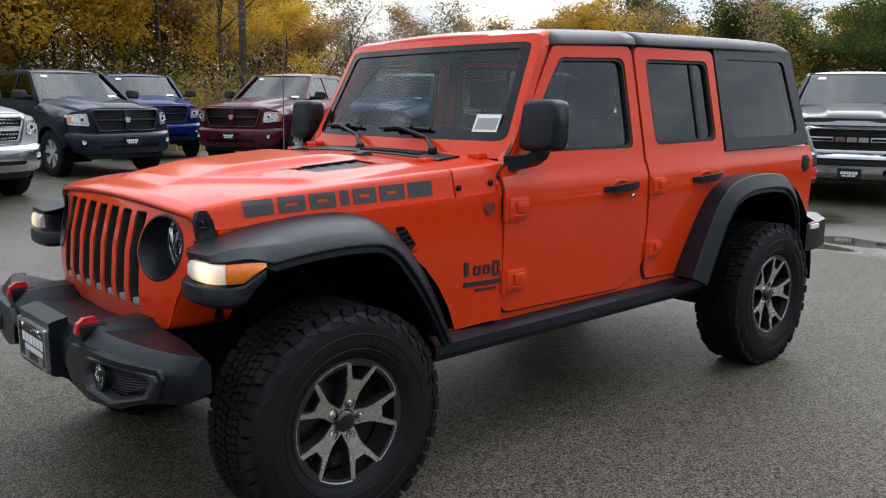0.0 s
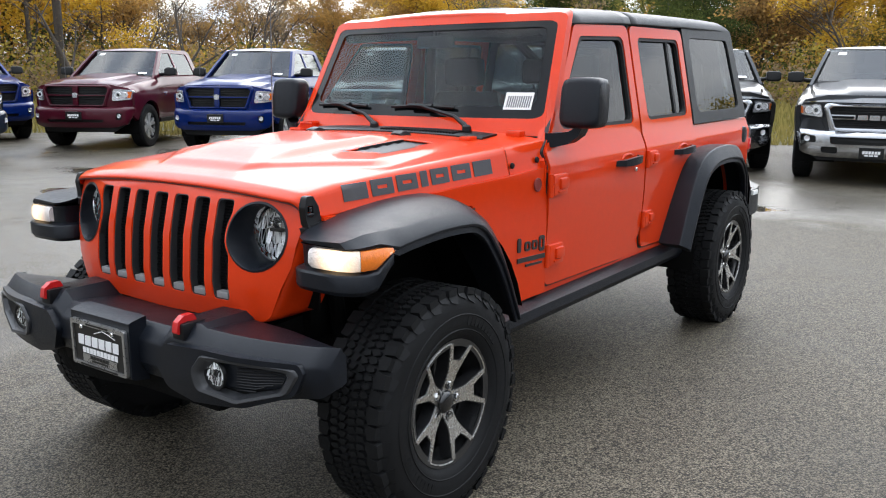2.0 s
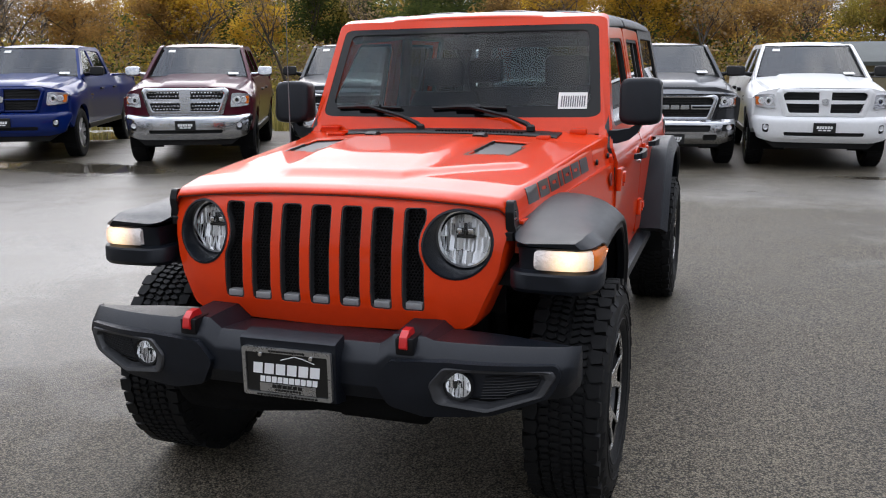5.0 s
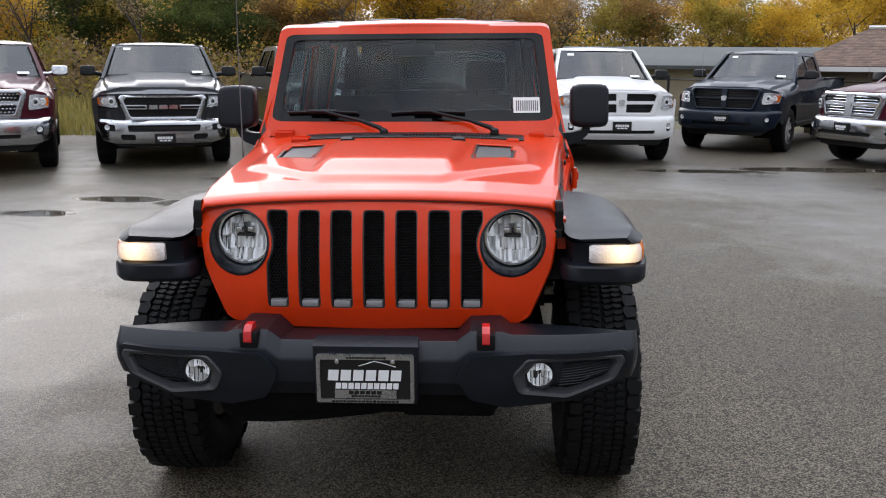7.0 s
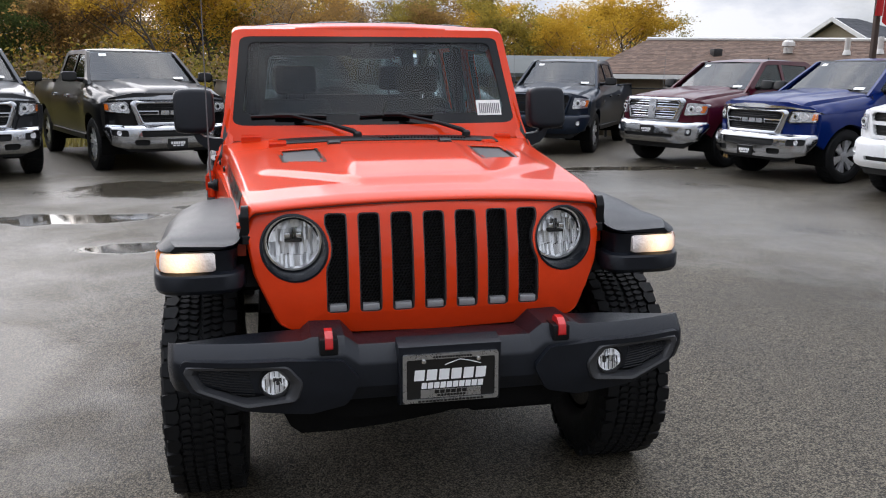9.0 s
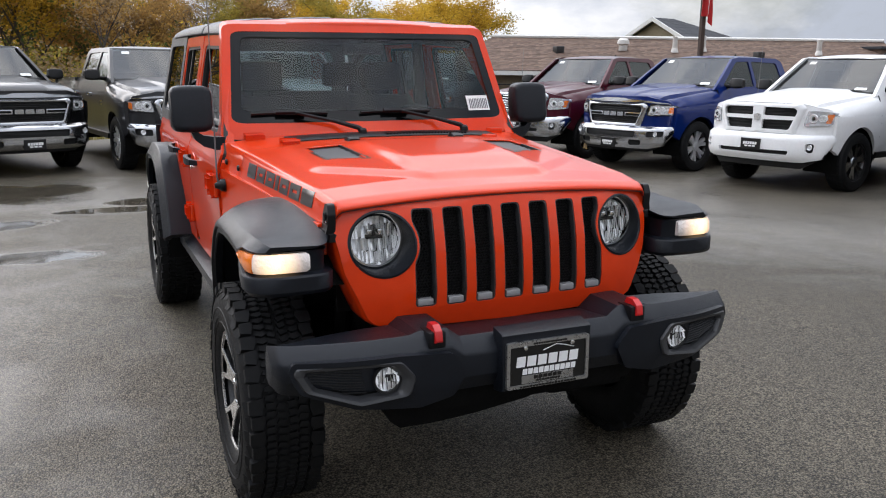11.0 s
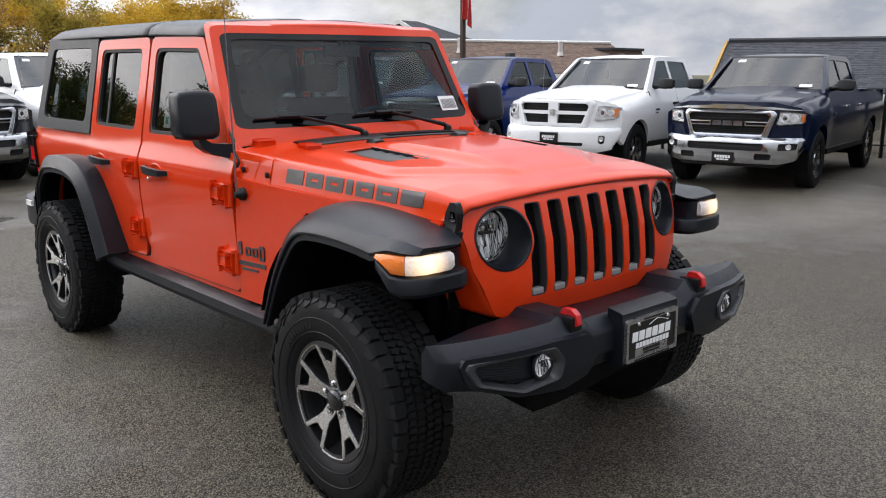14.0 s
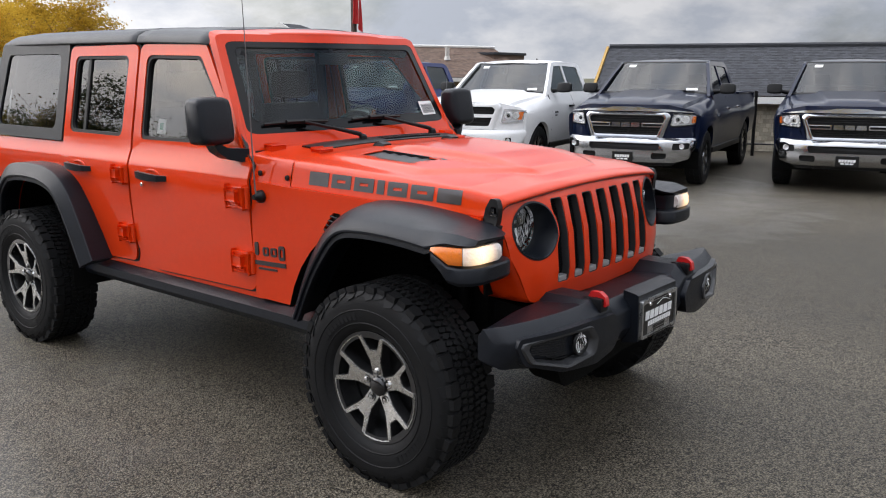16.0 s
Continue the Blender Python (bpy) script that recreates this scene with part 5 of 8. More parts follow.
part("screen_border", bm, FRIT, screen, "black glass border")
bm = bmesh.new()
slab(bm, [(0.515, 0.165), (0.648, 0.165), (0.645, 0.315), (0.512, 0.315)], (), lambda a, b, k: screen_at(a, b, k, -0.0015, 0.001))
sticker = part("window_sticker", bm, PAPER, screen, "white paper window sticker")
for q in range(11):
    bm = bmesh.new()
    x = 0.527 + 0.0105 * q
    slab(bm, [(x, 0.185), (x + 0.0062, 0.185), (x + 0.006, 0.285), (x - 0.0002, 0.285)], (), lambda a, b, k: screen_at(a, b, k, -0.0027, 0.0005))
    part("print_bar", bm, SATIN_GREY, sticker)

# pillars between screen frame and doors
for sgn in (1, -1):
    bm = bmesh.new()
    rings = []
    for z in (1.13, 1.18, 1.215, 1.262, 1.305, 1.40, 1.55, 1.70, 1.775):
        back = curve_at(((1.13, 0.897), (1.215, 0.899), (1.262, 0.950), (1.768, 1.325)), z)
        front = curve_at(((1.13, 0.870), (1.215, 0.885), (1.262, 0.925), (1.305, 0.968), (1.80, 1.228)), z)
        xo = side_x(z) + 0.004
        rings.append([(sgn * (xo - 0.055), front + 0.03, z), (sgn * (xo - 0.022), front + 0.012, z), (sgn * (xo - 0.006), front + 0.022, z), (sgn * xo, back - 0.004, z), (sgn * (xo - 0.01), back + 0.002, z), (sgn * (xo - 0.055), back + 0.002, z)])
    loft(bm, rings)
    part("screen_pillar", bm, ORANGE, CAR, sharp=40)

# roof


def roof_point(u, v, y0, y1):
    x = (2 * u - 1)
    y = y0 + (y1 - y0) * v
    a = abs(x)
    w = 0.690 - 0.012 * ease((y - 2.8) / 0.8)
    top = curve_at(((1.17, 1.818), (1.20, 1.836), (1.25, 1.848), (1.34, 1.860), (1.9, 1.880), (2.7, 1.889), (3.35, 1.892), (3.48, 1.886), (3.545, 1.872)), y)
    ribs = 0.006 * (1 if int((a * w + 0.05) / 0.16) % 2 else 0) * (1 if a < 0.8 and y > 1.36 else 0)
    if a < 0.88:
        z = top - 0.022 * (a / 0.88) ** 2 + ribs
        px = w * a * 0.985
    else:
        s = (a - 0.88) / 0.12
        px = w * 0.985 * 0.88 + w * 0.132 * math.sin(min(1, 1.5 * s) * math.pi / 2)
        z = top - 0.022 - 0.060 * (1 - math.cos(min(1, 1.5 * s) * math.pi / 2)) * 0.7 - 0.028 * s
    if y0 < 1.25:
        y += (1 - v) * (0.075 * (px / 0.7) ** 2 - 0.03)
        z -= 0.012 * (1 - v)
        px *= 1 - 0.018 * (1 - v)
    return (px if x >= 0 else -px, y, z)


for name, y0, y1, mat, label in (("roof_header", 1.212, 1.305, ORANGE, "orange header above the windscreen"), ("roof_panel", 1.312, 1.945, HARDTOP, "black grained removable roof panel"), ("roof_panel", 1.953, 3.545, HARDTOP, "black grained rear hardtop")):
    bm = bmesh.new()
    sheet(bm, lambda u, v: roof_point(u, v, y0, y1), 60, max(3, int((y1 - y0) / 0.08)))
    ob = part(name, bm, mat, CAR, label, sharp=40)
    mod = ob.modifiers.new("thickness", "SOLIDIFY")
    mod.thickness, mod.offset = 0.03, -1.0
bm = bmesh.new()
slab(bm, rounded([(-0.665, 1.24), (0.665, 1.24), (0.60, 1.80), (-0.60, 1.80)], 0.05), [rounded([(-0.56, 1.33), (0.56, 1.33), (0.51, 1.72), (-0.51, 1.72)], 0.05)[::-1]], lambda a, b, k: (a, 3.66 - 0.24 * (b - 1.24) + (0 if k else -0.04), b))
part("hardtop_back", bm, HARDTOP, CAR)
bm = bmesh.new()
slab(bm, rounded([(-0.56, 1.33), (0.56, 1.33), (0.51, 1.72), (-0.51, 1.72)], 0.05), (), lambda a, b, k: (a, 3.645 - 0.24 * (b - 1.24), b), thick=False)
part("rear_window", bm, TINTED, CAR).visible_shadow = False
bm = bmesh.new()
box(bm, (-0.765, 3.64, 0.62), (0.765, 3.70, 1.24), 0.02)
part("tailgate", bm, ORANGE, CAR)
for sgn in (1, -1):
    bm = bmesh.new()
    box(bm, (sgn * 0.60, 3.66, 0.99), (sgn * 0.79, 3.79, 1.18), 0.025)
    tl = part("tail_lamp", bm, BLACK_PLASTIC, CAR, "tail lamp in a black housing")
    bm = bmesh.new()
    box(bm, (sgn * 0.775, 3.70, 1.02), (sgn * 0.796, 3.775, 1.10), 0.008)
    part("red_lens", bm, RED_LENS, tl, "red lens")
    bm = bmesh.new()
    lathe(bm, [(0.055, 0), (0.053, 0.012), (0.030, 0.016)], 20, lambda r, h, c, s: (sgn * (0.788 + h), 3.60 + r * c, 1.13 + r * s))
    if sgn > 0:
        part("fuel_cap", bm, BLACK_PLASTIC, CAR, "black fuel filler cap")
    else:
        bm.free()
    bm = bmesh.new()
    loft(bm, [[(sgn * x, y, 0.60), (sgn * x, y, 0.79 - 0.02 * (x > 0.8)), (sgn * x, y - 0.16, 0.79 - 0.02 * (x > 0.8)), (sgn * x, y - 0.16, 0.60)] for x, y in ((0.3, 3.92), (0.75, 3.90), (0.86, 3.80), (0.90, 3.62))])
    part("rear_bumper", bm, BLACK_PLASTIC, CAR)
    bm = bmesh.new()
    box(bm, (sgn * 0.895, 3.50, 0.735), (sgn * 0.915, 3.60, 0.765), 0.004)
    part("reflector_strip", bm, PAPER, CAR)
# spare wheel carrier
bm = bmesh.new()
lathe(bm, [(0.24, 0.0), (0.40, 0.0), (0.415, 0.05), (0.415, 0.20), (0.38, 0.26), (0.24, 0.25)], 40, lambda r, h, c, s: (r * c, 3.74 + h, 1.08 + r * s))
part("spare_tyre", bm, RUBBER, CAR)

# cowl grille, wipers
bm = bmesh.new()
loft(bm, [[(x, y, hood_z(x, y) + h) for y, h in ((0.752, -0.01), (0.754, 0.005), (0.760, 0.008), (0.872, 0.008), (0.878, 0.004), (0.880, -0.01))] for x in [-0.50 + 1.06 * k / 16 for k in range(17)]])
part("cowl_grille", bm, DARK_PLASTIC, CAR, "black cowl air intake")
for q in range(26):
    bm = bmesh.new()
    x = -0.02 + 0.0165 * q
    zc = hood_z(x, 0.81) + 0.006
    box(bm, (x, 0.768, zc - 0.004), (x + 0.007, 0.862, zc + 0.007), 0.002, 1)
    part("cowl_rib", bm, DARK_PLASTIC, cowl)
for x0, x1, px in ((-0.625, -0.26, -0.12), (-0.095, 0.275, 0.42)):
    bm = bmesh.new()

    def on_screen(a, b, off):
        return screen_at(a, b, 1, off)

    tube(bm, [(px, 0.845, 1.305), (px - 0.02, 0.850, 1.325), on_screen(px - 0.12, 0.10, -0.035), on_screen((x0 + x1) / 2 + 0.02, 0.185, -0.045)], [0.016, 0.012, 0.009, 0.008], 8)
    arm = part("wiper_arm", bm, DARK_PLASTIC, CAR, "black wiper")
    bm = bmesh.new()
    tube(bm, [on_screen(x0 + (x1 - x0) * k / 8, 0.175 + 0.01 * math.sin(math.pi * k / 8), -0.014) for k in range(9)], 0.0075, 6)
    tube(bm, [on_screen((x0 + x1) / 2 + d, 0.188, -0.028) for d in (-0.07, 0, 0.07)], 0.012, 6)
    part("wiper_blade", bm, DARK_PLASTIC, arm)
    bm = bmesh.new()
    lathe(bm, [(0.022, 0), (0.020, 0.02), (0.012, 0.028)], 14, lambda r, h, c, s: (px + r * c, 0.845 + r * s, 1.295 + h))
    part("wiper_cap", bm, DARK_PLASTIC, arm)
for sgn in (1, -1):
    bm = bmesh.new()
    box(bm, (sgn * 0.590, 0.895, 1.270), (sgn * 0.665, 0.945, 1.300), 0.008)
    part("screen_hinge", bm, ORANGE, CAR)
    bm = bmesh.new()
    box(bm, (sgn * 0.475, 0.700, hood_z(0.5, 0.73) - 0.01), (sgn * 0.535, 0.765, hood_z(0.5, 0.73) + 0.013), 0.010)
    part("cowl_hinge", bm, ORANGE, CAR)

# door mirrors
for sgn in (1, -1):
    bm = bmesh.new()
    rings = []
    for x, g in ((0.800, 0.72), (0.812, 0.90), (0.840, 0.985), (0.90, 1.0), (0.945, 0.985), (0.972, 0.93), (0.985, 0.78)):
        cz, cy = 1.418, 1.045
        ring = rounded([(cy - 0.075 * g, cz - 0.105 * g), (cy + 0.06 * g, cz - 0.108 * g), (cy + 0.072 * g, cz + 0.108 * g), (cy - 0.04 * g, cz + 0.110 * g)], 0.028, 4)
        rings.append([(sgn * x, a, b) for a, b in ring])
    loft(bm, rings)
    m = part("door_mirror", bm, BLACK_PLASTIC, CAR, "black square door mirror", sharp=50)
    bm = bmesh.new()
    loft(bm, [[(sgn * x, y, z - h), (sgn * x, y + 0.075, z - h * 0.9), (sgn * x, y + 0.075, z + h), (sgn * x, y, z + h)] for x, y, z, h in ((0.760, 0.945, 1.262, 0.030), (0.80, 0.955, 1.262, 0.030), (0.85, 0.985, 1.272, 0.026), (0.885, 1.005, 1.300, 0.024), (0.90, 1.01, 1.33, 0.02))])
    part("mirror_arm", bm, BLACK_PLASTIC, m, sharp=45)
    bm = bmesh.new()
    slab(bm, rounded([(0.82, 1.325), (0.965, 1.325), (0.962, 1.51), (0.825, 1.51)], 0.02), (), lambda a, b, k: (sgn * a, 1.119 if k else 1.112, b))
    part("mirror_glass", bm, CHROME, m, "mirror glass")

# a small green-white sticker on the right front pane
bm = bmesh.new()
slab(bm, [(1.66, 1.325), (1.74, 1.325), (1.735, 1.40), (1.665, 1.40)], (), lambda a, b, k: (-(side_x(b) - 0.020 - (0 if k else 0.002)), a, b))
st = part("window_sticker", bm, PAPER, CAR, "small pale sticker inside the door glass")
bm = bmesh.new()
slab(bm, [(1.685, 1.345), (1.715, 1.345), (1.715, 1.38), (1.685, 1.38)], (), lambda a, b, k: (-(side_x(b) - 0.0185 - (0 if k else 0.001)), a, b))
part("sticker_print", bm, material("green_print", (0.05, 0.35, 0.22), 0.6, vary=0.1), st)

# cabin: dash, wheel, seats and bars, seen dimly through the glass
bm = bmesh.new()
loft(bm, [[(x, 0.98, 1.05), (x, 0.98, 1.27), (x, 1.12, 1.31), (x, 1.26, 1.28), (x, 1.32, 1.18), (x, 1.30, 1.0)] for x in (-0.70, -0.3, 0.3, 0.70)])
part("dashboard", bm, CABIN, CAR)
bm = bmesh.new()
tube(bm, [(0.37 + 0.185 * math.cos(a), 1.45 - 0.06 * math.sin(a), 1.22 + 0.175 * math.sin(a)) for a in [2 * math.pi * k / 24 for k in range(25)]], 0.015, 8, caps=False)
tube(bm, [(0.20, 1.44, 1.22), (0.37, 1.43, 1.21), (0.54, 1.44, 1.22)], 0.018, 6)
tube(bm, [(0.37, 1.43, 1.21), (0.37, 1.25, 1.14)], 0.03, 8)
part("steering_wheel", bm, CABIN, CAR, "black steering wheel")


def car_seat(x, y, w, name="front_seat"):
    bm = bmesh.new()
    rings = []
    for k, (dy, z, g) in enumerate(((0.0, 0.80, 0.9), (0.02, 0.95, 1.0), (0.08, 1.15, 1.0), (0.15, 1.34, 0.92), (0.18, 1.44, 0.75))):
        ring = rounded([(x - w * g, y + dy), (x + w * g, y + dy), (x + w * g * 0.9, y + dy + 0.14), (x - w * g * 0.9, y + dy + 0.14)], 0.05, 3)
        rings.append([(a, b, z) for a, b in ring])
    loft(bm, rings)
    box(bm, (x - w, y - 0.45, 0.76), (x + w, y + 0.06, 0.92), 0.05)
    seat = part(name, bm, SEAT, CAR, "black cloth seat", sharp=50)
    for hx in ((x,) if w < 0.4 else (x - w * 0.6, x + w * 0.6)):
        bm = bmesh.new()
        box(bm, (hx - 0.125, y + 0.17, 1.47), (hx + 0.125, y + 0.27, 1.64), 0.04)
        tube(bm, [(hx - 0.05, y + 0.22, 1.40), (hx - 0.05, y + 0.22, 1.5)], 0.008, 6)
        tube(bm, [(hx + 0.05, y + 0.22, 1.40), (hx + 0.05, y + 0.22, 1.5)], 0.008, 6)
        part("headrest", bm, SEAT, seat)


car_seat(0.37, 1.75, 0.26)
car_seat(-0.37, 1.75, 0.26)
car_seat(0.0, 2.65, 0.62, "rear_seat")
for sgn in (1, -1):
    bm = bmesh.new()
    tube(bm, [(sgn * 0.60, 1.22, 1.74), (sgn * 0.60, 1.92, 1.78), (sgn * 0.60, 2.9, 1.78), (sgn * 0.62, 3.3, 1.6), (sgn * 0.62, 3.45, 1.2)], 0.034, 8)
    tube(bm, [(sgn * 0.60, 1.95, 1.78), (sgn * 0.66, 1.98, 1.2)], 0.034, 8)
    part("roll_bar", bm, CABIN, CAR)
bm = bmesh.new()
tube(bm, [(-0.60, 1.95, 1.78), (0.60, 1.95, 1.78)], 0.03, 8)
tube(bm, [(-0.60, 2.9, 1.78), (0.60, 2.9, 1.78)], 0.03, 8)
part("roll_bar", bm, CABIN, CAR)
bm = bmesh.new()
box(bm, (-0.11, 1.17, 1.67), (0.11, 1.20, 1.73), 0.012)
tube(bm, [(0, 1.19, 1.72), (0, 1.21, 1.79)], 0.012, 6)
part("inside_mirror", bm, CABIN, CAR)

# ---- wheels ----
TR = 0.416    # tyre radius


def car_wheel(sgn, y):
    cx = sgn * 0.816
    # barrel and dark pockets
    bm = bmesh.new()
    lathe(bm, [(0.205, 0.118), (0.232, 0.122), (0.236, 0.110), (0.222, 0.100), (0.212, 0.06), (0.205, -0.10), (0.03, -0.10)], 48, lambda r, h, c, s: (cx + sgn * h, y + r * c, 0.405 + r * s), closed=False)
    lathe(bm, [(0.20, 0.015), (0.17, 0.02), (0.03, 0.03)], 32, lambda r, h, c, s: (cx + sgn * h, y + r * c, 0.405 + r * s), closed=False)
    wheel = part("wheel", bm, ALLOY_DARK, CAR, "black and machined alloy wheel with all-terrain tyre")
    bm = bmesh.new()
    lathe(bm, [(0.150, -0.02), (0.150, 0.0), (0.06, 0.0)], 32, lambda r, h, c, s: (cx + sgn * h, y + r * c, 0.405 + r * s), closed=False)
    part("brake_disc", bm, DARK_PLASTIC, wheel)
    # five forked spokes with machined faces
    for k in range(5):
        a0 = 2 * math.pi * k / 5 + math.pi / 2 - (0.30 if sgn > 0 else 0.05)

        def spoke(inset):
            right = [(0.030, 0.036), (0.0295, 0.072), (0.030, 0.100), (0.036, 0.122), (0.052, 0.161), (0.0705, 0.2040)]
            fork = [(0.0495, 0.2095), (0.034, 0.179), (0.0195, 0.155)]
            g = inset
            pts = [(p[0] - g, p[1]) for p in right] + [(fork[0][0] + g * 0.6, fork[0][1]), (fork[1][0] + g, fork[1][1]), (fork[2][0] + g * 0.5, fork[2][1] - g)]
            pts += [(-q[0], q[1]) for q in pts[::-1]]
            return pts

        def laid(p, h):
            r = Vector(p)
            ca, sa = math.cos(a0), math.sin(a0)
            return (cx + sgn * h, y + r.y * ca - r.x * sa, 0.405 + r.y * sa + r.x * ca)

        def depth(b):
            return 0.088 + 0.034 * (b - 0.04) / 0.18

        bm = bmesh.new()
        slab(bm, spoke(0.0), (), lambda a, b, q: laid((a, b), depth(b) if q else depth(b) - 0.05))
        part("spoke", bm, ALLOY_DARK, wheel)
        bm = bmesh.new()
        slab(bm, spoke(0.0035), (), lambda a, b, q: laid((a, b), depth(b) + (0.003 if q else -0.002)))
        part("spoke_face", bm, ALLOY, wheel, "machined silver spoke face")
        bm = bmesh.new()
        ly, lz = y + 0.0640 * math.cos(a0), 0.405 + 0.0640 * math.sin(a0)
        lathe(bm, [(0.0195, 0.06), (0.0195, 0.0975), (0.0165, 0.0985), (0.0155, 0.0935), (0.004, 0.0930)], 18, lambda r, h, c, s: (cx + sgn * h, ly + r * c, lz + r * s))
        part("lug_recess", bm, GLOSS_BLACK, wheel)
        bm = bmesh.new()
        lathe(bm, [(0.0115, 0.06), (0.0115, 0.097), (0.009, 0.103), (0.003, 0.104)], 6, lambda r, h, c, s: (cx + sgn * h, ly + r * c, lz + r * s))
        part("lug_nut", bm, CHROME, wheel, "chrome lug nut")
    bm = bmesh.new()
    lathe(bm, [(0.043, 0.04), (0.042, 0.096), (0.038, 0.103), (0.032, 0.107), (0.026, 0.110), (0.004, 0.112)], 30, lambda r, h, c, s: (cx + sgn * h, y + r * c, 0.405 + r * s))
    part("centre_cap", bm, GLOSS_BLACK, wheel, "black centre cap")
    # the machined edge shows only across the open pockets between the spokes
    for k in range(5):
        mid = 2 * math.pi * (k + 0.5) / 5 + math.pi / 2 - (0.30 if sgn > 0 else 0.05)
        bm = bmesh.new()
        rings = []
        for i in range(15):
            ang = mid + (i / 14 - 0.5) * 0.66
            rings.append([(cx + sgn * h, y + r * math.cos(ang), 0.405 + r * math.sin(ang)) for r, h in ((0.2165, 0.114), (0.2165, 0.1222), (0.2205, 0.1236), (0.2215, 0.118))])
        loft(bm, rings)
        part("rim_edge", bm, ALLOY, wheel, "machined silver rim edge")
    # tyre
    bm = bmesh.new()
    prof = [(0.222, 0.100), (0.236, 0.122), (0.262, 0.136), (0.300, 0.142), (0.345, 0.141), (0.376, 0.134), (0.392, 0.122), (0.400, 0.105), (0.404, 0.06), (0.405, 0.0), (0.404, -0.06), (0.400, -0.105), (0.392, -0.122), (0.345, -0.141), (0.262, -0.136), (0.222, -0.10)]
    n = 72
    lathe(bm, prof, n, lambda r, h, c, s: (cx + sgn * h, y + r * c, max(0.405 + r * s, -0.004 + 0.0)), closed=False)
    for r in (0.268, 0.322):
        lathe(bm, [(r - 0.003, 0.1375 + (r > 0.3) * 0.004), (r, 0.1405 + (r > 0.3) * 0.004), (r + 0.003, 0.1378 + (r > 0.3) * 0.004)], n, lambda q, h, c, s: (cx + sgn * h, y + q * c, 0.405 + q * s), closed=False)
    tyre = part("tyre", bm, RUBBER, wheel, "chunky black all-terrain tyre", sharp=60)
    # tread blocks: interlocking lugs and shoulder lugs that run on to the sidewall
    bm = bmesh.new()
    count = 46

    def block(quad, r0, r1, seed):
        lo, hi = [], []
        for h, ang in quad:
            lo.append(bm.verts.new((cx + sgn * h, y + r0 * math.cos(ang), 0.405 + r0 * math.sin(ang))))
        ch = sum(q[0] for q in quad) / len(quad)
        ca = sum(q[1] for q in quad) / len(quad)
        for h, ang in quad:
            h2, a2 = ch + (h - ch) * 0.95, ca + (ang - ca) * 0.94
            hi.append(bm.verts.new((cx + sgn * h2, y + r1 * math.cos(a2), max(0.405 + r1 * math.sin(a2), -0.006))))
        k = len(quad)
        for i in range(k):
            bm.faces.new((lo[i], lo[(i + 1) % k], hi[(i + 1) % k], hi[i]))
        bm.faces.new(hi)

    step = 2 * math.pi / count
    rnd = random.Random(7)
    for k in range(count):
        a = k * step
        j = rnd.uniform(-0.06, 0.06) * step
        for side in (1, -1):
            off = 0.0 if side > 0 else 0.5 * step
            w = 0.88 * step * (1.06 if k % 2 else 0.96)
            # shoulder lug, its outer edge stepping in and out
            ho = 0.131 if k % 2 else 0.124
            block([(side * 0.082, a + off + j), (side * ho, a + off + 0.10 * step), (side * ho, a + off + w), (side * 0.088, a + off + w + 0.12 * step), (side * 0.076, a + off + 0.5 * w)], 0.392, TR, k)
            # side biter
            q0, q1 = (0.362, 0.403) if k % 2 else (0.374, 0.403)
            b0, b1 = a + off + 0.06 * step, a + off + w * 1.02
            vs = []
            for hh in (0.0, 1.0):
                for r, ang in ((q0, b0 + 0.12 * step), (q1, b0), (q1, b1), (q0 + 0.012, b1 - 0.05 * step)):
                    base = curve_at(((0.345, 0.1405), (0.376, 0.133), (0.392, 0.121), (0.404, 0.110)), r)
                    vs.append(bm.verts.new((cx + sgn * side * (base + 0.0065 * hh), y + r * math.cos(ang), 0.405 + r * math.sin(ang))))
            for f in ((4, 5, 6, 7), (0, 1, 5, 4), (1, 2, 6, 5), (2, 3, 7, 6), (3, 0, 4, 7)):
                bm.faces.new([vs[i] for i in f])
            # inner zigzag blocks, two rows to each lug
            for o2 in (0.30 * step * side, 0.30 * step * side + 0.5 * step):
                st = 0.52 * step
                block([(side * 0.044, a + o2), (side * 0.070, a + o2 + 0.10 * st), (side * 0.075, a + o2 + 0.55 * st), (side * 0.054, a + o2 + 0.78 * st), (side * 0.038, a + o2 + 0.52 * st)], 0.402, TR, k)
                block([(side * 0.003, a + o2 + 0.35 * st), (side * 0.030, a + o2 + 0.22 * st), (side * 0.037, a + o2 + 0.74 * st), (side * 0.012, a + o2 + 1.02 * st)], 0.402, TR, k)
    part("tread", bm, RUBBER, tyre, sharp=30)
    # raised sidewall lettering as plain bars
    for k in range(9):
        for base in (0.6, 3.5):
            bm = bmesh.new()
            a1 = base + 0.085 * k
            vs = [bm.verts.new((cx + sgn * (0.1405 + d), y + r * math.cos(a1 + da), 0.405 + r * math.sin(a1 + da))) for d in (0, 0.0022) for r, da in ((0.283, 0.0), (0.283, 0.055), (0.312, 0.052), (0.312, 0.0))]
            for f in ((4, 5, 6, 7), (0, 1, 5, 4), (1, 2, 6, 5), (2, 3, 7, 6), (3, 0, 4, 7)):
                bm.faces.new([vs[i] for i in f])
            part("sidewall_bar", bm, RUBBER, tyre)
    return wheel


for sgn in (1, -1):
    for y in (0.0, 3.008):
        car_wheel(sgn, y)

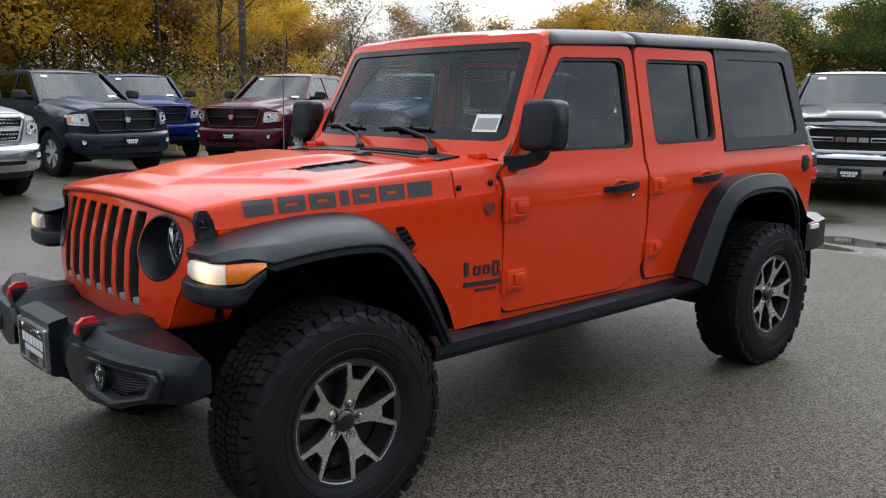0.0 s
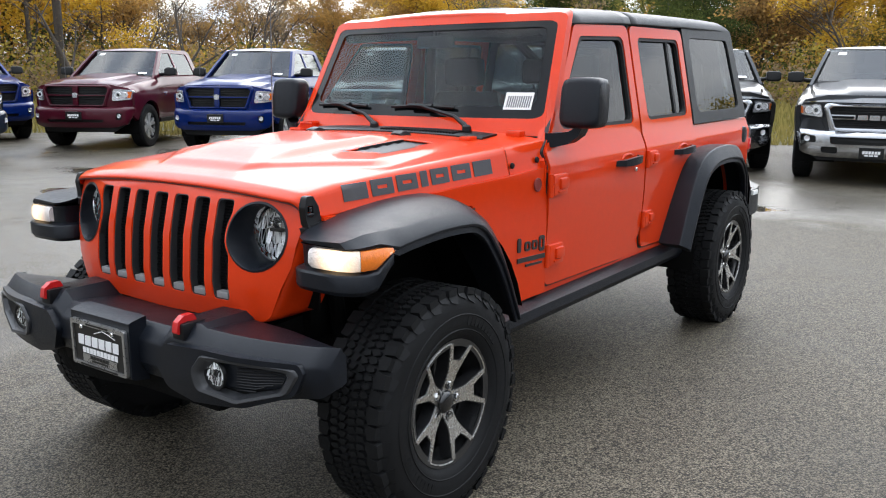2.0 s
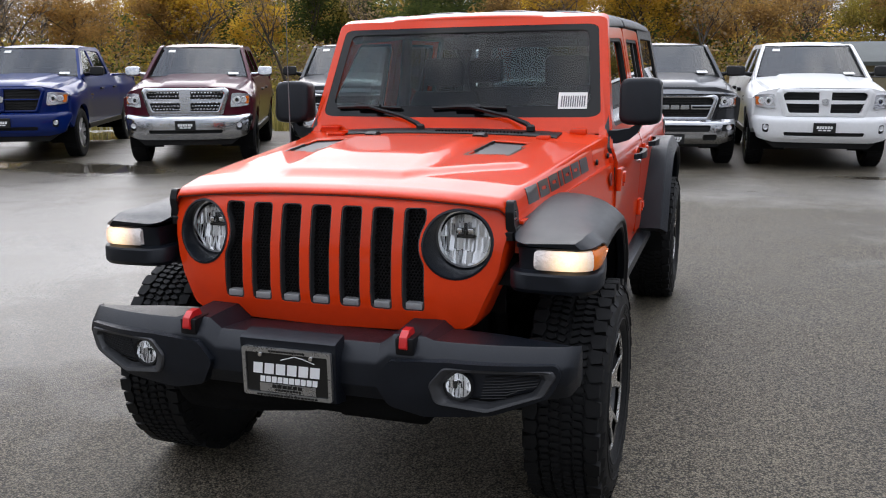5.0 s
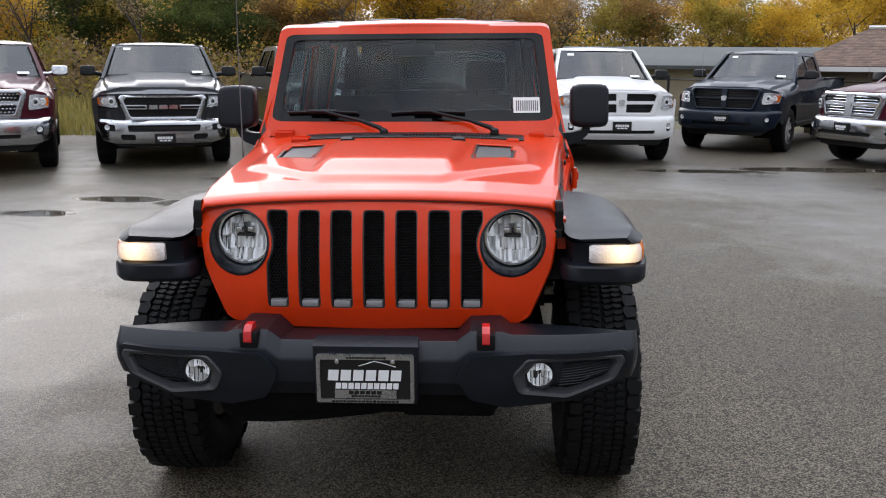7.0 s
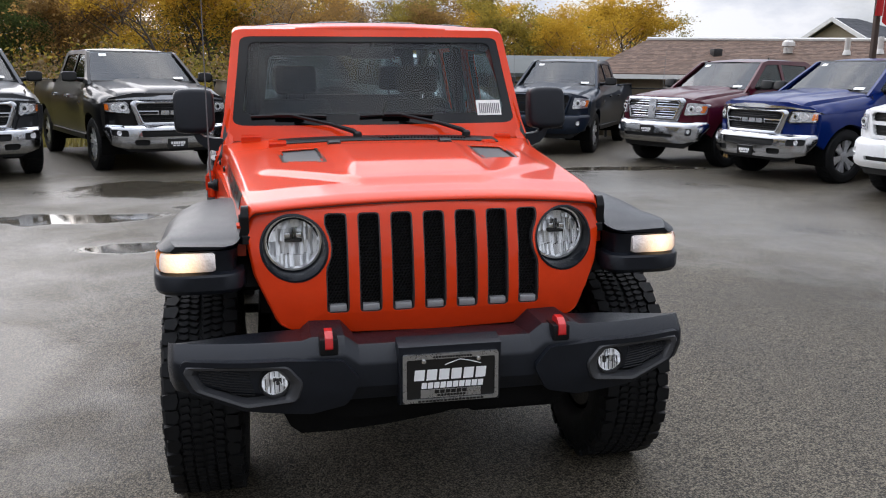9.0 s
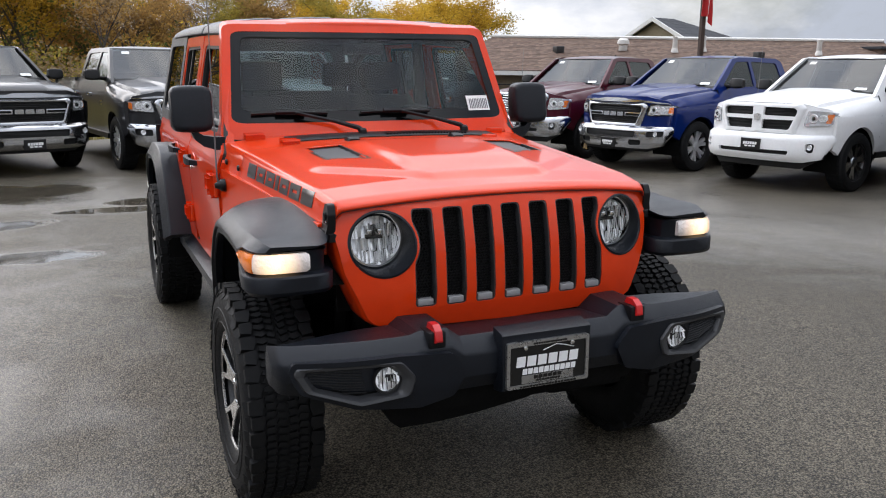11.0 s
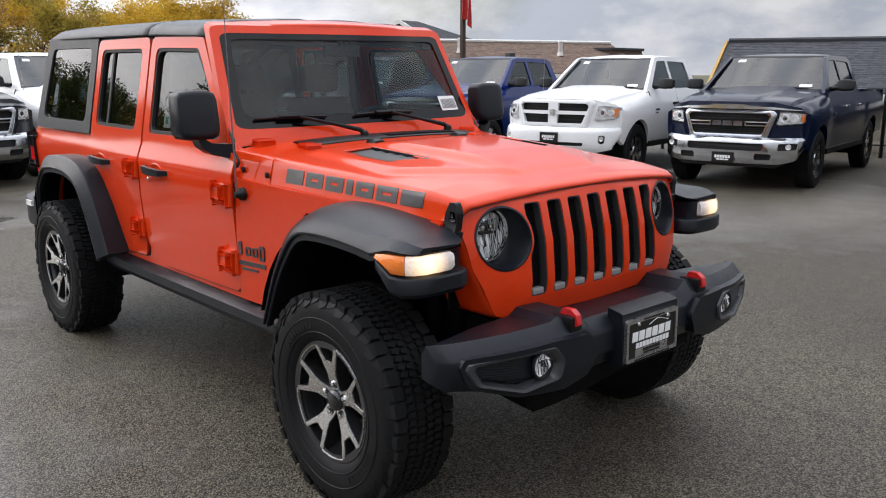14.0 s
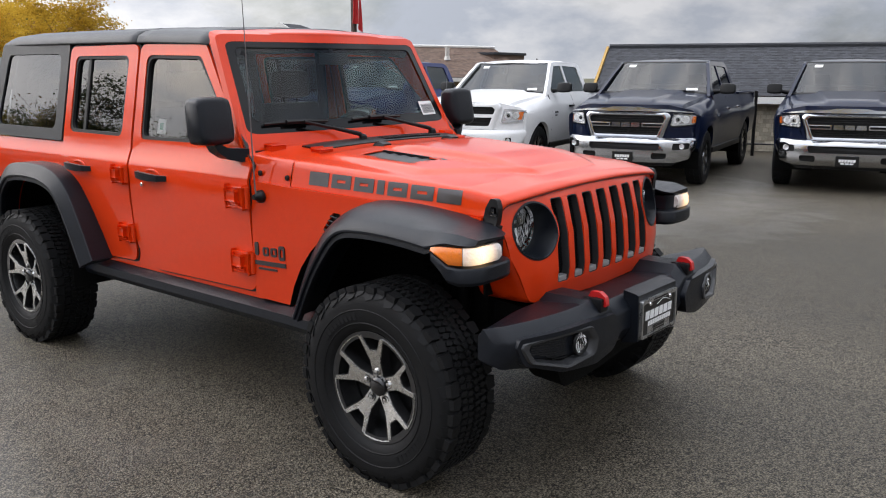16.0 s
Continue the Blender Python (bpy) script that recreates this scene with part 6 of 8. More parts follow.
# ---- parked pickup trucks ----
BODY_COLOURS = {
    "black": ("black_truck_paint", (0.005, 0.005, 0.0055)),
    "slate": ("slate_truck_paint", (0.010, 0.016, 0.028)),
    "granite": ("granite_truck_paint", (0.032, 0.033, 0.036)),
    "blue": ("blue_truck_paint", (0.002, 0.014, 0.105)),
    "maroon": ("maroon_truck_paint", (0.060, 0.005, 0.013)),
    "white": ("white_truck_paint", (0.78, 0.78, 0.78)),
    "navy": ("navy_truck_paint", (0.004, 0.008, 0.026)),
    "silver": ("silver_truck_paint", (0.50, 0.51, 0.53)),
}
PAINTS = {k: paint(n, c, {"silver": 0.4, "granite": 0.35}.get(k, 0.0), 0.58, 0.06) for k, (n, c) in BODY_COLOURS.items()}
BLACK_TRIM = material("truck_black_trim", (0.006, 0.006, 0.006), 0.45, spec=0.28, vary=0.2, scale=15)
TRUCK_LAMP = material("truck_lamp_inside", (0.78, 0.79, 0.81), 0.24, 0.7, vary=0.30, scale=14, bump=0.8, grain=28)
TRUCK_WHEEL = material("silver_wheel_paint", (0.62, 0.62, 0.63), 0.30, 0.55, vary=0.08, scale=20, wear=0.05)
WHEEL_MESHES = {}


def truck_wheel(parent, x, y, r, bright, sgn):
    key = (round(r, 3), bright, sgn)
    if key not in WHEEL_MESHES:
        bm = bmesh.new()
        lathe(bm, [(r * 0.60, 0.115), (r * 0.635, 0.118), (r * 0.62, 0.10), (r * 0.56, 0.05), (r * 0.54, -0.1)], 28, lambda q, h, c, s: (sgn * h, q * c, q * s), closed=False)
        lathe(bm, [(r * 0.56, 0.02), (r * 0.1, 0.03)], 20, lambda q, h, c, s: (sgn * h, q * c, q * s), closed=False)
        a = part("wheel", bm, ALLOY_DARK, None)
        bm = bmesh.new()
        for k in range(6):
            t = 2 * math.pi * k / 6 + 0.3
            pts = [(-0.035, 0.05), (0.035, 0.05), (0.038, r * 0.3), (0.075, r * 0.60), (0.018, r * 0.60), (0.0, r * 0.42), (-0.018, r * 0.60), (-0.075, r * 0.60), (-0.038, r * 0.3)]
            slab(bm, pts, (), lambda u, v, q: (sgn * ((0.085 + 0.07 * v) if q else 0.05), v * math.cos(t) - u * math.sin(t), v * math.sin(t) + u * math.cos(t)))
        lathe(bm, [(0.072, 0.05), (0.068, 0.10), (0.03, 0.108)], 16, lambda q, h, c, s: (sgn * h, q * c, q * s))
        b = part("spokes", bm, TRUCK_CHROME if bright == 2 else TRUCK_WHEEL, None)
        bm = bmesh.new()
        lathe(bm, [(r * 0.60, 0.10), (r * 0.66, 0.125), (r * 0.80, 0.138), (r * 0.94, 0.125), (r * 0.985, 0.10), (r, 0.05), (r, -0.06), (r * 0.97, -0.11), (r * 0.80, -0.135), (r * 0.60, -0.10)], 36, lambda q, h, c, s: (sgn * h, q * c, q * s), closed=False)
        for k in range(40):
            t = 2 * math.pi * k / 40
            for h0, h1, d in ((0.035, 0.105, 0.0), (-0.03, 0.025, 0.08), (-0.10, -0.04, 0.0)):
                vs = [bm.verts.new((sgn * h, rr * math.cos(t + d + da), rr * math.sin(t + d + da))) for rr in (r * 0.985, r * 1.012) for h, da in ((h0, 0), (h1, 0.02), (h1, 0.11), (h0, 0.09))]
                for f in ((4, 5, 6, 7), (0, 1, 5, 4), (1, 2, 6, 5), (2, 3, 7, 6), (3, 0, 4, 7)):
                    bm.faces.new([vs[i] for i in f])
        c = part("tyre", bm, RUBBER, None)
        WHEEL_MESHES[key] = (a.data, b.data, c.data)
        for o in (a, b, c):
            bpy.data.objects.remove(o)
    rim, spokes, tyre = WHEEL_MESHES[key]
    w = new("wheel", rim)
    w.parent, w.location = parent, (x, y, r * 1.0)
    for name, data in (("spokes", spokes), ("tyre", tyre)):
        o = new(name, data)
        o.parent = w
    return w


def pickup(colour, style, m, label, chrome_front=False, grille_style="cross", bright=1, stickers=True):
    """style: "older" with a cross grille or "newer" with a wide bright grille. Own axes: x to the truck's left, y to its rear from the front bumper."""
    T = thing("pickup_truck", label, "pickup truck", m, "parked pickup trucks")
    body = PAINTS[colour]
    new_style = style == "newer"
    L, HW = 5.85, (1.03 if new_style else 1.005)
    WR, FW, RW = 0.415, 1.00, 4.58
    belt = 1.36 if new_style else 1.34
    ZS = 1.055    # height at which the fender's side turns over into its crown

    def sx(y, z):
        x = curve_at(((0.45, HW - 0.075), (0.60, HW - 0.035), (0.85, HW - 0.005), (1.00, HW), (1.14, HW - 0.018), (1.24, HW - 0.055), (1.40, HW - 0.115)), z)
        arch = 0.022 * math.exp(-(((y - FW) / 0.52) ** 4)) + 0.022 * math.exp(-(((y - RW) / 0.55) ** 4))
        nose = 0.16 * max(0, (0.62 - y) / 0.62) ** 2
        return x + arch - nose - 0.03 * max(0, (y - 5.2) / 0.6) ** 2

    cuts = (0.60, 0.68, 0.76, 0.84, 0.90, 0.96, 1.01, 1.05, 1.10, 1.14, 1.19, 1.24, 1.29)
    across = (0.45, 0.52, 0.6, 0.7, 0.8, 0.9, 1.0, 1.1, 1.2, 1.3, 1.45, 1.6, 1.8, 3.9, 4.0, 4.1, 4.22, 4.35, 4.46, 4.58, 4.7, 4.8, 4.92, 5.05, 5.17, 5.3, 5.6)

    def arch(cy, r=0.475):
        return [(cy + r * math.cos(radians(a)), 0.43 + r * math.sin(radians(a))) for a in range(168, 11, -12)]

    for sgn in (1, -1):
        bm = bmesh.new()
        outline = [(0.395, 0.60), (0.50, 0.555)] + arch(FW) + [(1.50, 0.50), (4.05, 0.50)] + arch(RW, 0.485) + [(5.06, 0.60), (L - 0.10, 0.60), (L - 0.06, 1.36), (3.86, 1.37), (3.74, belt), (1.535, belt - 0.01), (1.535, ZS), (0.395, ZS)]
        slab(bm, outline, (), lambda a, b, k: (sgn * (sx(a, b) - (0 if k else 0.06)), a, b), cuts, across=across)
        side = part("body_side", bm, body, T, sharp=40)
        # shut lines and handles
        for y in (1.52, 2.68, 3.70):
            bm = bmesh.new()
            loft(bm, [[(sgn * (sx(y, z) + 0.0005), y - 0.004, z), (sgn * (sx(y, z) + 0.0005), y + 0.004, z), (sgn * (sx(y, z) - 0.01), y + 0.004, z), (sgn * (sx(y, z) - 0.01), y - 0.004, z)] for z in (0.55, 0.75, 0.95, 1.05, 1.14, 1.24, 1.33)])
            part("shut_line", bm, RUBBER_SEAL, side)
        for y in (2.42, 3.42):
            bm = bmesh.new()
            box(bm, (sgn * (sx(y, 1.12) - 0.01), y, 1.105), (sgn * (sx(y, 1.12) + 0.038), y + 0.20, 1.140), 0.012)
            part("door_handle", bm, TRUCK_CHROME if chrome_front and new_style else BLACK_TRIM, side)
        bm = bmesh.new()
        loft(bm, [[(sgn * x, y, z) for x, z in ((HW - 0.12, 0.44), (HW - 0.02, 0.45), (HW - 0.02, 0.53), (HW - 0.12, 0.55))] for y in (1.50, 4.05)])
        part("sill", bm, BLACK_TRIM, T)
        # dark wheel wells
        for cy in (FW, RW):
            bm = bmesh.new()
            arc = [(cy + 0.47 * math.cos(radians(a)), 0.43 + 0.47 * math.sin(radians(a))) for a in range(-20, 201, 20)]
            loft(bm, [[(sgn * x, a, b) for a, b in arc] for x in (0.45, HW - 0.045)], closed=False)
            slab(bm, [(cy - 0.47, 0.40), (cy + 0.47, 0.40)] + arc[1:-1], (), lambda a, b, k: (sgn * (0.50 if k else 0.48), a, b))
            part("wheel_well", bm, UNDERBODY, T)
            truck_wheel(T, sgn * (HW - 0.145), cy, WR, bright, sgn)
        # nameplate bars on the front door
        for q, (w, z, h) in enumerate(((0.16, 1.02, 0.030), (0.11, 0.975, 0.018))):
            bm = bmesh.new()
            slab(bm, [(1.66, z), (1.66 + w, z), (1.66 + w, z + h), (1.66, z + h)], (), lambda a, b, k: (sgn * (sx(a, b) + (0.005 if k else -0.002)), a, b))
            part("nameplate_bar", bm, TRUCK_CHROME if colour not in ("white", "silver") else BLACK_TRIM, side)
        # upper cab side with two windows
        def cab_x(z):
            return HW - 0.105 - 0.36 * max(0, z - belt)

        outline = rounded([(1.46, belt - 0.03), (3.80, belt - 0.03), (3.66, 1.83), (3.50, 1.885), (2.35, 1.885), (2.17, 1.855)], [0, 0, 0.06, 0.08, 0.1, 0.05])
        w1 = rounded([(1.70, belt + 0.025), (2.64, belt + 0.025), (2.62, 1.818), (2.25, 1.808)], [0.04, 0.03, 0.03, 0.05])
        w2 = rounded([(2.72, belt + 0.025), (3.58, belt + 0.025), (3.48, 1.80), (2.70, 1.818)], [0.03, 0.05, 0.06, 0.03])
        bm = bmesh.new()
        slab(bm, outline, [w1[::-1], w2[::-1]], lambda a, b, k: (sgn * (cab_x(b) - (0 if k else 0.05)), a, b), (1.6,))
        cab = part("cab_side", bm, body, T, sharp=40)
        for w in (w1, w2):
            bm = bmesh.new()
            slab(bm, w, (), lambda a, b, k: (sgn * (cab_x(b) - 0.014 - (0 if k else 0.005)), a, b), (1.6,))
            part("window_pane", bm, TRUCK_SIDE_GLASS, cab).visible_shadow = False
        # mirror
        bm = bmesh.new()
        rings = []
        for x, g in ((HW - 0.01, 0.70), (HW + 0.01, 0.95), (HW + 0.10, 1.0), (HW + 0.19, 0.93), (HW + 0.22, 0.7)):
            rings.append([(sgn * x, a, b) for a, b in rounded([(1.78 - 0.06 * g, 1.445 - 0.085 * g), (1.78 + 0.09 * g, 1.445 - 0.080 * g), (1.78 + 0.09 * g, 1.445 + 0.085 * g), (1.78 - 0.02 * g, 1.445 + 0.085 * g)], 0.03)])
        loft(bm, rings)
        tube(bm, [(sgn * (HW - 0.13), 1.84, 1.385), (sgn * (HW - 0.05), 1.82, 1.395), (sgn * (HW + 0.03), 1.80, 1.415)], [0.040, 0.034, 0.030], 8)
        part("door_mirror", bm, TRUCK_CHROME if grille_style == "chrome" and bright == 2 else BLACK_TRIM, T, "black door mirror", sharp=45)
        # head lamp
        z0, z1, x0, x1 = (0.905, 1.105, 0.655, 0.965) if new_style else (0.905, 1.130, 0.690, 0.945)
        bm = bmesh.new()

        def front_y(x, z):
            lean = 0.10 * max(0, z - 0.95)
            return curve_at(((0.0, 0.045), (0.40, 0.055), (0.60, 0.095), (0.80, 0.190), (0.92, 0.33), (0.99, 0.50)), abs(x)) + lean

        lamp_ring = rounded([(x0 - 0.02, z0 + 0.006), (x1 - 0.01, z0 + 0.030), (x1 + 0.015, z1 - 0.025), (x0 + 0.10, z1), (x0 + 0.02 if new_style else x0 + 0.01, z1 - 0.006)], [0.03, 0.03, 0.03, 0.05, 0.02])
        cuts_x = (0.66, 0.70, 0.74, 0.78, 0.82, 0.86, 0.90, 0.93, 0.96)
        slab(bm, lamp_ring, (), lambda a, b, k: (sgn * a, front_y(a, b) + (0.004 if k else 0.05), b), (z0 + 0.08,), across=cuts_x)
        lamp = part("head_lamp", bm, TRUCK_LAMP, T, "clear head lamp")
        bm = bmesh.new()
        slab(bm, lamp_ring, (), lambda a, b, k: (sgn * a, front_y(a, b) + (-0.022 if k else -0.018), b), (z0 + 0.08,), across=cuts_x)
        part("lens", bm, LAMP_GLASS, lamp).visible_shadow = False
        bm = bmesh.new()
        slab(bm, lamp_ring, [[(0.5 * (x0 + x1) + (p - 0.5 * (x0 + x1)) * 0.93, 0.5 * (z0 + z1) + (q - 0.5 * (z0 + z1)) * 0.87) for p, q in lamp_ring][::-1]], lambda a, b, k: (sgn * a, front_y(a, b) + (-0.015 if k else 0.02), b), (z0 + 0.08,), across=cuts_x)
        part("lamp_bezel", bm, BLACK_TRIM if new_style else TRUCK_LAMP, lamp)
        for lx, lr in ((0.735, 0.058), (0.835, 0.052)) if new_style else ((0.768, 0.058), (0.860, 0.048)):
            bm = bmesh.new()
            lathe(bm, [(lr, -0.006), (lr * 0.92, -0.012), (lr * 0.84, 0.0), (lr * 0.4, 0.02)], 20, lambda r, h, c, s: (sgn * (lx + r * c), front_y(lx + 0.7 * r * c, 1.0) + h - 0.002, 0.5 * (z0 + z1) + 0.008 + r * s))
            part("lamp_bowl", bm, LAMP_CHROME, lamp)
        px = 0.735 if new_style else 0.768
        bm = bmesh.new()
        lathe(bm, [(0.030, -0.016), (0.024, -0.020), (0.006, -0.021)], 14, lambda r, h, c, s: (sgn * (px + r * c), front_y(px, 1.0) + h + 0.004, 0.5 * (z0 + z1) + 0.008 + r * s))
        part("lamp_projector", bm, GLOSS_BLACK, lamp)
        bm = bmesh.new()
        slab(bm, rounded([(x1 - 0.055, z0 + 0.055), (x1 - 0.012, z0 + 0.06), (x1 - 0.002, z1 - 0.05), (x1 - 0.045, z1 - 0.045)], 0.012), (), lambda a, b, k: (sgn * a, front_y(a, b) + (-0.014 if k else 0.01), b), across=cuts_x)
        part("amber_side_lamp", bm, AMBER, lamp)

    # nose: painted panel round grille and lamps
    gz0, gz1 = (0.735, 1.120) if new_style else (0.800, 1.215)
    thin = not new_style and colour != "white" and grille_style == "cross"
    gw0, gw1 = (0.545, 0.655) if new_style else (0.560, 0.672)
    mid_z = (gz0 + gz1) / 2
    gring = rounded([(-gw0, gz0), (gw0, gz0), (gw1, gz1 - 0.05), (gw1 - 0.06, gz1), (-gw1 + 0.06, gz1), (-gw1, gz1 - 0.05)], [0.05, 0.05, 0.06, 0.05, 0.05, 0.06])
    bm = bmesh.new()
    nose = rounded([(-0.955, 0.70), (-0.60, 0.70), (0.60, 0.70), (0.955, 0.70), (0.955, 1.060), (0.90, 1.150), (0.60, 1.225), (-0.60, 1.225), (-0.90, 1.150), (-0.955, 1.060)], [0.03, 0, 0, 0.03, 0.03, 0.05, 0.1, 0.1, 0.05, 0.03])
    slab(bm, nose, [gring[::-1]], lambda a, b, k: (a, front_y(a, b) + (0.016 if k else 0.06), b), (0.8, 0.9, 1.0, 1.1, 1.17), across=(-0.93, -0.9, -0.86, -0.82, -0.78, -0.74, -0.7, -0.6, -0.4, 0.4, 0.6, 0.7, 0.74, 0.78, 0.82, 0.86, 0.9, 0.93))
    part("nose_panel", bm, body, T, sharp=40)
    inner = [(p[0] * (0.92 if thin else 0.87), (gz0 + gz1) / 2 + (p[1] - (gz0 + gz1) / 2) * (0.74 if new_style else 0.80 if thin else 0.72)) for p in gring]
    bm = bmesh.new()
    rim = [(0.35 * p[0] + 0.65 * q[0], 0.35 * p[1] + 0.65 * q[1]) for p, q in zip(gring, inner)]
    shell = [[(a, front_y(a, b) + d, b) for a, b in loop] for loop, d in ((gring, 0.04), (gring, -0.004), ([(p[0] * 0.985, mid_z + (p[1] - mid_z) * 0.97) for p in gring], -0.022), (rim, -0.034), (inner, -0.026), (inner, 0.045))]
    loft(bm, shell, caps=False)
    bright_grille = grille_style in ("chrome", "bars")
    gframe = part("grille_frame", bm, TRUCK_CHROME if bright_grille or new_style else body, T, "bright grille surround" if bright_grille or new_style else "body-coloured grille surround", sharp=40)
    bm = bmesh.new()
    slab(bm, gring, (), lambda a, b, k: (a, front_y(a, b) + (0.030 if k else 0.05), b), (), across=(-0.4, 0, 0.4))
    part("grille_back", bm, BLACK_TRIM, gframe)
    mid = (gz0 + gz1) / 2
    if new_style:
        for s in (1, -1):
            bm = bmesh.new()
            ring = rounded([(s * 0.235, mid - 0.030), (s * 0.530, mid - 0.030), (s * 0.555, mid + 0.036), (s * 0.235, mid + 0.036)], 0.012)
            hole = rounded([(s * 0.255, mid - 0.012), (s * 0.520, mid - 0.012), (s * 0.534, mid + 0.018), (s * 0.255, mid + 0.018)], 0.008)
            slab(bm, ring, [hole[::-1]], lambda a, b, k: (a, front_y(a, b) - (0.012 if k else -0.03), b))
            part("grille_bar", bm, TRUCK_CHROME, gframe)
        for k in range(3):
            bm = bmesh.new()
            x = -0.215 + 0.146 * k
            ring = rounded([(x, mid - 0.030), (x + 0.136, mid - 0.030), (x + 0.128, mid + 0.036), (x + 0.010, mid + 0.036)], 0.012)
            slab(bm, ring, (), lambda a, b, q: (a, front_y(a, b) - (0.020 if q else -0.02), b))
            part("emblem_block", bm, TRUCK_CHROME, gframe)
        for z in (mid - 0.125, mid - 0.095, mid - 0.065, mid + 0.07, mid + 0.10, mid + 0.13):
            bm = bmesh.new()
            tube(bm, [(x, front_y(x, z) + 0.016, z) for x in (-0.48, -0.24, 0, 0.24, 0.48)], 0.008, 6)
            part("grille_slat", bm, BLACK_TRIM, gframe)
        # bright strip along the hood's lip
        bm = bmesh.new()
        slab(bm, rounded([(-0.93, 1.108), (-0.64, 1.128), (0.64, 1.128), (0.93, 1.108), (0.90, 1.124), (0.62, 1.158), (0.30, 1.172), (0.20, 1.192), (-0.20, 1.192), (-0.30, 1.172), (-0.62, 1.158), (-0.90, 1.124)], 0.012), (), lambda a, b, k: (a, front_y(a, b) - (0.020 if k else -0.03), b), (), across=(-0.9, -0.85, -0.8, -0.7, -0.6, -0.4, 0, 0.4, 0.6, 0.7, 0.8, 0.85, 0.9))
        part("hood_lip", bm, TRUCK_CHROME, T, "chrome strip along the hood's lip")
    else:
        cross_mat = TRUCK_CHROME if bright_grille else body
        bm = bmesh.new()
        vx = 0.045 if thin else 0.075
        slab(bm, rounded([(-vx, gz0 + 0.03), (vx, gz0 + 0.03), (vx * 1.15, gz1 - 0.03), (-vx * 1.15, gz1 - 0.03)], 0.02), (), lambda a, b, k: (a, front_y(a, b) - (0.018 if k else -0.03), b))
        part("grille_bar", bm, cross_mat, gframe)
        for s in (1, -1):
            bm = bmesh.new()
            lift, half = 0.009, 0.012 if thin else 0.028
            slab(bm, [(s * 0.04, mid + lift - half), (s * 0.58, mid + lift - half * 0.85), (s * 0.58, mid + lift + half * 0.85), (s * 0.04, mid + lift + half)], (), lambda a, b, k: (a, front_y(a, b) - (0.014 if k else -0.03), b))
            part("grille_bar", bm, cross_mat, gframe)
        if grille_style == "bars":
            for q in range(7):
                z = gz0 + 0.075 + 0.044 * q
                for s in (1, -1):
                    bm = bmesh.new()
                    tube(bm, [(s * x, front_y(x, z) + 0.006, z) for x in (0.06, 0.30, 0.56)], 0.010, 6)
                    part("grille_slat", bm, TRUCK_CHROME, gframe)
        elif grille_style == "chrome":
            for s in (1, -1):
                for r in range(6):
                    bm = bmesh.new()
                    z = gz0 + 0.085 + 0.050 * r
                    for q in range(10):
                        x = s * (0.085 + 0.048 * q + (0.024 if r % 2 else 0))
                        box(bm, (x - 0.016, front_y(x, z) - 0.006, z - 0.011), (x + 0.016, front_y(x, z) + 0.02, z + 0.011), 0.004, 1)
                    part("grille_studs", bm, TRUCK_CHROME, gframe)
        else:
            for q in range(8):
                z = gz0 + 0.065 + 0.041 * q
                bm = bmesh.new()
                tube(bm, [(x, front_y(x, z) + 0.018, z) for x in (-0.56, -0.28, 0, 0.28, 0.56)], 0.006, 5)
                part("grille_slat", bm, BLACK_TRIM, gframe)
        bm = bmesh.new()
        slab(bm, rounded([(-0.038, mid - 0.035), (0.038, mid - 0.035), (0.055, mid + 0.045), (0, mid + 0.060), (-0.055, mid + 0.045)], 0.018), (), lambda a, b, k: (a, front_y(a, b) - (0.030 if k else 0.0), b))
        part("emblem_block", bm, BRUSHED, gframe, "bright shield-shaped emblem")

    # bumper
    bump_mat = TRUCK_CHROME if chrome_front or new_style else body
    top, low = (0.745, 0.385) if new_style else (0.800, 0.425)

    def bump_y(x, z):
        t = (z - low) / (top - low)
        return front_y(x, 0.9) - 0.085 - 0.030 * math.sin(math.pi * min(1, max(0, t))) ** 0.6 + 0.16 * max(0, 0.22 - t) + 0.05 * ease((t - 0.88) / 0.12)

    air = rounded([(-0.51, 0.570), (0.51, 0.570), (0.535, 0.668), (-0.535, 0.668)], 0.025) if new_style else rounded([(-0.54, 0.525), (0.54, 0.525), (0.56, 0.580), (-0.56, 0.580)], 0.02)
    outline = rounded([(-0.90, low + 0.05), (-0.70, low), (0.70, low), (0.90, low + 0.05), (0.985, top - 0.09), (0.975, top), (-0.975, top), (-0.985, top - 0.09)], [0.05, 0.1, 0.1, 0.05, 0.04, 0.03, 0.03, 0.04])
    holes = [air[::-1]]
    if new_style:
        for s in (1, -1):
            ring = rounded([(s * 0.42, 0.440), (s * 0.62, 0.448), (s * 0.64, 0.530), (s * 0.42, 0.530)], 0.035)
            holes.append(ring)
            ring = rounded([(s * 0.70, 0.575), (s * 0.905, 0.590), (s * 0.92, 0.678), (s * 0.71, 0.672)], 0.025)
            holes.append(ring)
    else:
        for s in (1, -1):
            ring = rounded([(s * 0.755, 0.560), (s * 0.835, 0.568), (s * 0.845, 0.690), (s * 0.755, 0.690)], 0.03)
            holes.append(ring)
    bm = bmesh.new()
    slab(bm, outline, holes, lambda a, b, k: (a, bump_y(a, b) + (0 if k else 0.06), b), (0.42, 0.46, 0.50, 0.56, 0.62, 0.68, 0.71, 0.74, 0.77), across=(-0.95, -0.92, -0.88, -0.85, -0.8, -0.75, -0.6, -0.4, -0.2, 0, 0.2, 0.4, 0.6, 0.75, 0.8, 0.85, 0.88, 0.92, 0.95))
    bumper = part("front_bumper", bm, bump_mat, T, "bright chrome bumper" if bump_mat is TRUCK_CHROME else "body-coloured bumper", sharp=40)
    bm = bmesh.new()
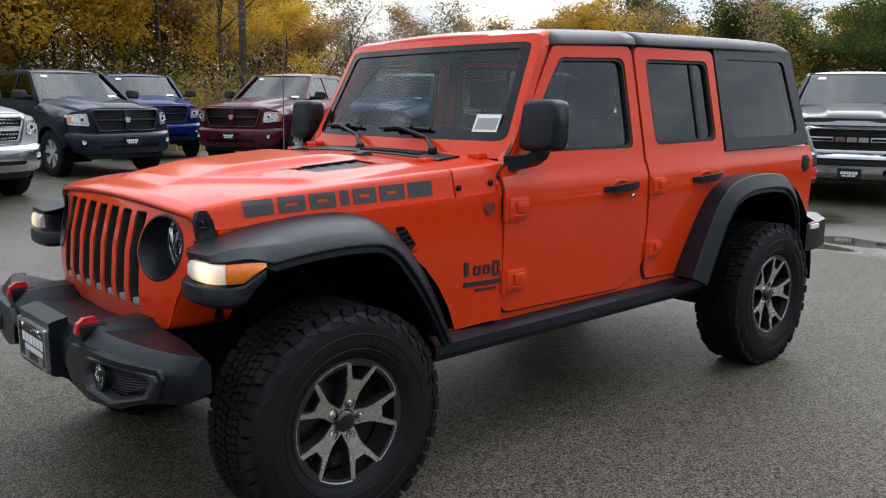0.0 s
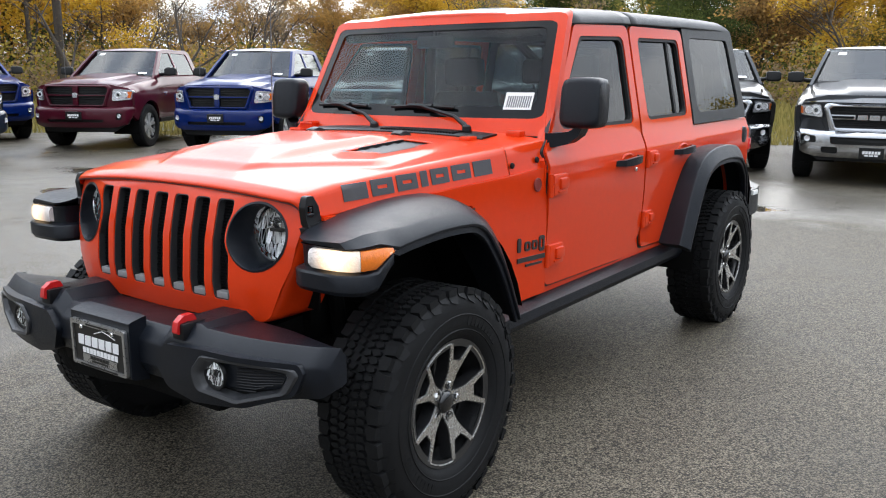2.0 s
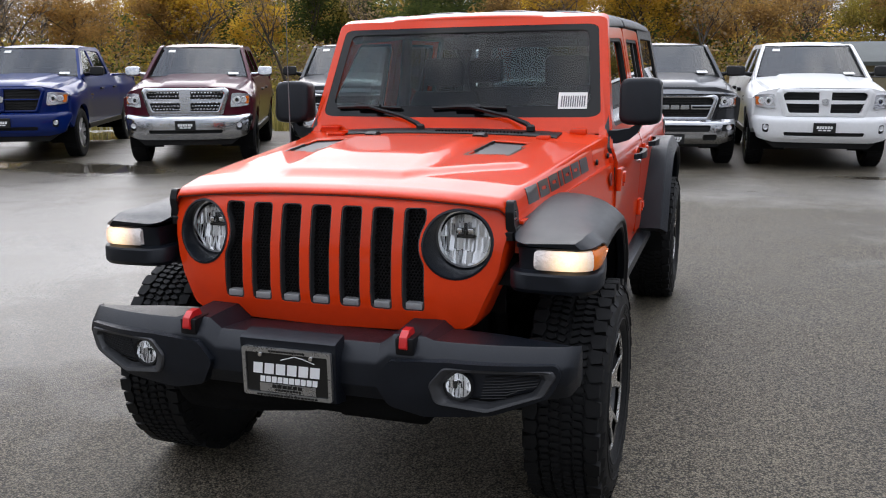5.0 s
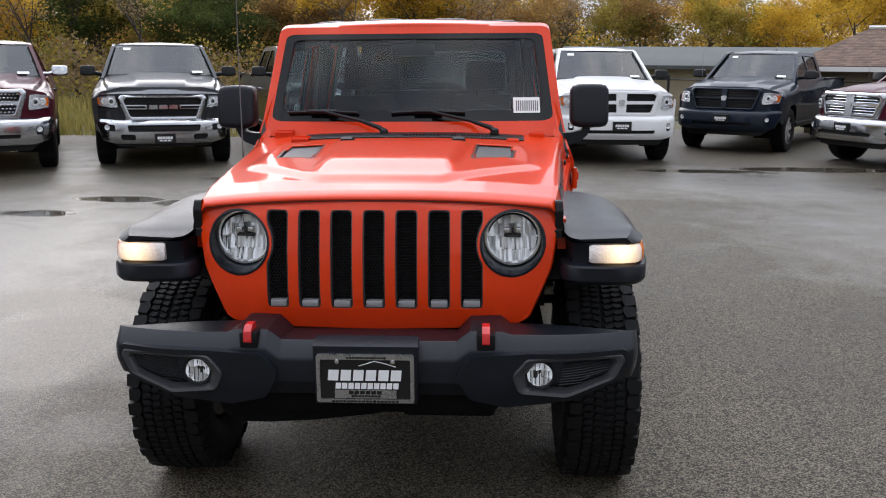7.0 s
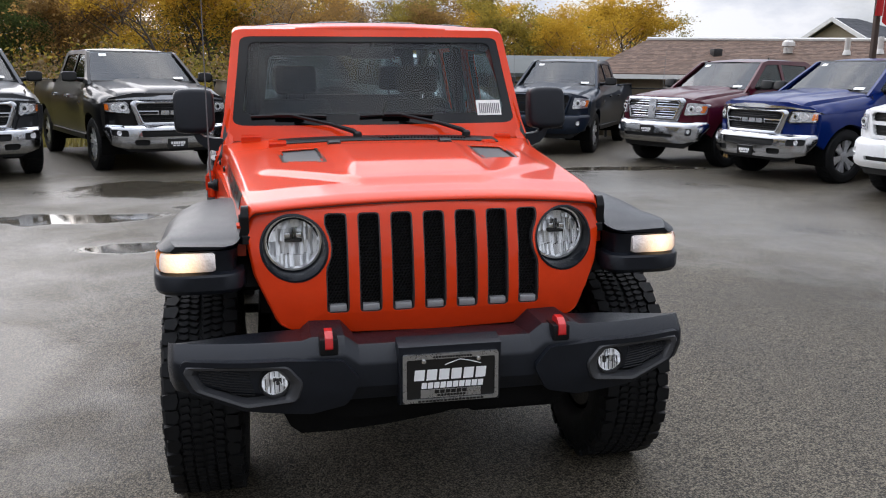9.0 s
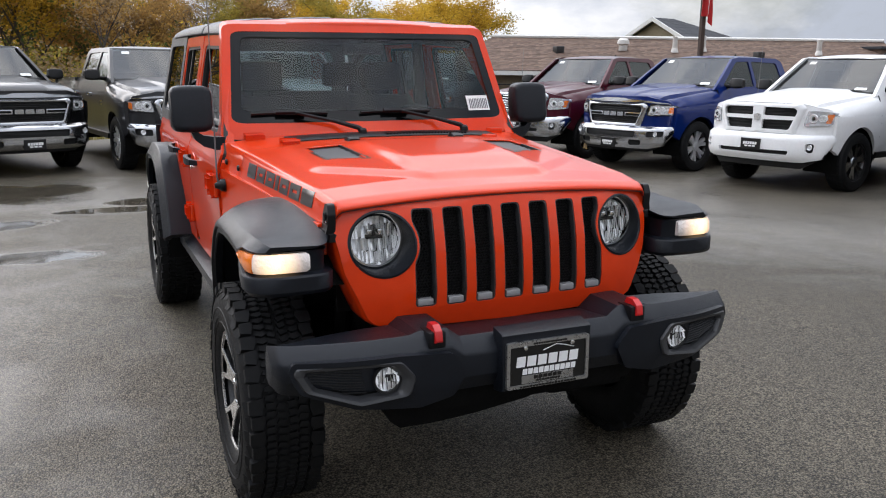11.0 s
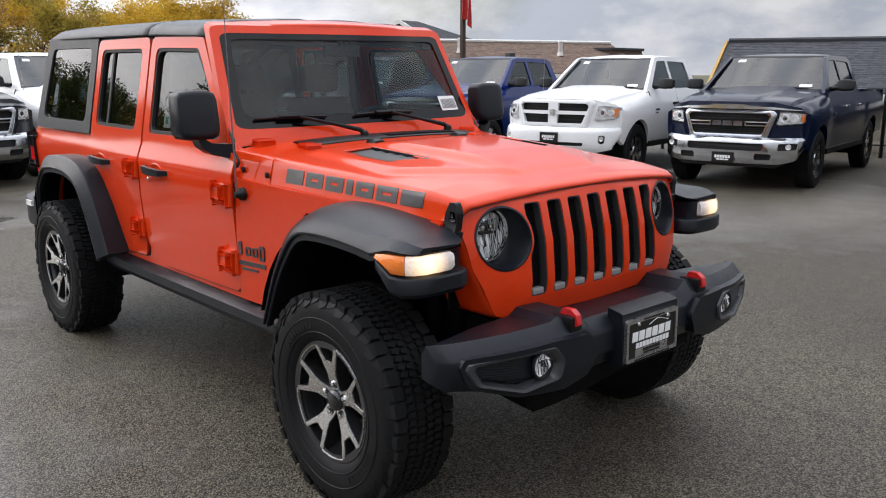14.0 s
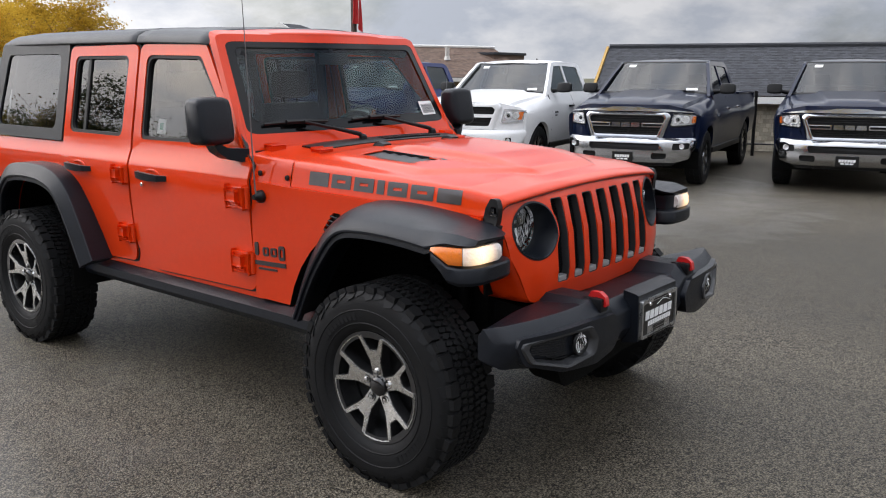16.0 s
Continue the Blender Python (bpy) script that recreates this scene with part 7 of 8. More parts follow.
    slab(bm, rounded([(-0.92, low + 0.06), (0.92, low + 0.06), (0.95, top - 0.01), (-0.95, top - 0.01)], 0.03), (), lambda a, b, k: (a, bump_y(a, b) + (0.035 if k else 0.055), b), (0.62, 0.74), across=(-0.85, -0.75, -0.6, -0.4, 0, 0.4, 0.6, 0.75, 0.85))
    part("bumper_back", bm, BLACK_TRIM, bumper)
    bm = bmesh.new()
    slab(bm, [(-0.66, 0.335), (0.66, 0.335), (0.84, low + 0.04), (-0.84, low + 0.04)], (), lambda a, b, k: (a, front_y(a, 0.9) + (0.02 if k else 0.06), b), (), across=(-0.6, 0, 0.6))
    part("air_dam", bm, BLACK_TRIM, bumper)
    for s in (1, -1):
        fx, fz = (0.820, 0.628) if new_style else (0.798, 0.640)
        bm = bmesh.new()
        lathe(bm, [(0.040, -0.004), (0.036, -0.010), (0.02, 0.0), (0.004, 0.006)], 18, lambda r, h, c, q: (s * (fx + r * c), bump_y(fx, fz) + 0.022 + h, fz + r * q))
        part("fog_lamp", bm, TRUCK_LAMP, bumper)
    if new_style:
        for s in (1, -1):
            bm = bmesh.new()
            slab(bm, rounded([(s * 0.585, 0.715), (s * 0.955, 0.725), (s * 0.960, 0.895), (s * 0.665, 0.890)], 0.03), (), lambda a, b, k: (a, front_y(a, b) - (0.004 if k else -0.03), b), (), across=(-0.93, -0.9, -0.85, -0.8, -0.7, 0.7, 0.8, 0.85, 0.9, 0.93))
            part("cheek_panel", bm, body, T)
    # dealer plate with bars
    pz = 0.465 if new_style else 0.645
    bm = bmesh.new()
    py = bump_y(0, pz) - 0.012
    box(bm, (-0.152, py - 0.008, pz - 0.076), (0.152, py + 0.03, pz + 0.076), 0.004, 1)
    plate = part("dealer_plate", bm, PLATE_BLACK, bumper, "black dealer plate with white bars")
    bar_row(plate, -0.112, 0.112, pz - 0.010, pz + 0.030, 6, PLATE_WHITE, py - 0.009, 0.1)
    bar_row(plate, -0.085, 0.095, pz - 0.040, pz - 0.020, 3, PLATE_WHITE, py - 0.009)

    # hood with its raised middle, and the crowns of the fenders beside it
    def hood_pt(u, v):
        x = 2 * u - 1
        a = abs(x)
        w = sx(max(0.12 + 1.42 * v, 0.395), ZS) + 0.001
        edge = w - 0.235 + 0.06 * v
        top = curve_at(((0, 1.185), (0.02, 1.215), (0.05, 1.238), (0.12, 1.262), (0.30, 1.298), (0.60, 1.338), (1.0, 1.382)), v) + (0.012 if new_style else 0.0) * ease(v / 0.1)
        if a < 0.74:
            px = edge * a / 0.74
            z = top - 0.040 * (a / 0.74) ** 2.2
            z += 0.030 * ease(v / 0.18) * (1 - ease((px - (0.30 + 0.16 * v)) / 0.075))
        else:
            q = (a - 0.74) / 0.26 * math.pi / 2
            crown = top - 0.056 - 0.030 * (1 - v)
            px = edge + (w - edge) * math.sin(q)
            z = crown - (crown - ZS) * (1 - math.cos(q))
            if a < 0.765:
                z -= 0.010
        nose_y = front_y(min(px, 0.955), 1.17) + 0.012
        return (px if x >= 0 else -px, nose_y + (1.54 - nose_y) * v, z)

    bm = bmesh.new()
    sheet(bm, hood_pt, 84, 26)
    hood = part("hood", bm, body, T, sharp=35)
    # screen, roof, rear window
    def scr(u, v, off=0.0):
        x = 2 * u - 1
        w = (HW - 0.145) * (1 - v) + (HW - 0.305) * v
        return (x * w, 1.50 + 0.70 * v + 0.10 * x * x * (1 - 0.4 * v) + off, belt + 0.005 + 0.515 * v)

    bm = bmesh.new()
    sheet(bm, lambda u, v: scr(u, v), 14, 6)
    screen = part("windscreen", bm, TRUCK_GLASS, T, "windscreen")
    screen.visible_shadow = False
    for edge in ((0.0, 0.018), (0.982, 1.0)):
        bm = bmesh.new()
        sheet(bm, lambda u, v: scr(edge[0] + (edge[1] - edge[0]) * u, v, -0.003), 2, 6)
        part("screen_border", bm, body, screen)
    bm = bmesh.new()
    sheet(bm, lambda u, v: scr(u, 0.955 + 0.045 * v, -0.003), 14, 1)
    sheet(bm, lambda u, v: scr(u, 0.05 * v, -0.003), 14, 1)
    part("screen_border", bm, BLACK_TRIM, screen)
    if stickers:
        for u0, u1, v0, v1 in ((0.80, 0.90, 0.10, 0.17), (0.12, 0.20, 0.82, 0.90)):
            bm = bmesh.new()
            sheet(bm, lambda u, v: scr(u0 + (u1 - u0) * u, v0 + (v1 - v0) * v, -0.005), 2, 2)
            part("window_sticker", bm, PAPER, screen)
    for x in (-0.50, 0.15):
        bm = bmesh.new()
        tube(bm, [scr((x + 1) / 2 + 0.30 * k / 6, 0.075 + 0.018 * math.sin(math.pi * k / 6), -0.02) for k in range(7)], 0.009, 6)
        part("wiper", bm, BLACK_TRIM, T)

    def roof_pt(u, v):
        x = 2 * u - 1
        y = 2.175 + 1.40 * v
        w = HW - 0.29
        a = abs(x)
        top = curve_at(((0, 1.862), (0.08, 1.895), (0.3, 1.925), (0.6, 1.925), (0.95, 1.895), (1, 1.87)), v)
        return (x * w, y + 0.07 * x * x * (1 - v), top - 0.030 * a ** 2 - 0.030 * ease((a - 0.82) / 0.18))

    bm = bmesh.new()
    sheet(bm, roof_pt, 24, 12)
    part("roof", bm, body, T, sharp=50)
    bm = bmesh.new()
    sheet(bm, lambda u, v: ((2 * u - 1) * ((HW - 0.13) * (1 - v) + (HW - 0.30) * v), 3.78 - 0.20 * v, belt - 0.03 + 0.535 * v), 6, 3)
    part("rear_window", bm, TRUCK_GLASS, T).visible_shadow = False
    bm = bmesh.new()
    lathe(bm, [(0.03, 0), (0.025, 0.02), (0.006, 0.06)], 10, lambda r, h, c, s: (r * c, 3.35 + 1.6 * r * s, 1.905 + h))
    part("roof_fin", bm, BLACK_TRIM, T)
    # bed and tail
    bm = bmesh.new()
    box(bm, (-HW + 0.10, 3.84, 0.60), (HW - 0.10, 3.90, 1.36), 0.01)
    box(bm, (-HW + 0.06, L - 0.12, 0.60), (HW - 0.06, L - 0.05, 1.35), 0.02)
    for s in (1, -1):
        box(bm, (s * (HW - 0.13), 3.84, 1.335), (s * (HW - 0.05), L - 0.06, 1.372), 0.01)
    part("cargo_bed", bm, body, T)
    bm = bmesh.new()
    box(bm, (-0.80, 0.35, 0.45), (0.80, 5.6, 0.62), 0.02)
    box(bm, (-0.75, 0.45, 0.60), (0.75, 1.45, 1.05), 0.02)
    box(bm, (-0.86, 3.9, 0.80), (0.86, 5.7, 0.84))
    for y in (FW, RW):
        tube(bm, [(-0.8, y, 0.40), (0.8, y, 0.40)], 0.06, 8)
    part("chassis", bm, UNDERBODY, T)
    bm = bmesh.new()
    loft(bm, [[(x, 1.62, 1.05), (x, 1.62, 1.37), (x, 1.85, 1.39), (x, 2.05, 1.34), (x, 2.08, 1.05)] for x in (-0.84, 0.84)])
    for x in (-0.45, 0.45):
        box(bm, (x - 0.26, 2.55, 0.80), (x + 0.26, 2.72, 1.48), 0.06)
        box(bm, (x - 0.13, 2.60, 1.50), (x + 0.13, 2.70, 1.68), 0.04)
    box(bm, (-0.8, 3.45, 0.80), (0.8, 3.60, 1.50), 0.06)
    tube(bm, [(0.42 + 0.19 * math.cos(t), 2.12 - 0.06 * math.sin(t), 1.34 + 0.17 * math.sin(t)) for t in [2 * math.pi * k / 18 for k in range(19)]], 0.014, 6, caps=False)
    part("cabin_interior", bm, CABIN, T)
    if not new_style:
        bm = bmesh.new()
        tube(bm, [(-0.88, 1.30, 1.30), (-0.90, 1.36, 2.05)], [0.004, 0.0025], 5)
        part("antenna_whip", bm, SATIN_GREY, T)
    return T


def parked(x, y, turn):
    return pose(x, y, 0, 0, 0, turn)


pickup("silver", "older", parked(-9.35, 1.3, 104), "silver pickup truck with chrome bumper and cross grille", True, "chrome")
pickup("slate", "older", parked(-12.05, 4.3, 98), "blue-black pickup truck with black cross grille")
pickup("blue", "older", parked(-15.27, 6.26, 79), "bright blue pickup truck with blue cross grille")
pickup("maroon", "older", parked(-12.57, 6.54, 30.5), "dark maroon pickup truck with body-coloured bumper")
pickup("blue", "older", parked(-10, 7.75, 27.6), "deep blue pickup truck with body-coloured bumper")
pickup("maroon", "older", parked(-6.85, 8.25, 27), "dark maroon pickup truck with studded chrome grille", True, "chrome", 2)
pickup("granite", "newer", parked(-4.66, 9.5, 22.4), "dark granite pickup truck with wide chrome grille", True)
pickup("black", "newer", parked(-2.05, 10.6, 24), "gloss black pickup truck with wide chrome grille", True)
pickup("granite", "newer", parked(0.28, 10.45, 11.5), "dark grey pickup truck with wide chrome grille", True)
pickup("white", "older", parked(2.38, 10.83, 5.6), "white pickup truck with white cross grille")
pickup("slate", "older", parked(4.58, 13.29, -31.7), "blue-black pickup truck with black cross grille")
pickup("maroon", "older", parked(6.08, 11.3, -66), "maroon pickup truck with barred chrome grille and chrome bumper", True, "bars", 2)
pickup("blue", "newer", parked(6.80, 9.15, -75), "bright blue pickup truck with chrome grille and chrome bumper", True, bright=1)
pickup("white", "older", parked(7.38, 6.43, -76.4), "white pickup truck with white cross grille", bright=2)
pickup("navy", "newer", parked(8.3, 4, -77), "dark navy pickup truck with chrome grille and bumper", True, bright=2)
pickup("navy", "newer", parked(9.7, 1.25, -73.5), "dark navy pickup truck with chrome grille and bumper", True, bright=2)

# ---- trees, brush and grass ----


def leaf_material(name, a, b, c):
    """Leaves whose colour differs from leaf to leaf and clump to clump, a little light passing through."""
    m = bpy.data.materials.new(name)
    m.use_nodes = True
    n, l = m.node_tree.nodes, m.node_tree.links
    n.clear()
    o, mix, dif, tra = (n.new("ShaderNode" + k) for k in ("OutputMaterial", "MixShader", "BsdfDiffuse", "BsdfTranslucent"))
    geo, info, ramp, co = n.new("ShaderNodeNewGeometry"), n.new("ShaderNodeObjectInfo"), n.new("ShaderNodeValToRGB"), n.new("ShaderNodeTexCoord")
    clump = n.new("ShaderNodeTexNoise")
    clump.inputs["Scale"].default_value, clump.inputs["Detail"].default_value = 0.55, 3
    l.new(co.outputs["Object"], clump.inputs["Vector"])
    s1, s2 = n.new("ShaderNodeMath"), n.new("ShaderNodeMath")
    s1.operation = s2.operation = "MULTIPLY_ADD"
    s1.inputs[1].default_value, s1.inputs[2].default_value = 0.45, -0.12
    s2.inputs[1].default_value = 0.75
    l.new(geo.outputs["Random Per Island"], s1.inputs[0]), l.new(clump.outputs["Fac"], s2.inputs[0]), l.new(s1.outputs[0], s2.inputs[2])
    s3 = n.new("ShaderNodeMath")
    s3.operation = "MULTIPLY_ADD"
    s3.inputs[1].default_value = 0.35
    l.new(info.outputs["Random"], s3.inputs[0]), l.new(s2.outputs[0], s3.inputs[2])
    ramp.color_ramp.elements[0].color, ramp.color_ramp.elements[1].color = (*a, 1), (*c, 1)
    ramp.color_ramp.elements[0].position, ramp.color_ramp.elements[1].position = 0.2, 1.0
    e = ramp.color_ramp.elements.new(0.6)
    e.color = (*b, 1)
    l.new(s3.outputs[0], ramp.inputs[0])
    l.new(ramp.outputs[0], dif.inputs[0]), l.new(ramp.outputs[0], tra.inputs[0])
    mix.inputs[0].default_value = 0.5
    l.new(dif.outputs[0], mix.inputs[1]), l.new(tra.outputs[0], mix.inputs[2]), l.new(mix.outputs[0], o.inputs[0])
    return m


LEAVES = {
    "gold": leaf_material("golden_leaves", (0.27, 0.175, 0.026), (0.53, 0.335, 0.042), (0.72, 0.49, 0.07)),
    "rust": leaf_material("rust_leaves", (0.145, 0.094, 0.044), (0.31, 0.19, 0.070), (0.48, 0.28, 0.078)),
    "olive": leaf_material("olive_leaves", (0.105, 0.094, 0.030), (0.24, 0.20, 0.052), (0.43, 0.33, 0.065)),
    "green": leaf_material("dark_green_leaves", (0.032, 0.042, 0.018), (0.075, 0.098, 0.030), (0.15, 0.165, 0.045)),
    "brown": leaf_material("dry_brown_leaves", (0.125, 0.096, 0.064), (0.25, 0.182, 0.106), (0.36, 0.26, 0.142)),
}
BARK = material("grey_brown_bark", (0.060, 0.048, 0.038), 0.9, vary=0.4, scale=5, bump=0.7, grain=30)
DRY_GRASS = leaf_material("dry_field_grass", (0.07, 0.068, 0.022), (0.18, 0.158, 0.048), (0.32, 0.26, 0.09))


def leaf_cloud(rnd, centres, per, spread, size, verts, faces):
    for c in centres:
        for _ in range(per):
            p = c + Vector((rnd.gauss(0, spread), rnd.gauss(0, spread), rnd.gauss(0, spread * 0.7)))
            d = Vector((rnd.uniform(-1, 1), rnd.uniform(-1, 1), rnd.uniform(-0.8, 0.5))).normalized()
            u = d.cross(Vector((rnd.uniform(-1, 1), rnd.uniform(-1, 1), rnd.uniform(-1, 1)))).normalized()
            s = size * rnd.uniform(0.6, 1.4)
            k = len(verts)
            verts += [p - d * s, p + u * s * 0.55 + d * s * 0.1, p + d * s, p - u * s * 0.55 + d.cross(u) * s * 0.2]
            faces.append((k, k + 1, k + 2, k + 3))


def make_tree(seed, height, leaf, spread=0.32, dense=1.0, bare=False):
    """A tapered trunk with forking limbs; clumps of leaves sit round the outer twigs."""
    rnd = random.Random(seed)
    bm = bmesh.new()
    tips = []

    def limb(p, d, length, r, level):
        pts, rad = [p.copy()], [r]
        q = p.copy()
        seg = 4 if level < 2 else 2
        for k in range(seg):
            d = (d + Vector((rnd.uniform(-1, 1), rnd.uniform(-1, 1), rnd.uniform(-0.3, 0.6))) * 0.20).normalized()
            q = q + d * length / seg
            pts.append(q.copy()), rad.append(max(0.006, r * (1 - 0.80 * (k + 1) / seg)))
        tube(bm, pts, rad, 6 if level < 2 else 3, caps=False)
        if level >= (4 if bare else 3):
            tips.append(q)
            tips.append((pts[-2] + pts[-1]) / 2)
            return
        if level >= 1:
            tips.append(q)
        for k in range(rnd.choice((3, 4)) if level else 6):
            t = rnd.uniform(0.30, 1.0) if level else rnd.uniform(0.28, 1.0)
            i = min(seg - 1, int(t * seg))
            start = pts[i].lerp(pts[i + 1], t * seg - i)
            side = Vector((rnd.uniform(-1, 1), rnd.uniform(-1, 1), rnd.uniform(0.0, 0.75))).normalized()
            limb(start, (d * 0.45 + side).normalized(), length * rnd.uniform(0.42, 0.62), rad[i] * 0.62, level + 1)

    limb(Vector((0, 0, -0.1)), Vector((rnd.uniform(-0.05, 0.05), rnd.uniform(-0.05, 0.05), 1)), height * 0.72, height * 0.020, 0)
    tree = thing("tree", "autumn tree", "tree")
    part("trunk", bm, BARK, tree, sharp=60)
    verts, faces = [], []
    per = max(1, int((4 if bare else 50) * dense))
    leaf_cloud(rnd, tips if not bare else tips[::3], per, height * 0.045, height * 0.0108, verts, faces)
    me = bpy.data.meshes.new("crown")
    me.from_pydata(verts, [], faces)
    me.materials.append(LEAVES[leaf])
    crown = new("crown", me)
    crown.parent = tree
    return tree


WORDS = {"gold": "golden yellow autumn tree at the edge of the field", "rust": "rust brown autumn tree at the edge of the field", "olive": "olive green tree turning yellow", "green": "dark green tree in the wood", "brown": "thin half-bare brown tree"}
templates = []
for seed, leaf, dense, bare in ((1, "gold", 1.0, False), (2, "gold", 0.8, False), (3, "rust", 0.9, False), (4, "rust", 0.7, False), (5, "olive", 1.0, False), (6, "green", 1.2, False), (7, "brown", 0.5, True), (8, "olive", 0.8, False), (9, "brown", 1.0, True), (10, "green", 1.0, False)):
    t = make_tree(seed, 8.0, leaf, dense=dense, bare=bare)
    tagged(t, WORDS[leaf], "tree", "trees of the wood")
    t["leaf"] = leaf
    templates.append((leaf, t))


def belt_height(az):
    return curve_at(((60, 4.8), (66, 5.6), (72, 6.2), (84, 7.0), (100, 7.6), (108, 7.2), (118, 7.0), (126, 6.8), (133, 5.9), (146, 6.0), (150, 9.5), (158, 12.0), (200, 12.5)), az)


def belt_leaf(az, rnd):
    table = ((78, ("gold", "gold", "olive")), (86, ("brown", "brown", "rust", "olive")), (92, ("rust", "gold", "brown")), (102, ("gold", "gold", "gold", "olive")), (109, ("rust", "brown", "green", "olive")),
             (116, ("green", "green", "olive")), (123, ("olive", "gold", "green", "olive")), (131, ("gold", "rust", "gold")), (147, ("brown", "rust", "brown")), (151, ("rust", "gold")), (159, ("gold", "gold", "olive")), (205, ("gold", "olive", "gold", "rust", "green")), (400, ("olive", "green", "rust", "brown")))
    for limit, choice in table:
        if az < limit:
            return rnd.choice(choice)


rnd = random.Random(11)
used = set()
spots = []
az = 66.5
while az < 200:
    for row, r0 in enumerate((41, 50, 60)):
        if az > 182 and row > 1:
            continue
        a = az + rnd.uniform(-1.2, 1.2)
        spots.append((a, r0 + rnd.uniform(-2, 2), belt_height(a) * (0.82 + 0.11 * row) * rnd.uniform(0.82, 1.12)))
    az += 3.1
# an unseen lower line of trees, added behind the lot to darken horizon reflections
for k in range(34):
    spots.append((206 + 4.6 * k + rnd.uniform(-1.5, 1.5), 47 + rnd.uniform(-4, 6), rnd.uniform(4.6, 6.8)))
for a, r, h in spots:
    want = belt_leaf(a, rnd)
    pool = [t for leaf, t in templates if leaf == want]
    t = rnd.choice(pool)
    m = pose(r * math.cos(radians(a)), r * math.sin(radians(a)), -0.06, 0, 0, rnd.uniform(0, 360)) @ Matrix.Diagonal((h / 8 * rnd.uniform(0.95, 1.25),) * 2 + (h / 8, 1))
    if t.name in used:
        c = copy_thing(t, Matrix())
        c.matrix_world = m
    else:
        used.add(t.name)
        t.matrix_world = m
for leaf, t in templates:
    if t.name not in used:
        t.matrix_world = pose(-70, 5, -0.06)

# thin bare saplings standing before the wood
for a, r, h in ((150.5, 30, 5.6), (143, 34, 6.4), (138, 36, 6.5), (127, 33, 5.6), (120, 31, 4.8), (113, 30, 5.0), (98, 33, 5.5), (92, 30, 4.6)):
    t = templates[6][1] if h > 5 else templates[8][1]
    c = copy_thing(t, Matrix())
    c.matrix_world = pose(r * math.cos(radians(a)), r * math.sin(radians(a)), -0.06, 0, 0, a * 7) @ Matrix.Diagonal((h / 8, h / 8, h / 8, 1))

# brush below the trees: uneven thicket, too dense to count
rnd = random.Random(21)
for name, leaf, r0, r1, h0, h1, count in (("thicket", "brown", 33, 40, 0.8, 2.6, 420), ("thicket", "olive", 31, 46, 0.6, 3.0, 420), ("thicket", "green", 38, 64, 1.5, 4.8, 900), ("thicket", "rust", 38, 66, 2.0, 5.4, 1000), ("thicket", "gold", 44, 66, 2.0, 5.2, 700), ("thicket", "brown", 60, 68, 3.5, 7.5, 600)):
    verts, faces = [], []
    for _ in range(count):
        a = radians(rnd.uniform(66, 200))
        r = rnd.uniform(r0, r1)
        h = rnd.uniform(h0, h1)
        if 131 < math.degrees(a) < 149 and h > 3:
            h = 2.8
        base = Vector((r * math.cos(a), r * math.sin(a), 0))
        centres = [base + Vector((rnd.gauss(0, 0.55), rnd.gauss(0, 0.55), h * rnd.uniform(0.1, 0.92))) for _ in range(9)]
        leaf_cloud(rnd, centres, 9, 0.27, 0.088, verts, faces)
    me = bpy.data.meshes.new(name)
    me.from_pydata(verts, [], faces)
    me.materials.append(LEAVES[leaf])
    tagged(new(name, me), "dense " + {"brown": "dry brown", "olive": "olive", "green": "dark green", "rust": "rust-coloured", "gold": "golden yellow"}[leaf] + " brush under the trees", "brush", kind="stuff")

# taller, more distant growth closing the gaps between the trees
rnd = random.Random(23)
for leaf in ("olive", "rust"):
    verts, faces = [], []
    for _ in range(760):
        deg = rnd.uniform(149, 200) if rnd.random() < 0.45 else rnd.uniform(84, 150)
        a, r = radians(deg), rnd.uniform(56, 68)
        h = belt_height(deg) * rnd.uniform(0.45, 0.86)
        base = Vector((r * math.cos(a), r * math.sin(a), 0))
        centres = [base + Vector((rnd.gauss(0, 0.8), rnd.gauss(0, 0.8), h * rnd.uniform(0.25, 1.0))) for _ in range(11)]
        leaf_cloud(rnd, centres, 9, 0.36, 0.10, verts, faces)
    me = bpy.data.meshes.new("thicket")
    me.from_pydata(verts, [], faces)
    me.materials.append(LEAVES[leaf])
    tagged(new("thicket", me), "tall dense " + {"olive": "olive", "rust": "rust-coloured"}[leaf] + " growth behind the trees", "brush", kind="stuff")

# tall grass of the field behind the lot's edge
def on_lot(x, y):
    inside = False
    for (x0, y0), (x1, y1) in zip(LOT, LOT[1:] + LOT[:1]):
        if (y0 > y) != (y1 > y) and x < x0 + (x1 - x0) * (y - y0) / (y1 - y0):
            inside = not inside
    return inside


verts, faces = [], []
rnd = random.Random(5)
edge_a, edge_b = Vector((-40, -5.5)), Vector((3, 19.2))
along = (edge_b - edge_a)
out = Vector((-along.y, along.x)).normalized()
for _ in range(26000):
    t, d = rnd.random(), 0.25 + 17 * rnd.random() ** 1.5
    p = edge_a + along * t + out * d
    if p.x > 2.5 and d < 1.5 or on_lot(p.x, p.y):
        continue
    h = rnd.uniform(0.12, 0.34) + (0.35 * rnd.random() if d > 2.5 else 0)
    lean = Vector((rnd.uniform(-1, 1), rnd.uniform(-1, 1), 0)) * h * 0.35
    w = 0.018 + 0.002 * d
    side = Vector((rnd.uniform(-1, 1), rnd.uniform(-1, 1), 0)).normalized() * w
    k = len(verts)
    q = Vector((p.x, p.y, -0.06))
    verts += [q - side, q + side, q + lean * 0.5 + Vector((0, 0, h * 0.65)) + side * 0.6, q + lean + Vector((0, 0, h))]
    faces += [(k, k + 1, k + 2, k + 3)]
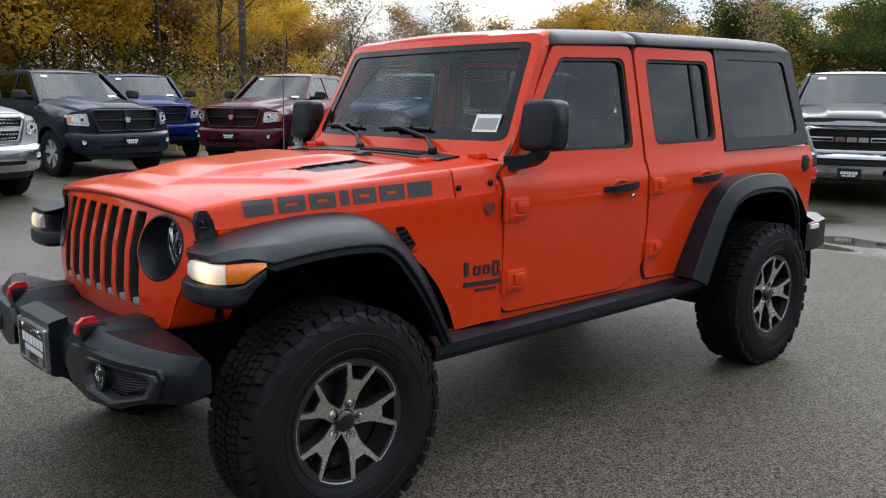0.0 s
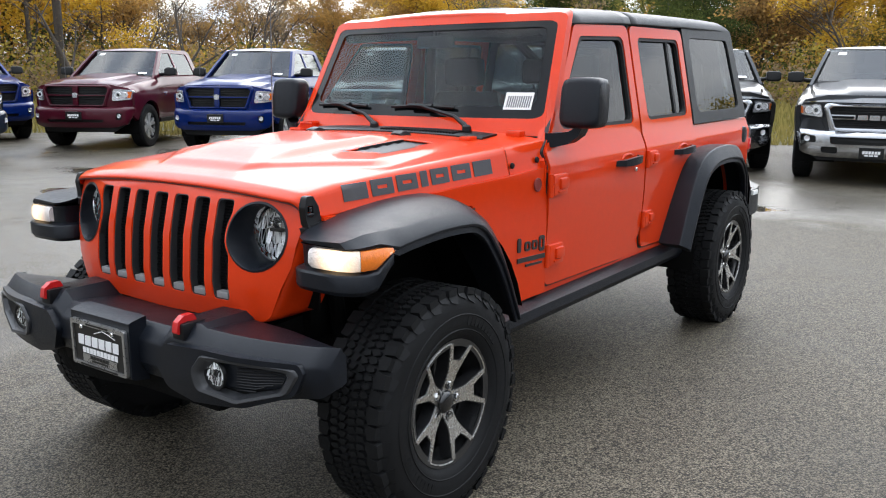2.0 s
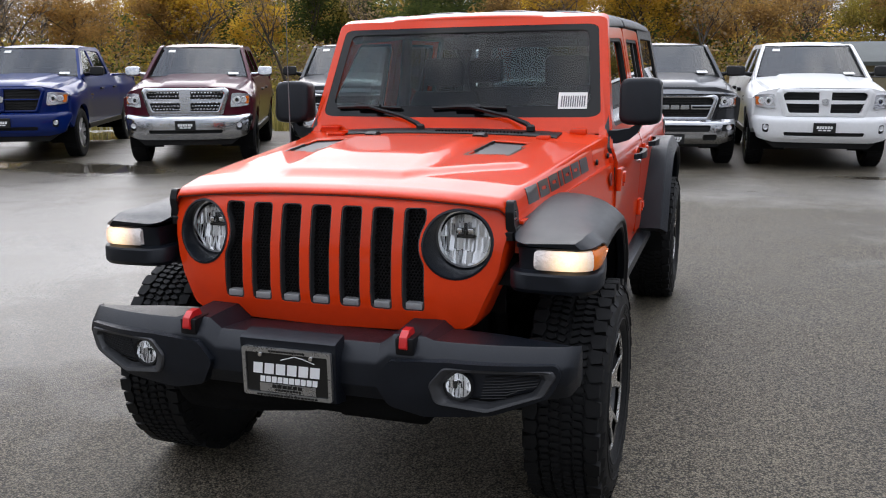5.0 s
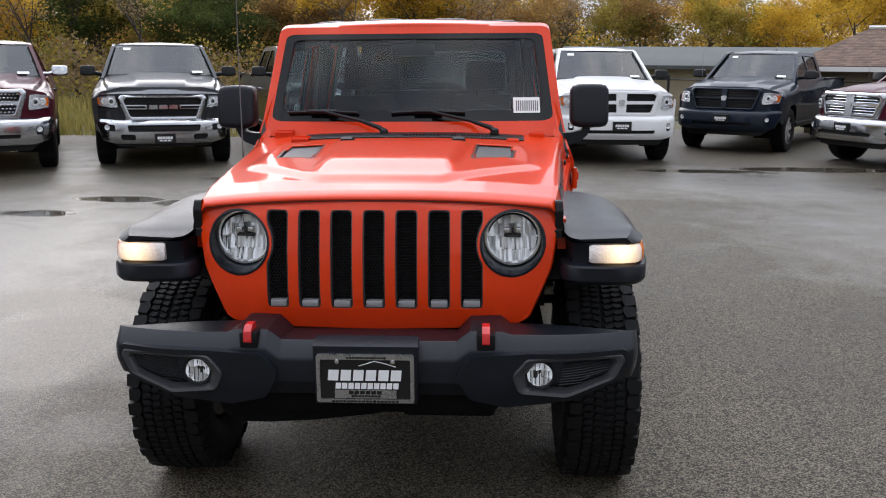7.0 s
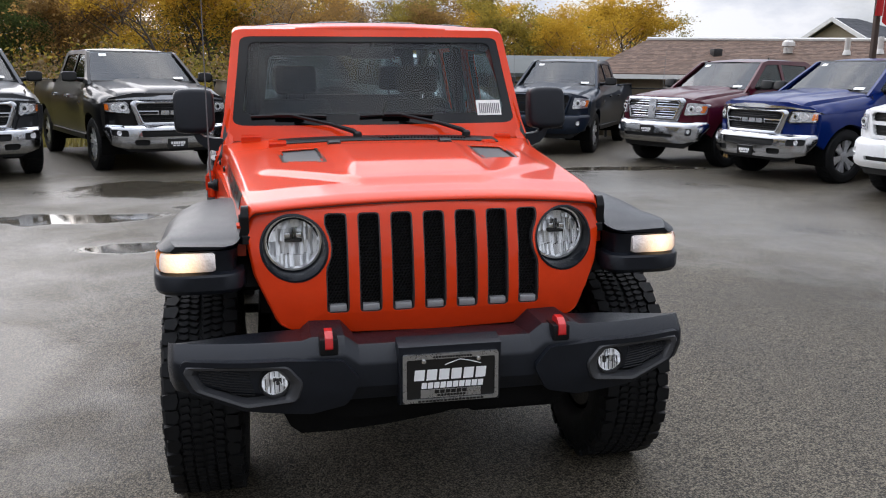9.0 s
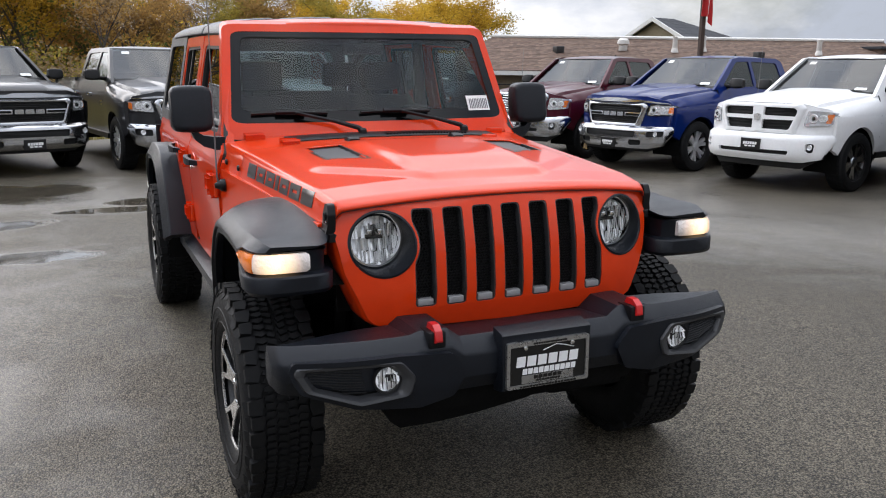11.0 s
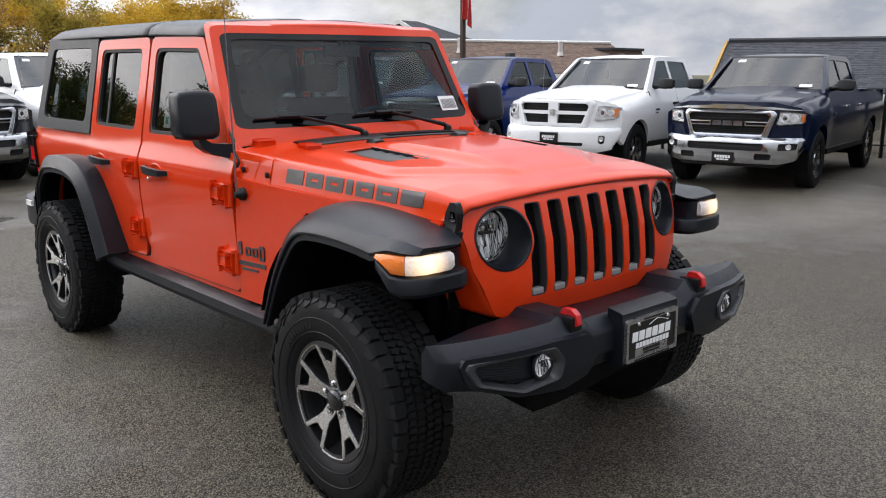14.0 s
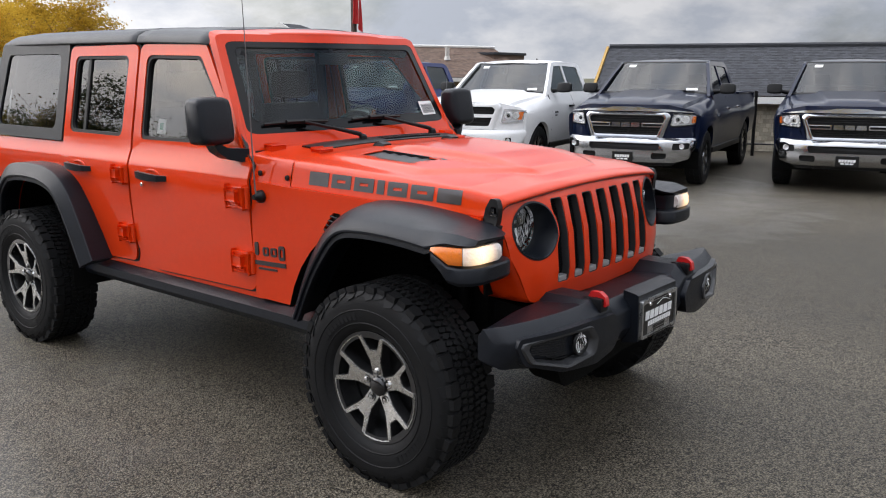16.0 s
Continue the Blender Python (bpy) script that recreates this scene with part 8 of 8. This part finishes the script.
me = bpy.data.meshes.new("field_grass")
me.from_pydata(verts, [], faces)
me.materials.append(DRY_GRASS)
tagged(new("field_grass", me), "tall dry yellow-green grass beside the lot", "grass", kind="stuff")

# wooden pole in the wood
bm = bmesh.new()
tube(bm, [(0, 0, -0.2), (0, 0, 5), (0, 0, 10)], [0.17, 0.15, 0.13], 10)
pole = thing("utility_pole", "dark weathered wooden utility pole before the trees", "pole", pose(-28.5, 15.4, 0))
part("pole", bm, BARK, pole)

# ---- buildings beyond the trucks ----
SHINGLE = material("brown_shingles", (0.105, 0.070, 0.052), 0.9, vary=0.35, scale=1.4, bump=0.3, grain=40, per_object=0.5)
DARK_SHINGLE = material("charcoal_shingles", (0.036, 0.038, 0.043), 0.9, vary=0.35, scale=1.4, bump=0.3, grain=40, per_object=0.5)
SIDING = material("tan_siding", (0.30, 0.25, 0.17), 0.8, vary=0.12, scale=2, bump=0.1, grain=30)
BLOCK = material("pale_block_wall", (0.36, 0.32, 0.25), 0.85, vary=0.2, scale=5, bump=0.25, grain=40, per_object=0.4)
TRIM = material("white_trim", (0.72, 0.71, 0.68), 0.6, vary=0.08)
YELLOW_TRIM = material("ochre_gable_board", (0.42, 0.25, 0.06), 0.7, vary=0.2, scale=6)
VENT = material("painted_vent_metal", (0.55, 0.53, 0.50), 0.5, 0.3, vary=0.15)
POST = material("black_painted_steel", (0.012, 0.012, 0.013), 0.45, vary=0.2)


def shingled(parent, a, b, c, d, mat, rows, cols, name="shingle"):
    """Courses of shingles on the slope a-b (eave) to d-c (ridge); each course laps the one below."""
    a, b, c, d = (Vector(p) for p in (a, b, c, d))
    nrm = (b - a).cross(d - a).normalized()
    if nrm.z < 0:
        nrm = -nrm
    rnd = random.Random(rows * 31 + cols)
    bm = bmesh.new()
    for r in range(rows):
        v0, v1 = r / rows, min(1.0, (r + 1.12) / rows)
        for k in range(-1, cols):
            u0 = (k + (0.5 if r % 2 else 0.0)) / cols
            u1 = u0 + 0.985 / cols
            u0, u1 = max(0, u0), min(1, u1)
            if u1 - u0 < 0.1 / cols:
                continue
            lift = 0.006 + rnd.uniform(0, 0.005)

            def at(u, v, h):
                return a.lerp(b, u).lerp(d.lerp(c, u), v) + nrm * h

            p = [at(u0, v0, lift), at(u1, v0, lift), at(u1, v1, 0.004), at(u0, v1, 0.004), at(u0, v0, 0.0), at(u1, v0, 0.0)]
            vs = [bm.verts.new(q) for q in p]
            bm.faces.new(vs[:4]), bm.faces.new((vs[0], vs[1], vs[5], vs[4]))
    ob = part(name, bm, mat, parent, sharp=20)
    return tagged(ob, kind="stuff")


def slope(parent, a, b, c, d, mat):
    bm = bmesh.new()
    top = [bm.verts.new(p) for p in (a, b, c, d)]
    low = [bm.verts.new(Vector(p) - Vector((0, 0, 0.12))) for p in (a, b, c, d)]
    bm.faces.new(top), bm.faces.new(low[::-1])
    for i in range(4):
        j = (i + 1) % 4
        bm.faces.new((top[i], top[j], low[j], low[i]))
    return part("roof", bm, mat, parent)


def island_shingle(name, base):
    """Shingles that differ piece by piece."""
    m = bpy.data.materials.new(name)
    m.use_nodes = True
    n, l = m.node_tree.nodes, m.node_tree.links
    p = n["Principled BSDF"]
    p.inputs["Roughness"].default_value = 0.92
    g, r, co, t = n.new("ShaderNodeNewGeometry"), n.new("ShaderNodeMapRange"), n.new("ShaderNodeTexCoord"), n.new("ShaderNodeTexNoise")
    t.inputs["Scale"].default_value = 22
    l.new(co.outputs["Object"], t.inputs["Vector"])
    add = n.new("ShaderNodeMath")
    l.new(g.outputs["Random Per Island"], add.inputs[0]), l.new(t.outputs["Fac"], add.inputs[1])
    r.inputs["From Max"].default_value, r.inputs["To Min"].default_value, r.inputs["To Max"].default_value = 1.7, 0.45, 1.6
    s = n.new("ShaderNodeVectorMath")
    s.operation = "SCALE"
    s.inputs[0].default_value = base
    l.new(add.outputs[0], r.inputs["Value"]), l.new(r.outputs[0], s.inputs["Scale"]), l.new(s.outputs[0], p.inputs["Base Color"])
    return m


BROWN_PIECES, DARK_PIECES, BLOCK_PIECES = island_shingle("brown_shingle_pieces", (0.115, 0.074, 0.054)), island_shingle("charcoal_shingle_pieces", (0.040, 0.042, 0.048)), island_shingle("pale_block_pieces", (0.38, 0.34, 0.27))

# long low house with a brown hip roof
H1 = thing("house", "low house with brown shingle roof, white ridge trim and roof vents", "house")
E0, E1 = Vector((7.2, 18.2, 1.62)), Vector((18.82, 12.95, 1.62))
ax = (E1 - E0).normalized()
bk = Vector((-ax.y, ax.x, 0))
R0, R1 = E0 + ax * 1.6 + bk * 2.6 + Vector((0, 0, 0.92)), E1 - ax * 0.0 + bk * 2.6 + Vector((0, 0, 0.92))
slope(H1, E0, E1, R1, R0, SHINGLE)
shingled(H1, E0, E1, R1, R0, BROWN_PIECES, 24, 110, "shingles")
slope(H1, E0 + bk * 6, E0, R0, R0 + bk * 0.4, SHINGLE)
shingled(H1, E0 + bk * 6, E0, R0, R0 + bk * 0.4, BROWN_PIECES, 14, 26, "shingles")
for p, q, h in ((R0, R1, 0.05),):
    bm = bmesh.new()
    tube(bm, [p + Vector((0, 0, 0.04)), q + Vector((0, 0, 0.04))], h, 6)
    part("ridge_trim", bm, TRIM, H1, "white metal ridge trim")
bm = bmesh.new()
loft(bm, [[p + Vector((0, 0, -0.13)) - bk * 0.02, p - bk * 0.02 + Vector((0, 0, -0.02)), p + bk * 0.1 + Vector((0, 0, -0.02)), p + bk * 0.1 + Vector((0, 0, -0.13))] for p in (E0, E1)])
part("fascia", bm, TRIM, H1, "white fascia board")
w0, w1 = E0 + bk * 0.5 + ax * 0.5, E1 + bk * 0.5
bm = bmesh.new()
loft(bm, [[Vector((p.x, p.y, -0.05)), Vector((p.x, p.y, 1.5)), Vector((p.x, p.y, 1.5)) + bk * 0.2, Vector((p.x, p.y, -0.05)) + bk * 0.2] for p in (w0, w1)])
loft(bm, [[Vector((p.x, p.y, -0.05)), Vector((p.x, p.y, 1.5)), Vector((p.x, p.y, 1.5)) + ax * 0.2, Vector((p.x, p.y, -0.05)) + ax * 0.2] for p in (w0, w0 + bk * 5)])
part("wall", bm, SIDING, H1, "tan siding wall")
for s in (1.6, 4.2, 7.4, 10.2):
    p = w0 + ax * s
    bm = bmesh.new()
    loft(bm, [[q + Vector((0, 0, 0.55)) - bk * 0.03, q + Vector((0, 0, 1.30)) - bk * 0.03, q + Vector((0, 0, 1.30)) + bk * 0.05, q + Vector((0, 0, 0.55)) + bk * 0.05] for q in (Vector((p.x, p.y, 0)), Vector((p.x, p.y, 0)) + ax * 1.0)])
    win = part("window", bm, TRIM, H1)
    bm = bmesh.new()
    loft(bm, [[q + Vector((0, 0, 0.62)) - bk * 0.035, q + Vector((0, 0, 1.23)) - bk * 0.035, q + Vector((0, 0, 1.23)) + bk * 0.02, q + Vector((0, 0, 0.62)) + bk * 0.02] for q in (Vector((p.x, p.y, 0)) + ax * 0.07, Vector((p.x, p.y, 0)) + ax * 0.93)])
    part("pane", bm, FRIT, win)
for s, v, r, h in ((2.5, 0.55, 0.12, 0.0), (4.3, 0.62, 0.17, 1.0), (5.7, 0.58, 0.07, 2.0), (6.5, 0.62, 0.07, 2.0), (9.6, 0.55, 0.07, 2.0), (7.9, 0.45, 0.11, 0.0)):
    p = E0 + ax * (s + 0.9) + bk * 2.6 * v + Vector((0, 0, 0.92 * v))
    bm = bmesh.new()
    if h == 1.0:
        lathe(bm, [(r * 0.7, 0), (r * 0.7, 0.16), (r, 0.18), (r * 0.9, 0.28), (r * 0.5, 0.34)], 14, lambda q, z, c, t: (p.x + q * c, p.y + q * t, p.z + z))
    elif h == 2.0:
        lathe(bm, [(r * 1.5, 0), (r * 1.2, 0.10), (r, 0.12), (r, 0.42), (r * 0.8, 0.43)], 12, lambda q, z, c, t: (p.x + q * c, p.y + q * t, p.z + z))
    else:
        box(bm, (p.x - r, p.y - r, p.z - 0.05), (p.x + r, p.y + r, p.z + 0.16), 0.02)
    part("roof_vent", bm, VENT if h else POST, H1)

# gabled house behind it
H2 = thing("house", "tan gabled house with charcoal roof and white rake boards", "house")
g = Vector((19.4, 25.4, 0))
gx = Vector((0.204, -0.979, 0))
gy = Vector((0.979, 0.204, 0))
half, gz, ez = 2.7, 3.62, 2.30
bm = bmesh.new()
pts = [g - gx * half, g + gx * half]
ring = [g - gx * half + Vector((0, 0, 0)), g + gx * half, g + gx * half + Vector((0, 0, ez)), g + Vector((0, 0, gz)), g - gx * half + Vector((0, 0, ez))]
loft(bm, [ring, [p + gy * 0.3 for p in ring]])
low = [g - gx * half + gy * 0.3, g + gx * half + gy * 0.3, g + gx * half + gy * 0.3 + Vector((0, 0, ez - 0.1)), g - gx * half + gy * 0.3 + Vector((0, 0, ez - 0.1))]
loft(bm, [low, [p + gy * 4.7 for p in low]])
part("wall", bm, SIDING, H2, "tan siding wall")
for s in (1, -1):
    eave, ridge = g + gx * (half + 0.3) * s + Vector((0, 0, ez - 0.10)) - gy * 0.25, g + Vector((0, 0, gz + 0.06)) - gy * 0.25
    slope(H2, eave, eave + gy * 5.4, ridge + gy * 1.2, ridge, DARK_SHINGLE)
    shingled(H2, eave, eave + gy * 5.4, ridge + gy * 1.2, ridge, DARK_PIECES, 12, 30, "shingles")
    bm = bmesh.new()
    loft(bm, [[p - gy * 0.04 + Vector((0, 0, -0.13)), p - gy * 0.04 + Vector((0, 0, 0.03)), p + gy * 0.02 + Vector((0, 0, 0.03)), p + gy * 0.02 + Vector((0, 0, -0.13))] for p in (eave, ridge)])
    part("rake_board", bm, TRIM, H2, "white rake board")
# flat link building
H3 = thing("flat_building", "low flat-roofed building with dark brown parapet", "building")
bm = bmesh.new()
box(bm, (19.0, 14.6, -0.05), (20.6, 17.5, 2.36), 0.02)
part("wall", bm, SHINGLE, H3)
bm = bmesh.new()
box(bm, (18.95, 14.55, 2.32), (20.65, 17.55, 2.40), 0.01)
part("parapet_cap", bm, DARK_SHINGLE, H3)

# house with a long charcoal roof and a pale block wall
H4 = thing("house", "long low house with charcoal roof and ochre gable boards", "house")
up4, d4 = Vector((0.93, 0.36, 0)), Vector((0.36, -0.93, 0))
r0 = Vector((16.6, 9.1, 2.36))
r1 = r0 + d4 * 20
e0, e1 = r0 - up4 * 2.2 + Vector((0, 0, -1.14)), r1 - up4 * 2.2 + Vector((0, 0, -1.14))
slope(H4, e0, e1, r1, r0, DARK_SHINGLE)
shingled(H4, e0, e1, r1, r0, DARK_PIECES, 30, 170, "shingles")
slope(H4, r0, r1, r1 + up4 * 2.3 + Vector((0, 0, -1.14)), r0 + up4 * 2.3 + Vector((0, 0, -1.14)), DARK_SHINGLE)
bm = bmesh.new()
tube(bm, [r0 + Vector((0, 0, 0.03)), r1 + Vector((0, 0, 0.03))], 0.06, 6)
part("ridge_cap", bm, DARK_SHINGLE, H4)
bm = bmesh.new()
ring = [e0 + up4 * 0.35 + Vector((0, 0, -1.27)), e0 + up4 * 0.35 + Vector((0, 0, -0.02)), r0 + Vector((0, 0, -0.10)), r0 + up4 * 1.95 + Vector((0, 0, -1.1)), r0 + up4 * 1.95 + Vector((0, 0, -2.4))]
loft(bm, [[q + d4 * 0.12 for q in ring], [q + d4 * 0.35 for q in ring]])
part("gable_wall", bm, YELLOW_TRIM, H4, "ochre gable boarding")
for a, b in ((e0, r0), (r0, r0 + up4 * 2.3 + Vector((0, 0, -1.14)))):
    bm = bmesh.new()
    loft(bm, [[p - d4 * 0.08 + Vector((0, 0, -0.16)), p - d4 * 0.08 + Vector((0, 0, 0.04)), p - d4 * 0.02 + Vector((0, 0, 0.04)), p - d4 * 0.02 + Vector((0, 0, -0.16))] for p in (a, b)])
    part("rake_board", bm, YELLOW_TRIM, H4, "ochre rake board")
bm = bmesh.new()
loft(bm, [[p + Vector((-0.03, 0, -0.16)), p + Vector((-0.03, 0, -0.01)), p + Vector((0.05, 0, -0.01)), p + Vector((0.05, 0, -0.16))] for p in (e0, e1)])
part("fascia", bm, TRIM, H4, "white fascia board")
bm = bmesh.new()
loft(bm, [[p + up4 * 0.38 + Vector((0, 0, -1.27)), p + up4 * 0.38 + Vector((0, 0, -0.03)), p + up4 * 0.60 + Vector((0, 0, -0.03)), p + up4 * 0.60 + Vector((0, 0, -1.27))] for p in (e0 + d4 * 0.2, e1)])
wall4 = part("wall", bm, BLOCK, H4, "pale block wall")
bm = bmesh.new()
rnd = random.Random(3)
for row in range(13):
    z = -0.04 + 0.095 * row
    for k in range(160):
        s0 = 0.25 + 0.12 * k + (0.06 if row % 2 else 0)
        d = rnd.uniform(0.0, 0.012)
        base = Vector((e0.x, e0.y, 0)) + up4 * 0.38
        vs = [bm.verts.new(base + d4 * ss - up4 * h + Vector((0, 0, zz))) for h in (0.012 + d, -0.004) for ss, zz in ((s0, z), (s0 + 0.108, z), (s0 + 0.108, z + 0.083), (s0, z + 0.083))]
        for f in ((0, 1, 2, 3), (0, 1, 5, 4), (1, 2, 6, 5), (2, 3, 7, 6), (3, 0, 4, 7)):
            bm.faces.new([vs[i] for i in f])
tagged(part("blockwork", bm, BLOCK_PIECES, wall4, sharp=20), kind="stuff")
# shed with a grey roof beyond the gate
H5 = thing("shed", "long grey-roofed shed behind a fence", "shed")
bm = bmesh.new()
box(bm, (-0.5, 0, -0.05), (9.5, 4, 1.56), 0.02)
part("wall", bm, SIDING, H5)
bm = bmesh.new()
loft(bm, [[(x, -0.4, 1.58), (x, 2.0, 2.22), (x, 4.4, 1.58), (x, 4.4, 1.46), (x, 2.0, 2.08), (x, -0.4, 1.46)] for x in (-0.9, 9.9)])
part("roof", bm, material("grey_metal_roof", (0.070, 0.078, 0.075), 0.8, vary=0.15, scale=1.2, bump=0.1, grain=20), H5, "grey roof")
H5.matrix_world = pose(3.2, 27.0, 0, 0, 0, -10)

# fence along the lot's edge before the houses
F = thing("fence", "black steel fence at the edge of the lot", "fence")
line = [Vector((3.0, 19.2, 0)), Vector((6.2, 18.6, 0)), Vector((9.5, 17.2, 0))]
line2 = [Vector((13.4, 8.6, 0)), Vector((14.9, 4.6, 0)), Vector((16.4, 0.7, 0)), Vector((18.0, -3.2, 0))]
for row in (line, line2):
    for a, b in zip(row, row[1:]):
        count = max(1, round((b - a).length / 2.1))
        for k in range(count + 1):
            p = a.lerp(b, k / count)
            bm = bmesh.new()
            tube(bm, [p + Vector((0, 0, -0.1)), p + Vector((0, 0, 1.35))], 0.035, 8)
            part("post", bm, POST, F)
        for z in (0.25, 1.25):
            bm = bmesh.new()
            tube(bm, [a + Vector((0, 0, z)), b + Vector((0, 0, z))], 0.018, 6)
            part("rail", bm, POST, F)

# tall pole with a red and white banner
P = thing("banner_pole", "brown pole with a hanging red and white banner", "flag pole", pose(12.9, 14.6, 0))
bm = bmesh.new()
box(bm, (-0.055, -0.055, -0.1), (0.055, 0.055, 6.2), 0.01)
part("pole", bm, material("rust_brown_paint", (0.050, 0.030, 0.022), 0.7, vary=0.2, scale=8), P)
FLAG_RED = material("red_banner_cloth", (0.48, 0.02, 0.02), 0.8, vary=0.15, scale=6)
FLAG_WHITE = material("white_banner_cloth", (0.75, 0.74, 0.72), 0.8, vary=0.08, scale=6)
for k in range(4):
    bm = bmesh.new()
    sheet(bm, lambda u, v: (-0.17 + 0.08 * (k + u) + 0.015 * math.sin(9 * v), -0.13 - 0.05 * math.sin(2.6 * (k + u) + 3 * v), 5.4 - 2.32 * v - 0.06 * (k + u) * v - 0.05 * abs(k + u - 2)), 5, 16)
    ob = part("banner_strip", bm, FLAG_WHITE if k == 2 else FLAG_RED, P)
